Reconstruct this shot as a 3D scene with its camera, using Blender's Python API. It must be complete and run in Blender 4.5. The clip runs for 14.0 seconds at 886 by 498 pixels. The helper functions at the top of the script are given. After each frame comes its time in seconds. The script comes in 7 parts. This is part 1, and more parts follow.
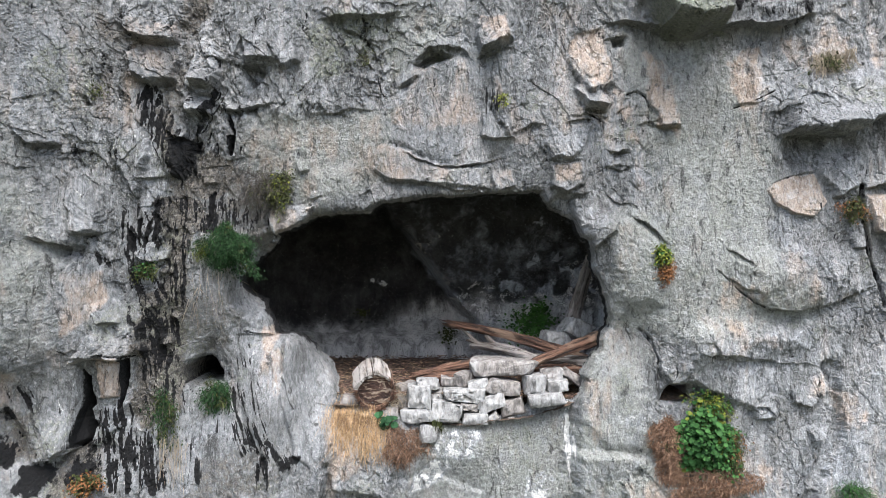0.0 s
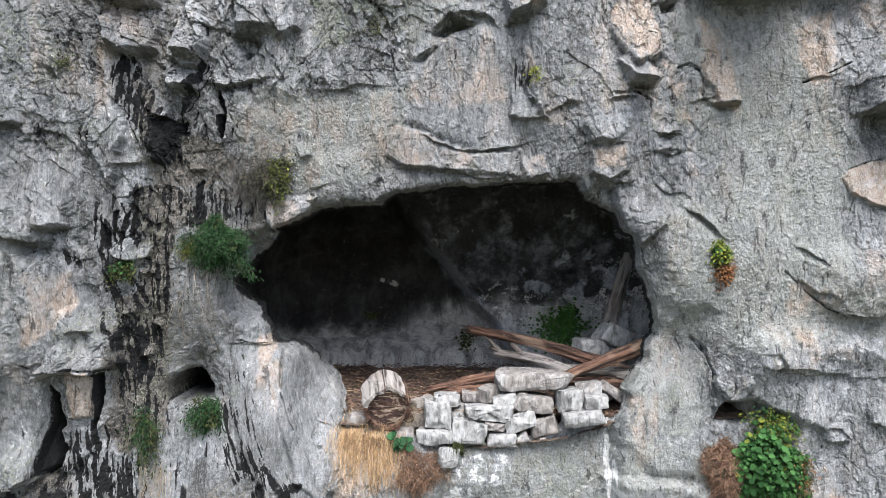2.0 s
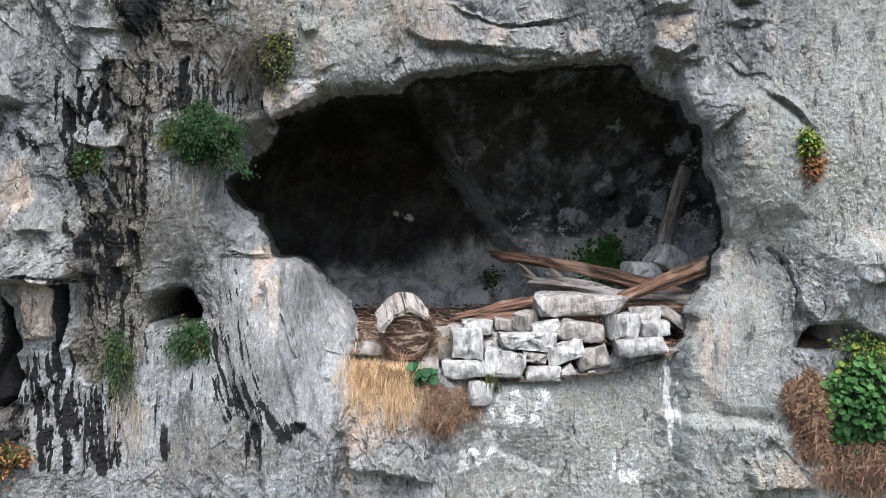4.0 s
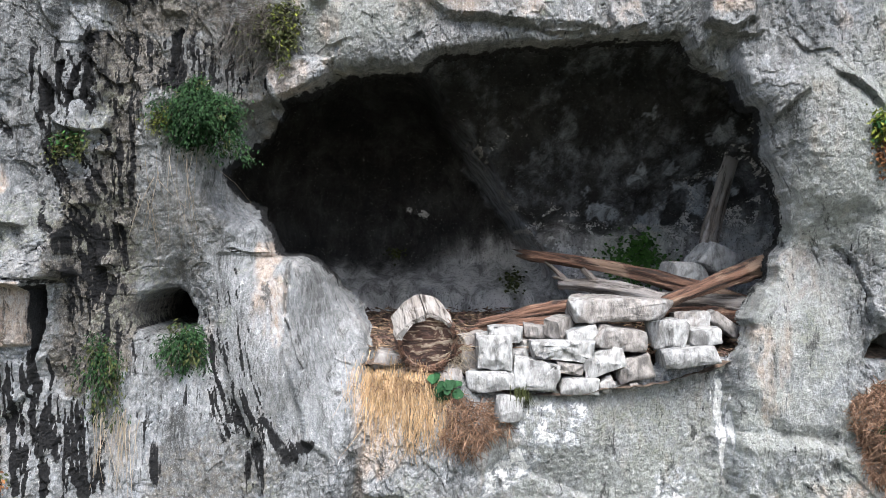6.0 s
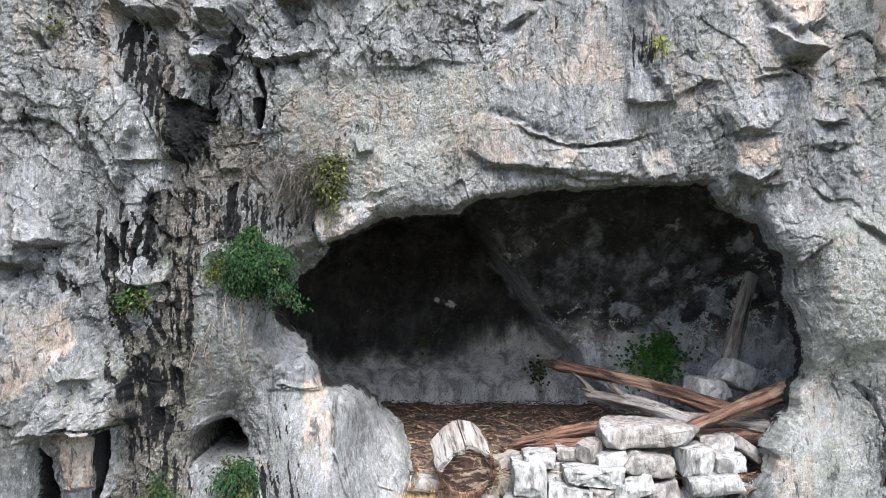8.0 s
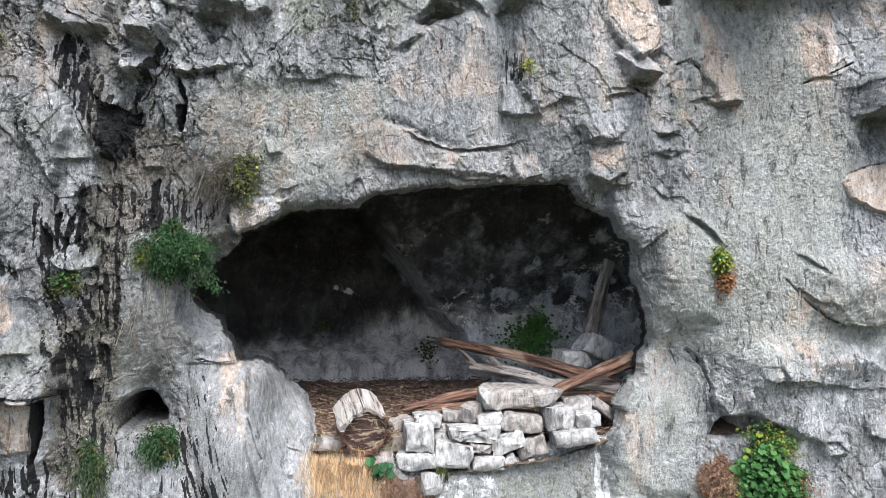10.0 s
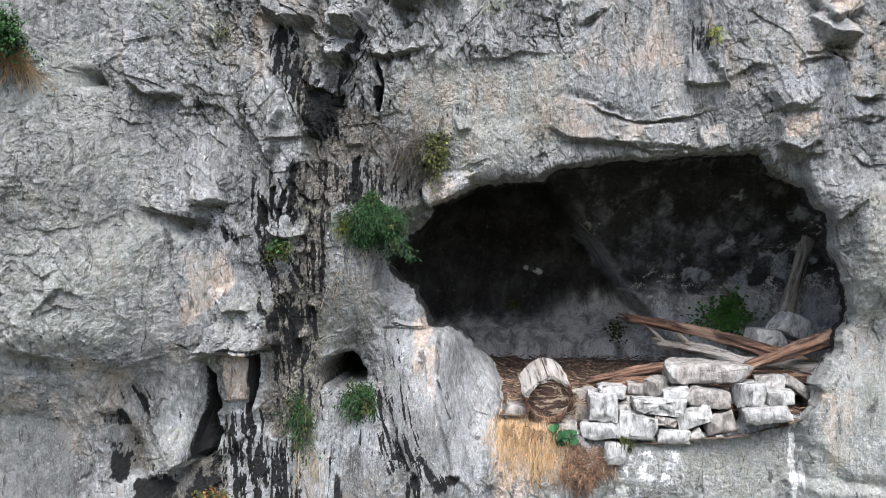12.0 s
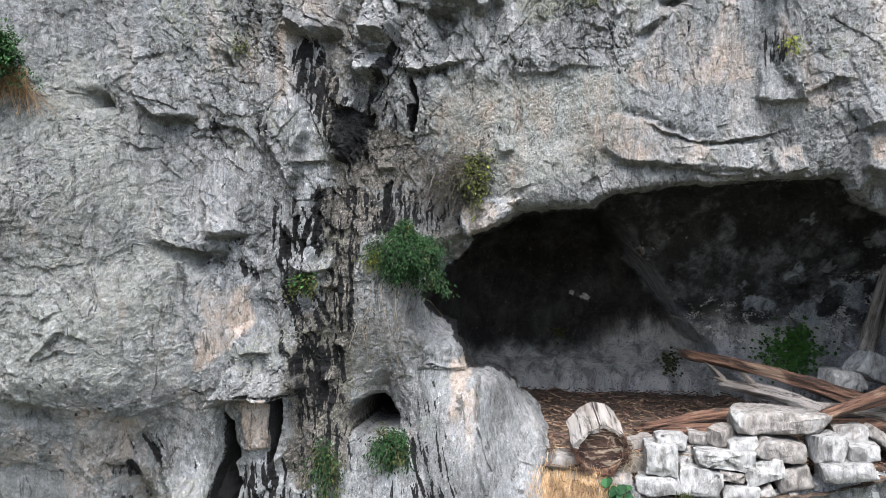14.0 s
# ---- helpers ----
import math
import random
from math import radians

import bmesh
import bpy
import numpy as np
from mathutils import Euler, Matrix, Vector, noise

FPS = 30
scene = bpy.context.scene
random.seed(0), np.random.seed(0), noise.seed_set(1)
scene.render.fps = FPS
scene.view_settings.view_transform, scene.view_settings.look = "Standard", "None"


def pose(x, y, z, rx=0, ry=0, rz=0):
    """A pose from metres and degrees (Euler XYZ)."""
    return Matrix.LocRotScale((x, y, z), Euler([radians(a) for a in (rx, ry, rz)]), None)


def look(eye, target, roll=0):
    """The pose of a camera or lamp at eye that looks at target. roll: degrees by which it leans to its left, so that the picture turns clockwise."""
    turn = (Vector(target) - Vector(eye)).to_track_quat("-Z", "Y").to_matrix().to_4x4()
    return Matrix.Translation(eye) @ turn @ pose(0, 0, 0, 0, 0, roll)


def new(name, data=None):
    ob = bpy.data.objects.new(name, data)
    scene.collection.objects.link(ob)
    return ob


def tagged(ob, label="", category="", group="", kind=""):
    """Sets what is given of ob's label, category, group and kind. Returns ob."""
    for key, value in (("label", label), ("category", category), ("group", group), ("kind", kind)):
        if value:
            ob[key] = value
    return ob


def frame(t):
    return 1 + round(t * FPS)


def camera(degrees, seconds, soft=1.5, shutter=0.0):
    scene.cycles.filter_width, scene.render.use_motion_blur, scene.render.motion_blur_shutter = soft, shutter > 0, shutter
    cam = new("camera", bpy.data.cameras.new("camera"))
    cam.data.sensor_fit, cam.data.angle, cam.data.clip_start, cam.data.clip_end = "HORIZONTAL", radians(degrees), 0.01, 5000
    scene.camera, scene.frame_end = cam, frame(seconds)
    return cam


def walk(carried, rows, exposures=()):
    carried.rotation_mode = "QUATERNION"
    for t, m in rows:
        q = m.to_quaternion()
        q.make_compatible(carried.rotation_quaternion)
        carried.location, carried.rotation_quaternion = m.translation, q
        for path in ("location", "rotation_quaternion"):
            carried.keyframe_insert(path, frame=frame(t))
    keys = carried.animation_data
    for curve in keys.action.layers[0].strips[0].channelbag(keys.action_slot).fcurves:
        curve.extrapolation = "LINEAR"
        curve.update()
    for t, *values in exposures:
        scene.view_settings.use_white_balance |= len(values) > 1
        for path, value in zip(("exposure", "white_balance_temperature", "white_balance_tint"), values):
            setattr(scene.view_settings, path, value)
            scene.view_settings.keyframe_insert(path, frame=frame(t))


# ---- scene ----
cam = camera(54.6, 14.0, soft=0.7)
METRES, EYE, TILT, LEAN, TURN = 8.0, 1.5, 0.0, 0.0, 0.0
ROWS = [
    (0.0, 0.0, 0.0, 0.0, -0.0, 0.0, 0.0),
    (0.5, 0.0014, 0.0949, 0.0255, 0.15, 0.0, 0.0),
    (1.0, -0.0018, 0.1344, 0.03, 0.24, -0.21, -0.03),
    (1.5, -0.0104, 0.1501, 0.0141, 0.29, -0.25, 0.02),
    (2.0, -0.0209, 0.1563, 0.0018, 0.35, -0.31, 0.01),
    (2.5, -0.0335, 0.1642, -0.0221, 0.34, -0.31, 0.04),
    (3.0, -0.0425, 0.1782, -0.0474, 0.4, -0.44, 0.03),
    (3.5, -0.0481, 0.243, -0.0863, 0.34, -0.31, 0.01),
    (4.0, -0.0522, 0.3248, -0.1078, 0.46, -0.29, 0.04),
    (4.2, -0.0575, 0.3440, -0.1195, 0.46, -0.25, 0.04),
    (6.3, -0.0762, 0.4235, -0.1086, 0.62, -0.15, -0.09),
    (6.5, -0.0784, 0.4237, -0.0781, 0.62, -0.17, -0.09),
    (7.0, -0.0846, 0.4198, -0.0228, 0.69, -0.15, -0.11),
    (7.5, -0.097, 0.4048, 0.0049, 0.75, -0.14, -0.09),
    (8.0, -0.1084, 0.3792, 0.0184, 0.79, -0.15, -0.06),
    (8.2, -0.1139, 0.3650, 0.0188, -2.71, -0.15, -0.06),
    (8.5, -0.1160, 0.3450, 0.0190, -5.60, -0.18, -0.05),
    (9.2, -0.1170, 0.2990, 0.0160, -6.25, -0.22, -0.03),
    (10.3, -0.1140, 0.2370, 0.0030, -6.28, -0.3, 0.0),
    (10.5, -0.1134, 0.2319, -0.0035, -6.23, -0.3, 0.0),
    (10.6, -0.1122, 0.2295, -0.0080, -5.20, -0.3, 0.0),
    (10.7, -0.1105, 0.2265, -0.0130, -2.50, -0.3, -0.02),
    (10.8, -0.1085, 0.2240, -0.0180, 0.25, -0.3, -0.03),
    (10.9, -0.1070, 0.2215, -0.0225, 3.05, -0.3, -0.04),
    (11.0, -0.1056, 0.2198, -0.0266, 4.27, -0.29, -0.05),
    (11.5, -0.1033, 0.2161, -0.0452, 5.71, -0.31, -0.09),
    (12.0, -0.0968, 0.2167, -0.0241, 7.05, -0.23, -0.11),
    (12.5, -0.0912, 0.2148, -0.0028, 8.16, -0.28, -0.19),
    (13.0, -0.0946, 0.2148, 0.0055, 9.05, -0.34, -0.2),
    (13.5, -0.1024, 0.2453, 0.0114, 9.51, -0.24, -0.22),
    (14.0, -0.1115, 0.3081, 0.0103, 9.54, -0.19, -0.22),
]
walk(cam, [(t, pose(0, 0, EYE, TILT, LEAN, TURN) @ pose(METRES * x, METRES * y, METRES * z, 90 + pitch, roll, yaw)) for t, x, y, z, yaw, pitch, roll in ROWS],
     exposures=[(0.0, 1.57), (2.0, 1.61), (4.2, 1.67), (6.5, 1.86), (8.0, 1.96), (11.0, 1.75), (14.0, 1.74)])

# ---- light: a bright overcast day, the cliff faces the open side ----
SUN_ELEVATION, SUN_TURN = 57.0, 168.0
world = bpy.data.worlds.new("sky")
scene.world = world
world.use_nodes = True
wn = world.node_tree
wn.nodes.clear()
sky = wn.nodes.new("ShaderNodeTexSky")
sky.sky_type, sky.sun_disc = "NISHITA", False
sky.sun_elevation, sky.sun_rotation = radians(SUN_ELEVATION), radians(SUN_TURN)
sky.air_density, sky.dust_density, sky.ozone_density = 1.0, 3.0, 1.2
bg = wn.nodes.new("ShaderNodeBackground")
bg.inputs["Strength"].default_value = 0.15
wo = wn.nodes.new("ShaderNodeOutputWorld")
wn.links.new(sky.outputs[0], bg.inputs[0])
wn.links.new(bg.outputs[0], wo.inputs[0])
sun_data = bpy.data.lights.new("sun", "SUN")
sun_data.energy, sun_data.angle, sun_data.color = 2.45, radians(42), (0.958, 0.985, 1.008)
sun = new("sun", sun_data)
sun.matrix_world = look((math.sin(radians(SUN_TURN)) * 20, math.cos(radians(SUN_TURN)) * 20, 20 * math.tan(radians(SUN_ELEVATION))), (0, 0, 0))


# ---- materials ----
def material(name):
    m = bpy.data.materials.new(name)
    m.use_nodes = True
    nt = m.node_tree
    return m, nt, nt.nodes["Principled BSDF"]


def node(nt, kind, **inputs):
    n = nt.nodes.new(kind)
    for k, v in inputs.items():
        n.inputs[k.replace("_", " ")].default_value = v
    return n


def noise_tex(nt, scale, detail=6.0, rough=0.6, stretch=(1, 1, 1), distortion=0.0, own=False):
    """Noise in metres (or in the object's own space), stretched by axis."""
    co = nt.nodes.new("ShaderNodeTexCoord") if own else nt.nodes.new("ShaderNodeNewGeometry")
    mp = nt.nodes.new("ShaderNodeMapping")
    mp.inputs["Scale"].default_value = stretch
    nt.links.new(co.outputs["Object"] if own else co.outputs["Position"], mp.inputs["Vector"])
    n = node(nt, "ShaderNodeTexNoise", Scale=scale, Detail=detail, Roughness=rough, Distortion=distortion)
    nt.links.new(mp.outputs[0], n.inputs["Vector"])
    return n.outputs["Fac"]


def chip_tex(nt, scale, stretch, wobble, feature):
    """Broken chips: random tone per chip, or distance to the chip's edge."""
    co = nt.nodes.new("ShaderNodeNewGeometry")
    warp = node(nt, "ShaderNodeTexNoise", Scale=scale * 0.8, Detail=4.0, Roughness=0.65)
    nt.links.new(co.outputs["Position"], warp.inputs["Vector"])
    add = nt.nodes.new("ShaderNodeVectorMath")
    add.operation = "MULTIPLY_ADD"
    nt.links.new(warp.outputs["Color"], add.inputs[0])
    add.inputs[1].default_value = (wobble, wobble, wobble)
    nt.links.new(co.outputs["Position"], add.inputs[2])
    mp = nt.nodes.new("ShaderNodeMapping")
    mp.inputs["Scale"].default_value = stretch
    mp.inputs["Rotation"].default_value = (0.25, 0.35, 0.1)
    nt.links.new(add.outputs[0], mp.inputs["Vector"])
    v = nt.nodes.new("ShaderNodeTexVoronoi")
    v.feature = feature
    v.inputs["Scale"].default_value = scale
    nt.links.new(mp.outputs[0], v.inputs["Vector"])
    if feature == "F1":
        sep = nt.nodes.new("ShaderNodeSeparateColor")
        nt.links.new(v.outputs["Color"], sep.inputs[0])
        return sep.outputs[0]
    return v.outputs["Distance"]


def ramp(nt, fac, stops):
    r = nt.nodes.new("ShaderNodeValToRGB")
    el = r.color_ramp.elements
    while len(el) < len(stops):
        el.new(0.5)
    for e, (p, c) in zip(el, stops):
        e.position = p
        e.color = (*c, 1) if len(c) == 3 else c
    nt.links.new(fac, r.inputs[0])
    return r.outputs[0]


def grey(v):
    return (v, v, v)


def mix(nt, fac, a, b, mode="MIX"):
    m = nt.nodes.new("ShaderNodeMix")
    m.data_type, m.blend_type = "RGBA", mode
    for sock, v in ((m.inputs[0], fac), (m.inputs[6], a), (m.inputs[7], b)):
        if hasattr(v, "links"):
            nt.links.new(v, sock)
        elif isinstance(v, tuple):
            sock.default_value = (*v, 1)
        else:
            sock.default_value = v
    return m.outputs[2]


def calc(nt, op, a, b=0.0, clamp=False):
    m = nt.nodes.new("ShaderNodeMath")
    m.operation, m.use_clamp = op, clamp
    for sock, v in ((m.inputs[0], a), (m.inputs[1], b)):
        if hasattr(v, "links"):
            nt.links.new(v, sock)
        else:
            sock.default_value = v
    return m.outputs[0]


def bump(nt, bsdf, height, distance, strength=1.0):
    b = node(nt, "ShaderNodeBump", Distance=distance, Strength=strength)
    nt.links.new(height, b.inputs["Height"])
    nt.links.new(b.outputs[0], bsdf.inputs["Normal"])


def rock_material():
    """Weathered limestone. The attribute 'stain' holds orange, black and white deposits, the black also painted shade
    in joints and hollows; 'growth' holds soil, lichen and pitted crust;
    'tone' holds the tone of each plate and of broad areas, how broken the rock is and how clean it split."""
    m, nt, b = material("limestone")
    st = nt.nodes.new("ShaderNodeAttribute")
    st.attribute_name = "stain"
    gr = nt.nodes.new("ShaderNodeAttribute")
    gr.attribute_name = "growth"
    s = nt.nodes.new("ShaderNodeSeparateColor")
    g = nt.nodes.new("ShaderNodeSeparateColor")
    nt.links.new(st.outputs["Color"], s.inputs[0])
    nt.links.new(gr.outputs["Color"], g.inputs[0])
    big = noise_tex(nt, 1.1, 5, 0.55)
    runs = noise_tex(nt, 3.2, 8, 0.72, (1, 1, 0.20), 0.6)
    streak = noise_tex(nt, 10.0, 8, 0.75, (1, 1, 0.28), 0.6)
    grain = noise_tex(nt, 24.0, 8, 0.78)
    speck = noise_tex(nt, 55.0, 5, 0.7, (1, 1, 0.7))
    fine = noise_tex(nt, 150.0, 3, 0.7)
    tn = nt.nodes.new("ShaderNodeAttribute")
    tn.attribute_name = "tone"
    tc = nt.nodes.new("ShaderNodeSeparateColor")
    nt.links.new(tn.outputs["Color"], tc.inputs[0])
    broken, clean = tc.outputs[1], tc.outputs[2]

    def crisp(mask, tex, amp, at, gain):
        """A mask broken up by a texture, with hard ragged edges."""
        k = calc(nt, "ADD", mask, calc(nt, "MULTIPLY", calc(nt, "SUBTRACT", tex, 0.5), amp))
        return calc(nt, "MULTIPLY", calc(nt, "SUBTRACT", k, at), gain, True)

    col = ramp(nt, big, [(0.38, (0.148, 0.153, 0.155)), (0.5, (0.208, 0.215, 0.218)), (0.62, (0.243, 0.257, 0.274))])
    col = mix(nt, ramp(nt, runs, [(0.40, grey(0.75)), (0.50, grey(0.0))]), col, (0.115, 0.117, 0.115))
    col = mix(nt, ramp(nt, runs, [(0.50, grey(0.0)), (0.60, grey(0.8))]), col, (0.36, 0.364, 0.366))
    crust = ramp(nt, grain, [(0.37, (0.215, 0.224, 0.203)), (0.5, (0.300, 0.311, 0.283)), (0.62, (0.375, 0.385, 0.357))])
    col = mix(nt, crisp(g.outputs[2], grain, 1.5, 0.2, 1.6), col, crust)
    col = mix(nt, ramp(nt, noise_tex(nt, 2.6, 7, 0.7, (1, 1, 0.5)), [(0.50, grey(0.0)), (0.60, grey(0.18))]), col, (0.32, 0.28, 0.245))
    peach = ramp(nt, streak, [(0.38, (0.27, 0.195, 0.145)), (0.5, (0.41, 0.315, 0.245)), (0.62, (0.50, 0.41, 0.34))])
    col = mix(nt, calc(nt, "MULTIPLY", crisp(s.outputs[0], runs, 2.6, 0.18, 1.8), 0.88), col, peach)
    col = mix(nt, crisp(s.outputs[2], streak, 3.0, 0.24, 1.7), col, ramp(nt, grain, [(0.40, (0.25, 0.262, 0.275)), (0.54, (0.36, 0.373, 0.387)), (0.66, (0.46, 0.47, 0.48))]))
    chip_a, chip_b = chip_tex(nt, 11.0, (1, 1, 0.55), 0.10, "F1"), chip_tex(nt, 27.0, (1, 1, 0.6), 0.05, "F1")
    rim_a, rim_b = chip_tex(nt, 11.0, (1, 1, 0.55), 0.10, "DISTANCE_TO_EDGE"), chip_tex(nt, 27.0, (1, 1, 0.6), 0.05, "DISTANCE_TO_EDGE")
    where = noise_tex(nt, 4.0, 6, 0.65)
    where_b = noise_tex(nt, 6.5, 6, 0.65, (1, 1, 0.6))
    col = mix(nt, ramp(nt, chip_a, [(0.0, grey(0.13)), (0.5, grey(0.0))]), col, grey(0.10))
    col = mix(nt, ramp(nt, chip_b, [(0.0, grey(0.16)), (0.45, grey(0.0))]), col, grey(0.09))
    col = mix(nt, ramp(nt, chip_b, [(0.6, grey(0.0)), (1.0, grey(0.38))]), col, (0.50, 0.505, 0.51))
    seams = calc(nt, "MULTIPLY", ramp(nt, rim_a, [(0.008, grey(1.0)), (0.030, grey(0.0))]), ramp(nt, where, [(0.54, grey(0.0)), (0.60, grey(0.6))]))
    seams = calc(nt, "MAXIMUM", seams, calc(nt, "MULTIPLY", ramp(nt, rim_b, [(0.012, grey(1.0)), (0.055, grey(0.0))]), ramp(nt, where_b, [(0.54, grey(0.0)), (0.61, grey(0.5))])))
    seams = calc(nt, "MULTIPLY", seams, broken)
    col = mix(nt, seams, col, (0.03, 0.03, 0.029))
    thread = noise_tex(nt, 26.0, 7, 0.74, (1, 1, 0.15), 1.6)
    clean = calc(nt, "MULTIPLY", clean, calc(nt, "SUBTRACT", 1.0, g.outputs[2], True))
    col = mix(nt, calc(nt, "MULTIPLY", ramp(nt, thread, [(0.38, grey(0.65)), (0.46, grey(0.0))]), calc(nt, "ADD", calc(nt, "MULTIPLY", clean, 0.8), calc(nt, "MULTIPLY", broken, 0.5), True)), col, (0.07, 0.072, 0.075))
    col = mix(nt, calc(nt, "MULTIPLY", ramp(nt, thread, [(0.53, grey(0.0)), (0.62, grey(0.6))]), calc(nt, "ADD", calc(nt, "MULTIPLY", clean, 0.8), calc(nt, "MULTIPLY", broken, 0.4), True)), col, (0.46, 0.468, 0.48))
    dim = nt.nodes.new("ShaderNodeHueSaturation")
    nt.links.new(col, dim.inputs["Color"])
    nt.links.new(tc.outputs[0], dim.inputs["Value"])
    col = dim.outputs[0]
    soil = ramp(nt, grain, [(0.40, (0.034, 0.031, 0.028)), (0.60, (0.150, 0.132, 0.110))])
    col = mix(nt, crisp(g.outputs[0], grain, 2.0, 0.2, 2.0), col, soil)
    lichen = ramp(nt, grain, [(0.42, (0.065, 0.075, 0.048)), (0.60, (0.19, 0.20, 0.145))])
    col = mix(nt, calc(nt, "MULTIPLY", crisp(g.outputs[1], grain, 2.5, 0.25, 2.0), 0.8), col, lichen)
    col = mix(nt, ramp(nt, streak, [(0.38, grey(0.85)), (0.43, grey(0.0))]), col, (0.035, 0.035, 0.034))
    col = mix(nt, ramp(nt, speck, [(0.37, grey(0.45)), (0.43, grey(0.0))]), col, (0.05, 0.051, 0.052))
    col = mix(nt, ramp(nt, speck, [(0.57, grey(0.0)), (0.65, grey(0.3))]), col, (0.55, 0.55, 0.54))
    col = mix(nt, ramp(nt, fine, [(0.40, grey(0.35)), (0.48, grey(0.0))]), col, grey(0.05))
    col = mix(nt, ramp(nt, fine, [(0.54, grey(0.0)), (0.64, grey(0.3))]), col, grey(0.5))
    splash = calc(nt, "ADD", calc(nt, "MULTIPLY", grain, 0.6), calc(nt, "MULTIPLY", streak, 0.4))
    col = mix(nt, crisp(s.outputs[2], splash, 9.0, 1.15, 3.0), col, (0.64, 0.635, 0.62))
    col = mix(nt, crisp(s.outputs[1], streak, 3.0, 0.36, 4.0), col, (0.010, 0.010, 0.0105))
    nt.links.new(col, b.inputs["Base Color"])
    nt.links.new(ramp(nt, grain, [(0.4, grey(0.95)), (0.6, grey(0.75))]), b.inputs["Roughness"])
    b.inputs["Specular IOR Level"].default_value = 0.2
    h = calc(nt, "ADD", calc(nt, "ADD", calc(nt, "MULTIPLY", grain, 0.55), calc(nt, "MULTIPLY", streak, 1.2)), calc(nt, "MULTIPLY", speck, 0.35))
    h = calc(nt, "ADD", h, calc(nt, "ADD", calc(nt, "MULTIPLY", calc(nt, "MULTIPLY", chip_a, broken), 0.22), calc(nt, "MULTIPLY", calc(nt, "MULTIPLY", chip_b, broken), 0.20)))
    h = calc(nt, "ADD", h, calc(nt, "ADD", calc(nt, "MULTIPLY", thread, 0.25), calc(nt, "MULTIPLY", fine, 0.22)))
    h = calc(nt, "SUBTRACT", h, calc(nt, "MULTIPLY", seams, 0.4))
    h = calc(nt, "ADD", h, calc(nt, "MULTIPLY", calc(nt, "ADD", calc(nt, "MULTIPLY", speck, 1.1), calc(nt, "MULTIPLY", fine, 0.5)), calc(nt, "ADD", calc(nt, "MULTIPLY", g.outputs[2], 0.9), 0.15, True)))
    bump(nt, b, h, 0.024, 1.0)
    return m


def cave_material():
    """Near-black inner wall; 'stain' holds pale dust, drip curtains and white specks."""
    m, nt, b = material("near_black_rock")
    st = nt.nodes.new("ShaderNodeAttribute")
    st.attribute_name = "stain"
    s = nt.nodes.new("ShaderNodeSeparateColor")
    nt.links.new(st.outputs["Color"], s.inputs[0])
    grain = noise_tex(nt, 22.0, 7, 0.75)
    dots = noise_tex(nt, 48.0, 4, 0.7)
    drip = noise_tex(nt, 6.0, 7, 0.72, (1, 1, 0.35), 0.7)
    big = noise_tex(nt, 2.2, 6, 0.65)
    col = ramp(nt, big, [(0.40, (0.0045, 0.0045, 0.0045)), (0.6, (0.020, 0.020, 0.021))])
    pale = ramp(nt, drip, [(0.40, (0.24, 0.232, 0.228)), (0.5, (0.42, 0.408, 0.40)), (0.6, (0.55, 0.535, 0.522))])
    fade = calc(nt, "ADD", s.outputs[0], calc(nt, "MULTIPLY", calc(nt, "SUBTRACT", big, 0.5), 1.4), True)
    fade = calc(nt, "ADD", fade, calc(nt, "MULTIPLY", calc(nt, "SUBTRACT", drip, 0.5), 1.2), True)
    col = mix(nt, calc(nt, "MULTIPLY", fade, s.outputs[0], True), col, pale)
    wash = calc(nt, "MULTIPLY", s.outputs[1], ramp(nt, drip, [(0.40, grey(0.25)), (0.58, grey(1.0))]), True)
    col = mix(nt, wash, col, (0.46, 0.50, 0.57))
    spots = calc(nt, "ADD", s.outputs[2], calc(nt, "MULTIPLY", calc(nt, "SUBTRACT", dots, 0.5), 4.0))
    col = mix(nt, calc(nt, "MULTIPLY", calc(nt, "SUBTRACT", spots, 0.55), 2.5, True), col, (0.60, 0.59, 0.58))
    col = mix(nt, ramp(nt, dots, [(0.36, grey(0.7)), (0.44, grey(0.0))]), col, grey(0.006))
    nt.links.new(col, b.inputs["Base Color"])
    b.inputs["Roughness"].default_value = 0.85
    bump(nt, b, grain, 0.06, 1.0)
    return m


def simple_material(name, dark, light, scale=20.0, rough=0.8, stretch=(1, 1, 1), bumpd=0.015, own=True, per_island=0.0, metal=0.0):
    """Two-tone noise colour with relief; islands may differ in tone."""
    m, nt, b = material(name)
    n = noise_tex(nt, scale, 6, 0.65, stretch, 0.3, own)
    col = ramp(nt, n, [(0.42, dark), (0.58, light)])
    if per_island:
        geo = nt.nodes.new("ShaderNodeNewGeometry")
        hsv = nt.nodes.new("ShaderNodeHueSaturation")
        nt.links.new(calc(nt, "ADD", calc(nt, "MULTIPLY", geo.outputs["Random Per Island"], 2 * per_island), 1 - per_island), hsv.inputs["Value"])
        nt.links.new(calc(nt, "ADD", calc(nt, "MULTIPLY", geo.outputs["Random Per Island"], 0.05), 0.475), hsv.inputs["Hue"])
        nt.links.new(col, hsv.inputs["Color"])
        col = hsv.outputs[0]
    nt.links.new(col, b.inputs["Base Color"])
    b.inputs["Roughness"].default_value = rough
    bump(nt, b, n, bumpd, 0.8)
    return m


ROCK = rock_material()
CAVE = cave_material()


# ---- relief helpers (arrays over x and z, in metres) ----
def table(seed):
    return np.random.RandomState(seed).rand(256, 256)


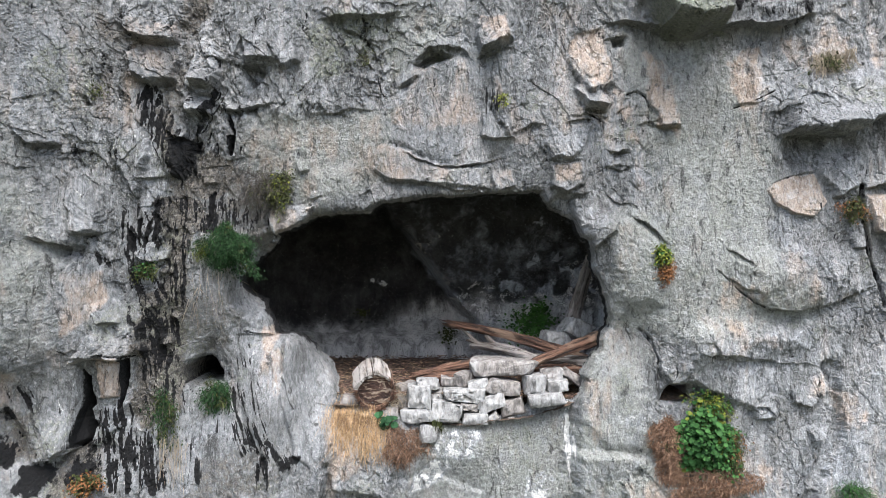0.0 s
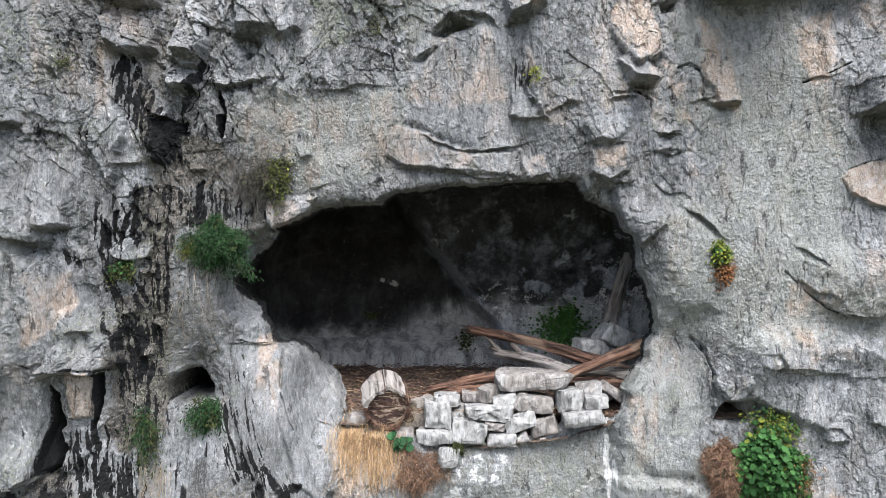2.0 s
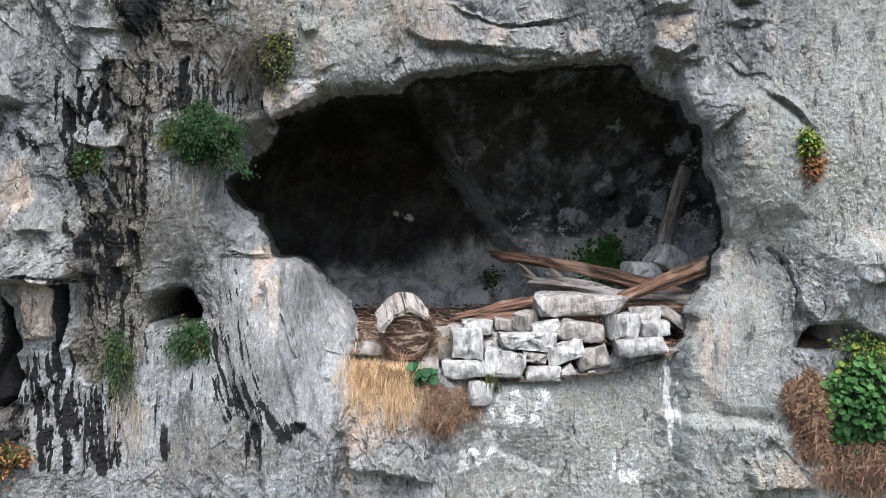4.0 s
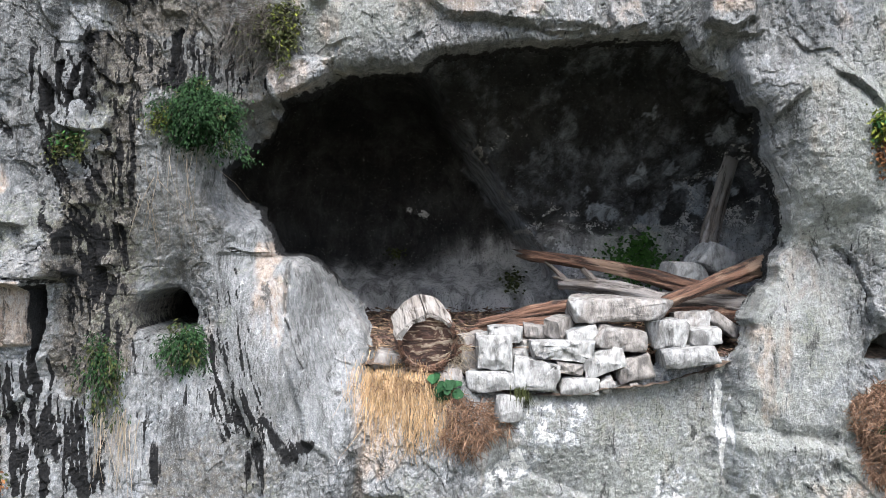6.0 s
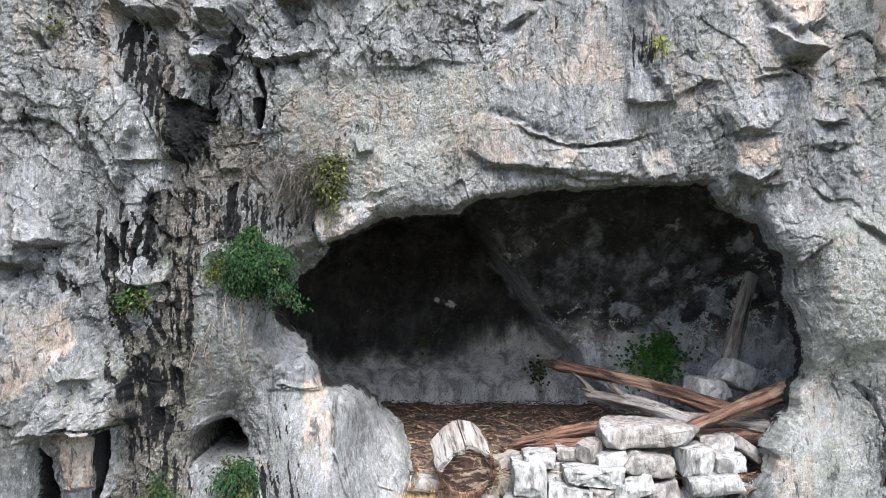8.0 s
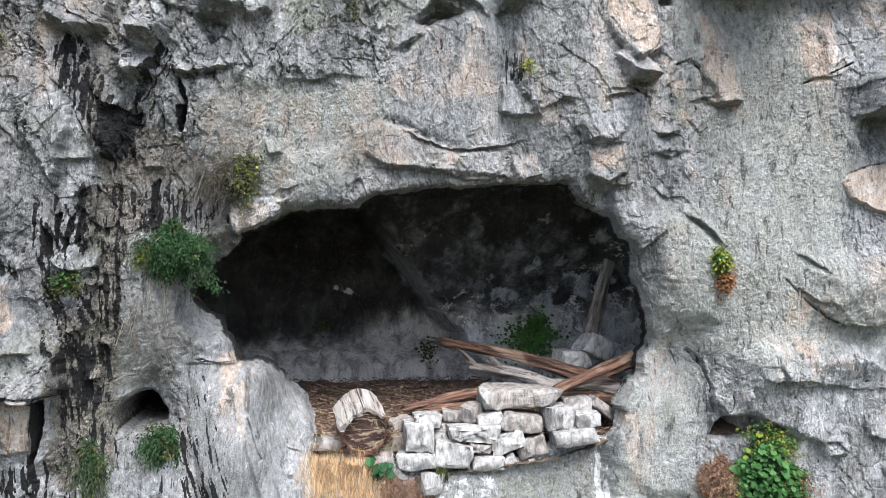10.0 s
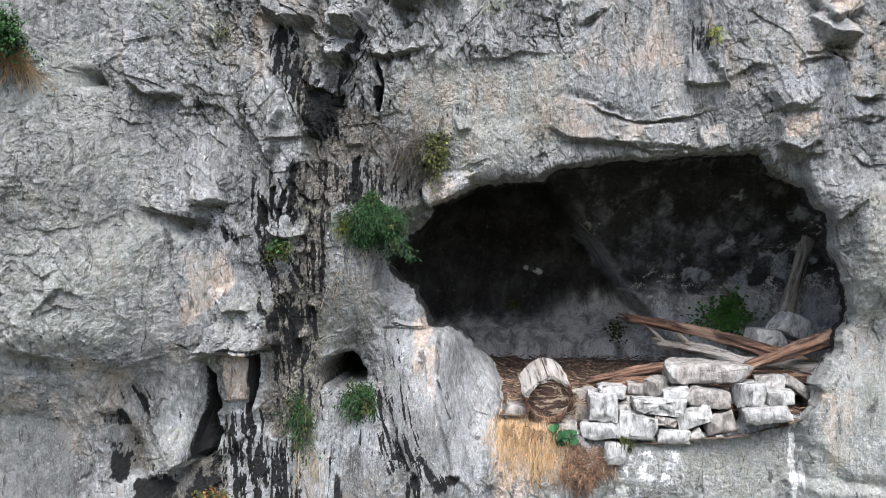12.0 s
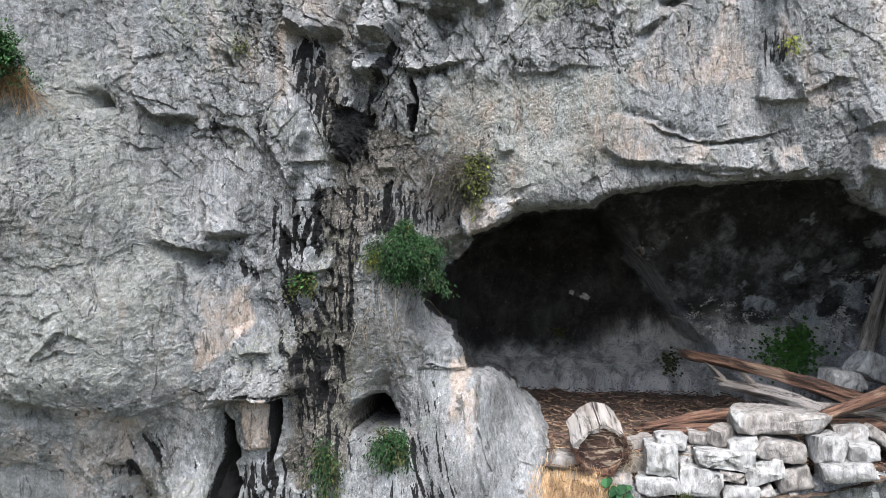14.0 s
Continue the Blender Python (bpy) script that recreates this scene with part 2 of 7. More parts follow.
def vnoise(x, z, seed):
    """Smooth value noise in 0 to 1, one cell a unit."""
    t = table(seed)
    xi, zi = np.floor(x).astype(int), np.floor(z).astype(int)
    fx, fz = x - xi, z - zi
    fx, fz = fx * fx * (3 - 2 * fx), fz * fz * (3 - 2 * fz)
    a, b, c, d = (t[(xi + i) & 255, (zi + j) & 255] for i, j in ((0, 0), (1, 0), (0, 1), (1, 1)))
    return (a * (1 - fx) + b * fx) * (1 - fz) + (c * (1 - fx) + d * fx) * fz


def fbm(x, z, seed, octaves=5, gain=0.5):
    """Layered noise in about -1 to 1."""
    total, amp, norm = 0.0, 1.0, 0.0
    for i in range(octaves):
        ca, sa = math.cos(0.6 * i), math.sin(0.6 * i)
        total = total + amp * (vnoise((x * ca + z * sa) * 2**i + 17.3 * i, (z * ca - x * sa) * 2**i + 9.1 * i, seed + i) * 2 - 1)
        norm += amp
        amp *= gain
    return total / norm * 1.6


def facets(x, z, w, h, seed, tilt=0.5, drop=0.5):
    """Fractured blocks of about w by h: each has its own level, its own tilt and a foot that stands out. Returns relief (-1 to 1) and the distance to the joint."""
    px, pz = x / w, z / h
    xi, zi = np.floor(px).astype(int), np.floor(pz).astype(int)
    jx, jz, lv, tx, tz = (table(seed + i) for i in range(5))
    best = np.full(x.shape, 9.0)
    second, relief = best.copy(), np.zeros(x.shape)
    for i in (-1, 0, 1):
        for j in (-1, 0, 1):
            a, b = (xi + i) & 255, (zi + j) & 255
            dx, dz = px - (xi + i + 0.1 + 0.8 * jx[a, b]), pz - (zi + j + 0.1 + 0.8 * jz[a, b])
            d = np.abs(dx) ** 1.6 + np.abs(dz) ** 1.6
            r = (lv[a, b] * 2 - 1) + tilt * ((tx[a, b] * 2 - 1) * dx * 2 + (tz[a, b] * 2 - 1) * dz) - drop * dz * 1.6
            near = d < best
            second = np.where(near, best, np.minimum(second, d))
            relief = np.where(near, r, relief)
            best = np.where(near, d, best)
    return relief, second - best


def shards(x, z, w, h, seed, tilt=0.5, drop=0.4):
    """Splintered rock: straight-edged pieces of about w by h, each a tilted plane whose foot stands out. Returns relief (-1 to 1) and the distance to the joint."""
    px, pz = x / w, z / h
    xi, zi = np.floor(px).astype(int), np.floor(pz).astype(int)
    jx, jz, lv, tx, tz = (table(seed + i) for i in range(5))
    best = np.full(x.shape, 9.0)
    second, relief = best.copy(), np.zeros(x.shape)
    for i in (-1, 0, 1):
        for j in (-1, 0, 1):
            a, b = (xi + i) & 255, (zi + j) & 255
            dx, dz = px - (xi + i + 0.02 + 0.96 * jx[a, b]), pz - (zi + j + 0.02 + 0.96 * jz[a, b])
            d = dx * dx + dz * dz
            r = 0.8 * (lv[a, b] * 2 - 1) + tilt * ((tx[a, b] * 2 - 1) * dx * 2 + (tz[a, b] * 2 - 1) * dz) - drop * dz * 1.6
            near = d < best
            second = np.where(near, best, np.minimum(second, d))
            relief = np.where(near, r, relief)
            best = np.where(near, d, best)
    return relief, np.sqrt(second) - np.sqrt(best)


def terrace(h, step, sharp=0.08, slope=0.2):
    """Cuts a smooth relief into flat plates with steep edges. Returns it, and a mask of the edges."""
    n = np.floor(h / step)
    f = h / step - n
    return step * (n + (1 - slope) * smooth(0.5 - sharp, 0.5 + sharp, f) + slope * f), 1 - smooth(sharp, sharp * 2.2, np.abs(f - 0.5))


def smooth(a, b, v):
    t = np.clip((v - a) / (b - a), 0, 1)
    return t * t * (3 - 2 * t)


def inside(pts, x, z):
    """Signed distance to a closed outline, positive within."""
    d2, sign = np.full(x.shape, 1e9), np.ones(x.shape)
    n = len(pts)
    for k in range(n):
        (ax, az), (bx, bz) = pts[k], pts[(k + 1) % n]
        ex, ez, wx, wz = bx - ax, bz - az, x - ax, z - az
        t = np.clip((wx * ex + wz * ez) / (ex * ex + ez * ez + 1e-12), 0, 1)
        d2 = np.minimum(d2, (wx - ex * t) ** 2 + (wz - ez * t) ** 2)
        c1, c2, c3 = z >= az, z < bz, ex * wz > ez * wx
        sign = np.where((c1 & c2 & c3) | (~c1 & ~c2 & ~c3), -sign, sign)
    return -sign * np.sqrt(d2)


def along(pts, x, z):
    """Distance to an open line of points, and the signed height above its nearest stretch."""
    best, above = np.full(x.shape, 1e9), np.zeros(x.shape)
    for (ax, az), (bx, bz) in zip(pts, pts[1:]):
        ex, ez = bx - ax, bz - az
        t = np.clip(((x - ax) * ex + (z - az) * ez) / (ex * ex + ez * ez + 1e-12), 0, 1)
        dx, dz = x - ax - ex * t, z - az - ez * t
        d = np.hypot(dx, dz)
        above = np.where(d < best, dz, above)
        best = np.minimum(best, d)
    return best, above


def face_of_cliff(x, z):
    """The broad form of the cliff: how far ahead its face stands."""
    xs = [-9, -5.2, -4.6, -4.1, -3.5, -3.0, -2.3, -1.5, 0, 1.5, 2.5, 3.7, 4.6, 9]
    ys = [6.2, 7.6, 8.05, 8.5, 8.9, 9.15, 9.38, 9.65, 9.68, 9.66, 9.6, 9.45, 9.35, 8.9]
    return np.interp(x, xs, ys) - 0.07 * (z - 1)


# ---- the cliff: a fine sheet of relief round the cave mouth ----
FORM = [
    (-2.62, 0.25, 0.42, 0.60, -0.35), (-1.42, 0.15, 0.30, 0.60, -0.45), (2.05, 0.45, 0.30, 0.45, -0.22), (2.7, 1.3, 1.2, 0.9, 0.22),
    (2.9, 0.4, 0.6, 0.4, 0.10), (-4.0, -0.5, 0.7, 0.6, -0.30), (-5.3, -0.6, 0.7, 0.8, -0.9), (-4.6, 1.9, 0.5, 0.5, 0.2), (1.4, 2.7, 0.6, 0.7, 0.15), (-1.95, 1.75, 0.35, 0.35, -0.25), (-2.2, 2.1, 0.5, 0.5, -0.12), (-1.95, 0.6, 0.3, 0.25, -0.2), (0.0, -0.8, 0.7, 0.4, 0.18), (-4.3, 0.0, 0.4, 0.4, -0.18), (-1.85, -0.25, 0.25, 0.3, 0.12),
]
STEP = 0.0092
gx, gz = np.meshgrid(np.arange(-5.9, 5.7, STEP), np.arange(-2.1, 4.95, STEP), indexing="ij")
wx = gx + 0.10 * fbm(gx * 1.3, gz * 1.3, 11, 3) + 0.025 * fbm(gx * 7, gz * 7, 15, 3)
wz = gz + 0.10 * fbm(gx * 1.3, gz * 1.3, 21, 3) + 0.025 * fbm(gx * 7, gz * 7, 25, 3)
vx, vz = gx + 0.055 * fbm(gx * 5, gz * 5, 16, 4, 0.6), gz + 0.055 * fbm(gx * 5, gz * 5, 26, 4, 0.6)
ragged = 0.030 * fbm(gx * 6, gz * 6, 31, 5, 0.6)
out = np.zeros(gx.shape)
stain = {k: np.zeros(gx.shape) for k in ("orange", "black", "white", "soil", "lichen", "crust")}
level_of_blocks = np.full(gx.shape, 0.55)
calm = np.zeros(gx.shape)


def window(pts, reach=0.6):
    """The part of the sheet round the points."""
    xs, zs = [p[0] for p in pts], [p[1] for p in pts]
    i0, i1 = (int(np.clip((v + 5.9) / STEP, 0, gx.shape[0])) for v in (min(xs) - reach, max(xs) + reach))
    j0, j1 = (int(np.clip((v + 2.1) / STEP, 0, gx.shape[1])) for v in (min(zs) - reach, max(zs) + reach))
    return slice(i0, i1), slice(j0, j1)


def zone(pts, value, soft=0.15):
    """How blocky the rock is in an area."""
    w = window(pts, soft * 2)
    k = smooth(-soft, soft, inside(pts, wx[w], wz[w]))
    level_of_blocks[w] += k * (value - level_of_blocks[w])


def plain(pts, value=1.0, soft=0.05):
    """Where the rock is split clean, with flat faces."""
    w = window(pts, soft * 2)
    calm[w] = np.maximum(calm[w], value * smooth(-soft, soft, inside(pts, wx[w], wz[w])))


def paint(kind, pts, strength=1.0, soft=0.06, patchy=0.5, size=6.0, tall=1.0):
    """A deposit or stain with a ragged edge inside an outline."""
    w = window(pts, soft * 3)
    x, z = gx[w], gz[w]
    d = inside(pts, x, z) + 3 * ragged[w] * min(1, soft * 12)
    n = fbm(x * size, z * size / tall, 41 + len(kind) + 90 * (kind == "white"), 5, 0.6)
    k = smooth(-soft, soft, d) * np.clip(1 - patchy + patchy * (0.5 + 1.4 * n), 0, 1)
    stain[kind][w] = np.maximum(stain[kind][w], strength * k)
    if kind in ("orange", "soil"):
        stain["white"][w] *= 1 - 0.8 * np.clip(strength * k, 0, 1)


def streaks(kind, pts, strength=1.0, wide=0.06, cover=0.5, lean=0.0, soft=0.06):
    """Runs of water stain, long and narrow, inside an outline."""
    w = window(pts, soft * 3)
    x, z = gx[w] + 0.25 * (wx[w] - gx[w]) + lean * gz[w], gz[w]
    n = fbm(x / wide, z / (wide * 12), (61 if kind == "black" else 261), 4, 0.6) + 0.45 * fbm(x * 2.2, z * 2.2, 67, 3)
    k = smooth(-soft, soft, inside(pts, gx[w], z) + 2 * ragged[w]) * smooth(-0.16, 0.16, n - (0.62 - cover) * 1.1)
    stain[kind][w] = np.maximum(stain[kind][w], strength * k)


def tone_area(pts, by, soft=0.25):
    """Makes the rock paler or darker inside an outline."""
    w = window(pts, soft * 2)
    tone[w] += by * smooth(-soft, soft, inside(pts, gx[w], gz[w]) + 4 * ragged[w])


def block(pts, rise, lean=(0.0, 0.0), edge=0.025, rough=1.0):
    """A mass of rock inside an outline that stands out (or lies back) by rise; lean tips its face across and down."""
    w = window(pts, 0.3)
    x, z = gx[w], gz[w]
    d = inside(pts, x, z) + ragged[w] * rough
    k = smooth(-edge, edge, d)
    cx, cz = sum(p[0] for p in pts) / len(pts), sum(p[1] for p in pts) / len(pts)
    lo, hi = min(p[1] for p in pts), max(p[1] for p in pts)
    foot = 0.35 + 0.9 * np.clip((hi - z) / (hi - lo), 0, 1) if rise > 0 else 1.0
    out[w] += k * (rise * foot + lean[0] * (x - cx) + lean[1] * (cz - z))


def swell(pts, rise, soft=0.4):
    """A rounded bulge or hollow."""
    w = window(pts, soft)
    out[w] += rise * smooth(-soft * 0.4, soft, inside(pts, gx[w], gz[w]) + ragged[w])


def ledge(pts, deep, fall=0.25, lip=0.02):
    """An overhang: rock above the line stands out, below it the face lies back by deep and comes forward again over fall."""
    w = window(pts, fall * 1.5)
    x, z = gx[w], gz[w]
    order = sorted(pts)
    px, pz = [p[0] for p in order], [p[1] for p in order]
    line = np.interp(x, px, pz) + ragged[w] * 0.6 + 0.015 * np.round(2.2 * fbm(x * 4, 0 * x + pz[0] * 7, 57, 3)) / 1.5
    taper = 0.06 + 0.25 * (px[-1] - px[0])
    ends = smooth(px[0] - 0.05, px[0] + taper, x) * (1 - smooth(px[-1] - taper, px[-1] + 0.05, x)) * (0.8 + 0.4 * fbm(x * 3, z * 3, 59, 3))
    below = line - z
    k = np.where(below > 0, smooth(0, lip, below) * (1 - smooth(0, 1.5 * fall, below)), 0)
    brow = np.where(below <= 0, 1 - smooth(0, 1.5 * fall, -below), 0)
    out[w] += ends * (-0.6 * deep * k + 0.6 * deep * brow)


def crack(pts, deep=0.06, wide=0.015, dark=0.0):
    w = window(pts, 0.25)
    d, _ = along(pts, gx[w], gz[w])
    k = 1 - smooth(wide * 0.3, wide, np.abs(d + ragged[w] * 0.5))
    out[w] -= deep * k
    if dark:
        stain["black"][w] = np.maximum(stain["black"][w], dark * k)


def gully(pts, deep, wide, soil=0.0):
    w = window(pts, wide * 2)
    d, _ = along(pts, gx[w], gz[w])
    k = 1 - smooth(0.2 * wide, wide, d + 2 * ragged[w])
    out[w] -= deep * k
    if soil:
        n = 0.5 + fbm(gx[w] * 5, gz[w] * 3, 77, 4)
        stain["soil"][w] = np.maximum(stain["soil"][w], soil * k * np.clip(0.4 + n, 0, 1))


def hole(pts, deep, rim=0.06):
    w = window(pts, 0.3)
    d = inside(pts, gx[w], gz[w]) + ragged[w] * 0.5
    out[w] -= deep * smooth(0, rim, d) + min(0.08, 0.3 * deep) * smooth(-0.05, 0.02, d)
    # the darkness inside a deep hole is painted on as black
    if deep > 1:
        stain["black"][w] = np.maximum(stain["black"][w], smooth(rim * 0.4, rim, d))


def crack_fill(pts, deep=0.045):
    """A black slot: wet stain, with its inner shade painted in too."""
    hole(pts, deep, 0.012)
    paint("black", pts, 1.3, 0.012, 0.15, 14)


# the cave mouth
MOUTH = [
    (-2.33, 1.16), (-2.22, 1.32), (-2.05, 1.48), (-1.88, 1.63), (-1.79, 1.69), (-1.68, 1.74), (-1.54, 1.82), (-1.46, 1.87), (-1.24, 1.88), (-1.02, 1.91), (-0.89, 1.91), (-0.83, 1.93), (-0.77, 1.99), (-0.46, 2.04), (-0.19, 2.08), (0.15, 2.09), (0.42, 2.1), (0.67, 2.1), (0.89, 2.13), (1.09, 2.12), (1.2, 1.97), (1.34, 1.87), (1.47, 1.82),
    (1.54, 1.69), (1.64, 1.52), (1.7, 1.3), (1.77, 1.13), (1.86, 0.91), (1.9, 0.73), (1.9, 0.61), (1.83, 0.53), (1.77, 0.34), (1.68, 0.18), (1.59, 0.06), (1.6, -0.1), (1.47, -0.25), (0.98, -0.31), (0.88, -0.40), (0.62, -0.46), (-0.15, -0.51), (-0.54, -0.42), (-0.8, -0.27), (-1.21, -0.24), (-1.26, -0.1), (-1.28, -0.02), (-1.35, 0.11), (-1.48, 0.25), (-1.56, 0.37), (-1.63, 0.44), (-1.72, 0.51), (-1.88, 0.54), (-1.96, 0.63), (-2.01, 0.76), (-2.09, 0.88), (-2.19, 0.94), (-2.3, 1.06),
]

# areas of smooth pitted crust and of broken rock
zone([(1.96, 3.87), (3.11, 3.72), (3.55, 2.37), (3.51, 1.63), (4.19, 0.76), (2.94, 0.50), (1.88, 0.74), (1.93, 1.76), (2.48, 2.20)], 0.10)
zone([(-2.17, 2.91), (-0.59, 3.01), (-0.72, 2.20), (-1.54, 1.95), (-2.17, 2.37)], 0.10)
zone([(-0.28, -0.49), (1.58, -0.42), (1.59, -1.47), (-0.54, -1.47)], 0.04)
zone([(1.63, 0.55), (2.26, 0.55), (2.35, -0.80), (1.46, -1.34), (1.51, -0.29)], 0.12)
zone([(-1.41, 2.39), (-0.53, 2.20), (-1.41, 1.92)], 0.2)
zone([(-2.92, 1.20), (-2.19, 1.13), (-2.37, 0.52), (-2.77, 0.22)], 0.15)
zone([(-3.46, 4.03), (-2.20, 4.17), (-2.23, 2.36), (-2.73, 2.35), (-3.03, 1.27), (-3.76, 0.82), (-3.86, 2.30)], 1.0)
zone([(-2.15, 4.17), (-0.40, 4.24), (-0.59, 3.01), (-2.16, 3.03)], 0.95)
zone([(-4.95, 2.89), (-3.87, 3.04), (-3.76, 1.15), (-3.93, 0.48), (-5.04, 0.31)], 0.42)
zone([(3.62, 4.18), (4.89, 4.14), (5.00, 1.14), (3.59, 1.13)], 0.55)
paint("crust", [(1.84, 3.87), (3.11, 3.84), (3.67, 2.37), (3.57, 1.63), (4.25, 0.76), (2.94, 0.50), (1.76, 0.55), (1.81, 1.76), (2.30, 2.20)], 0.9, 0.2, 0.25)
paint("crust", [(-2.17, 2.91), (-0.53, 3.07), (-0.72, 2.20), (-1.54, 1.95), (-2.17, 2.37)], 0.9, 0.12, 0.2)
paint("crust", [(-0.28, -0.49), (1.58, -0.42), (1.59, -1.73), (-0.55, -1.74)], 0.8, 0.1, 0.3)
paint("crust", [(1.40, -0.40), (2.60, -0.40), (3.30, -0.60), (3.40, -1.90), (1.30, -1.90)], 0.85, 0.12, 0.3)
paint("crust", [(-5.19, 3.02), (-4.23, 2.99), (-3.87, 1.54), (-3.93, 0.48), (-5.30, 0.33)], 0.8, 0.25, 0.35)
paint("crust", [(-0.52, 4.12), (0.47, 4.12), (-0.27, 3.69), (-0.59, 3.32)], 0.8, 0.1, 0.3)

plain([(-2.37, 0.52), (-1.82, 0.56), (-1.51, 0.22), (-1.23, -0.16), (-1.31, -0.81), (-1.69, -1.12), (-2.27, -0.24)], 0.95)
plain([(-2.23, 0.64), (-2.07, 0.95), (-1.98, 0.93), (-1.83, 0.55)], 0.8)
plain([(-3.61, 0.37), (-3.38, 0.37), (-3.40, 0.14), (-3.43, -0.07), (-3.60, -0.06)], 1.0, 0.02)
plain([(-4.22, 0.06), (-3.73, 0.09), (-3.82, -0.52), (-4.06, -0.63)], 0.8)
plain([(-3.78, 2.35), (-3.49, 2.36), (-3.51, 1.68), (-3.78, 1.68)], 0.95)
plain([(-3.61, 3.33), (-2.87, 3.41), (-2.90, 2.17), (-3.27, 1.62), (-3.64, 2.31)], 0.6, 0.10)
plain([(-3.84, 1.33), (-3.48, 1.33), (-3.49, 0.80), (-3.90, 0.59)], 0.8)
plain([(-0.40, 3.57), (0.41, 3.57), (0.73, 2.70), (0.35, 2.17), (-0.72, 2.26), (-0.59, 2.83)], 0.35, 0.06)
plain([(1.60, 0.55), (2.29, 0.55), (2.40, -0.41), (2.09, -0.80), (1.52, -0.68)], 0.45)
paint("crust", [(1.60, 0.55), (2.29, 0.55), (2.40, -0.41), (2.09, -0.80), (1.52, -0.68)], 0.75, 0.1, 0.4)
plain([(-3.00, -0.07), (-2.27, -0.24), (-2.17, -1.27), (-3.02, -1.19)], 0.6)
plain([(3.53, 2.31), (4.14, 2.30), (4.16, 1.84), (3.56, 1.94)], 0.8)
plain([(4.61, 2.09), (5.08, 2.08), (5.09, 1.63), (4.68, 1.68)], 0.9)
plain([(-2.09, 4.06), (-1.51, 4.11), (-1.52, 3.44), (-2.10, 3.40)], 0.5, 0.08)
plain([(2.51, 0.49), (4.31, 0.64), (4.91, 0.40), (4.84, -1.11), (3.28, -1.16), (3.20, -0.14)], 0.35, 0.15)
zone([(-0.40, 3.60), (0.47, 3.60), (0.82, 2.64), (1.11, 2.11), (-0.91, 2.11), (-0.78, 2.64), (-0.59, 3.01)], 0.50, 0.10)
zone([(-2.37, 0.52), (-1.84, 0.55), (-1.51, 0.22), (-1.24, -0.16), (-1.31, -0.75), (-1.57, -1.20), (-1.99, -0.77), (-2.27, -0.24)], 0.15, 0.06)
zone([(-2.21, 0.62), (-2.07, 0.95), (-1.98, 0.93), (-1.83, 0.55)], 0.1, 0.04)
zone([(-4.24, 0.12), (-3.95, 0.25), (-3.70, 0.11), (-3.79, -0.52), (-4.04, -0.66), (-4.21, -0.34)], 0.3, 0.06)
# broad hollows and swellings of the face: centre, reach and how far it stands out
for px_, pz_, rx_, rz_, by_ in FORM:
    out += by_ * np.exp(-((gx - px_) / rx_) ** 2 - ((gz - pz_) / rz_) ** 2)

# relief of the broken rock: upright plates, then shards and flakes of three sizes with straight edges
l = level_of_blocks
rest = 1 - 0.85 * calm
nx, nz = gx + 0.010 * fbm(gx * 22, gz * 22, 12, 3, 0.6), gz + 0.010 * fbm(gx * 22, gz * 22, 13, 3, 0.6)
nx, nz = nx + 0.035 * fbm(gx * 4, gz * 4, 17, 3), nz + 0.035 * fbm(gx * 4, gz * 4, 18, 3)
s1, e1 = shards(nx + 0.12 * nz, nz, 0.34, 0.62, 101, 0.30, 0.45)
s2, e2 = shards(nx - 0.10 * nz, nz + 0.25 * nx, 0.15, 0.27, 111, 0.55, 0.40)
s3, e3 = shards(nx + 0.22 * nz, nz - 0.15 * nx, 0.070, 0.115, 121, 0.8, 0.35)
s4, e4 = shards(nx - 0.05 * nz, nz + 0.10 * nx, 0.034, 0.052, 131, 1.0, 0.3)
some = smooth(-0.30, 0.35, fbm(gx * 1.3, gz * 1.0, 241, 4))
some2 = smooth(-0.35, 0.30, fbm(gx * 2.1 + 4, gz * 1.7, 341, 4))
plates1, edges1 = terrace(0.11 * fbm(wx * 2.0 + 0.4 * wz, wz * 0.9, 211, 4, 0.5), 0.045, 0.03)
plates2, edges2 = terrace(0.050 * fbm(nx * 5.5 - 0.4 * nz, nz * 2.0, 221, 4, 0.55), 0.020, 0.05)
plates3, edges3 = terrace(0.024 * fbm(nx * 13 + 0.6 * nz, nz * 4.6, 231, 4, 0.6), 0.009, 0.09)
out += 0.05 * fbm(gx * 0.8, gz * 0.6, 141, 3)
out += l * (0.8 * plates1 + 0.030 * s1 * some + 0.020 * s2 * some2) * (1 - 0.6 * calm)
out += (0.15 + 0.85 * l) * (0.8 * plates2 + 0.011 * s3 * (0.3 + 0.7 * some2)) * rest
out += (0.10 + 0.90 * l) * (0.7 * plates3 + 0.0055 * s4 * (0.4 + 0.6 * some)) * rest
# wrinkled crust and fine upright grain
wrinkle = 1 - 2.4 * np.abs(fbm(vx * 25, vz * 13, 197, 4, 0.66))
out += 0.0030 * np.clip(wrinkle, -1, 1) * (1 - 0.4 * l) * rest + 0.006 * fbm(gx * 34, gz * 30, 561, 3, 0.65) * rest
pits = fbm(gx * 26, gz * 26, 171, 3, 0.62)
out -= 0.007 * smooth(0.25, 0.7, pits) * (1 - 0.7 * l) * rest
lines = fbm(vx * 15, vz * 1.8, 183, 5, 0.62)
out += 0.009 * lines * l * (1 - 0.5 * calm)
slit = (1 - smooth(0.012, 0.05, np.abs(fbm(vx * 7 + 0.4 * vz, vz * 0.9, 187, 4, 0.55)))) * smooth(0.0, 0.35, fbm(gx * 1.6, gz * 1.3, 188, 3)) * l * (1 - 0.6 * calm)
out -= 0.030 * slit
stain["black"] = np.maximum(stain["black"], 0.5 * slit)
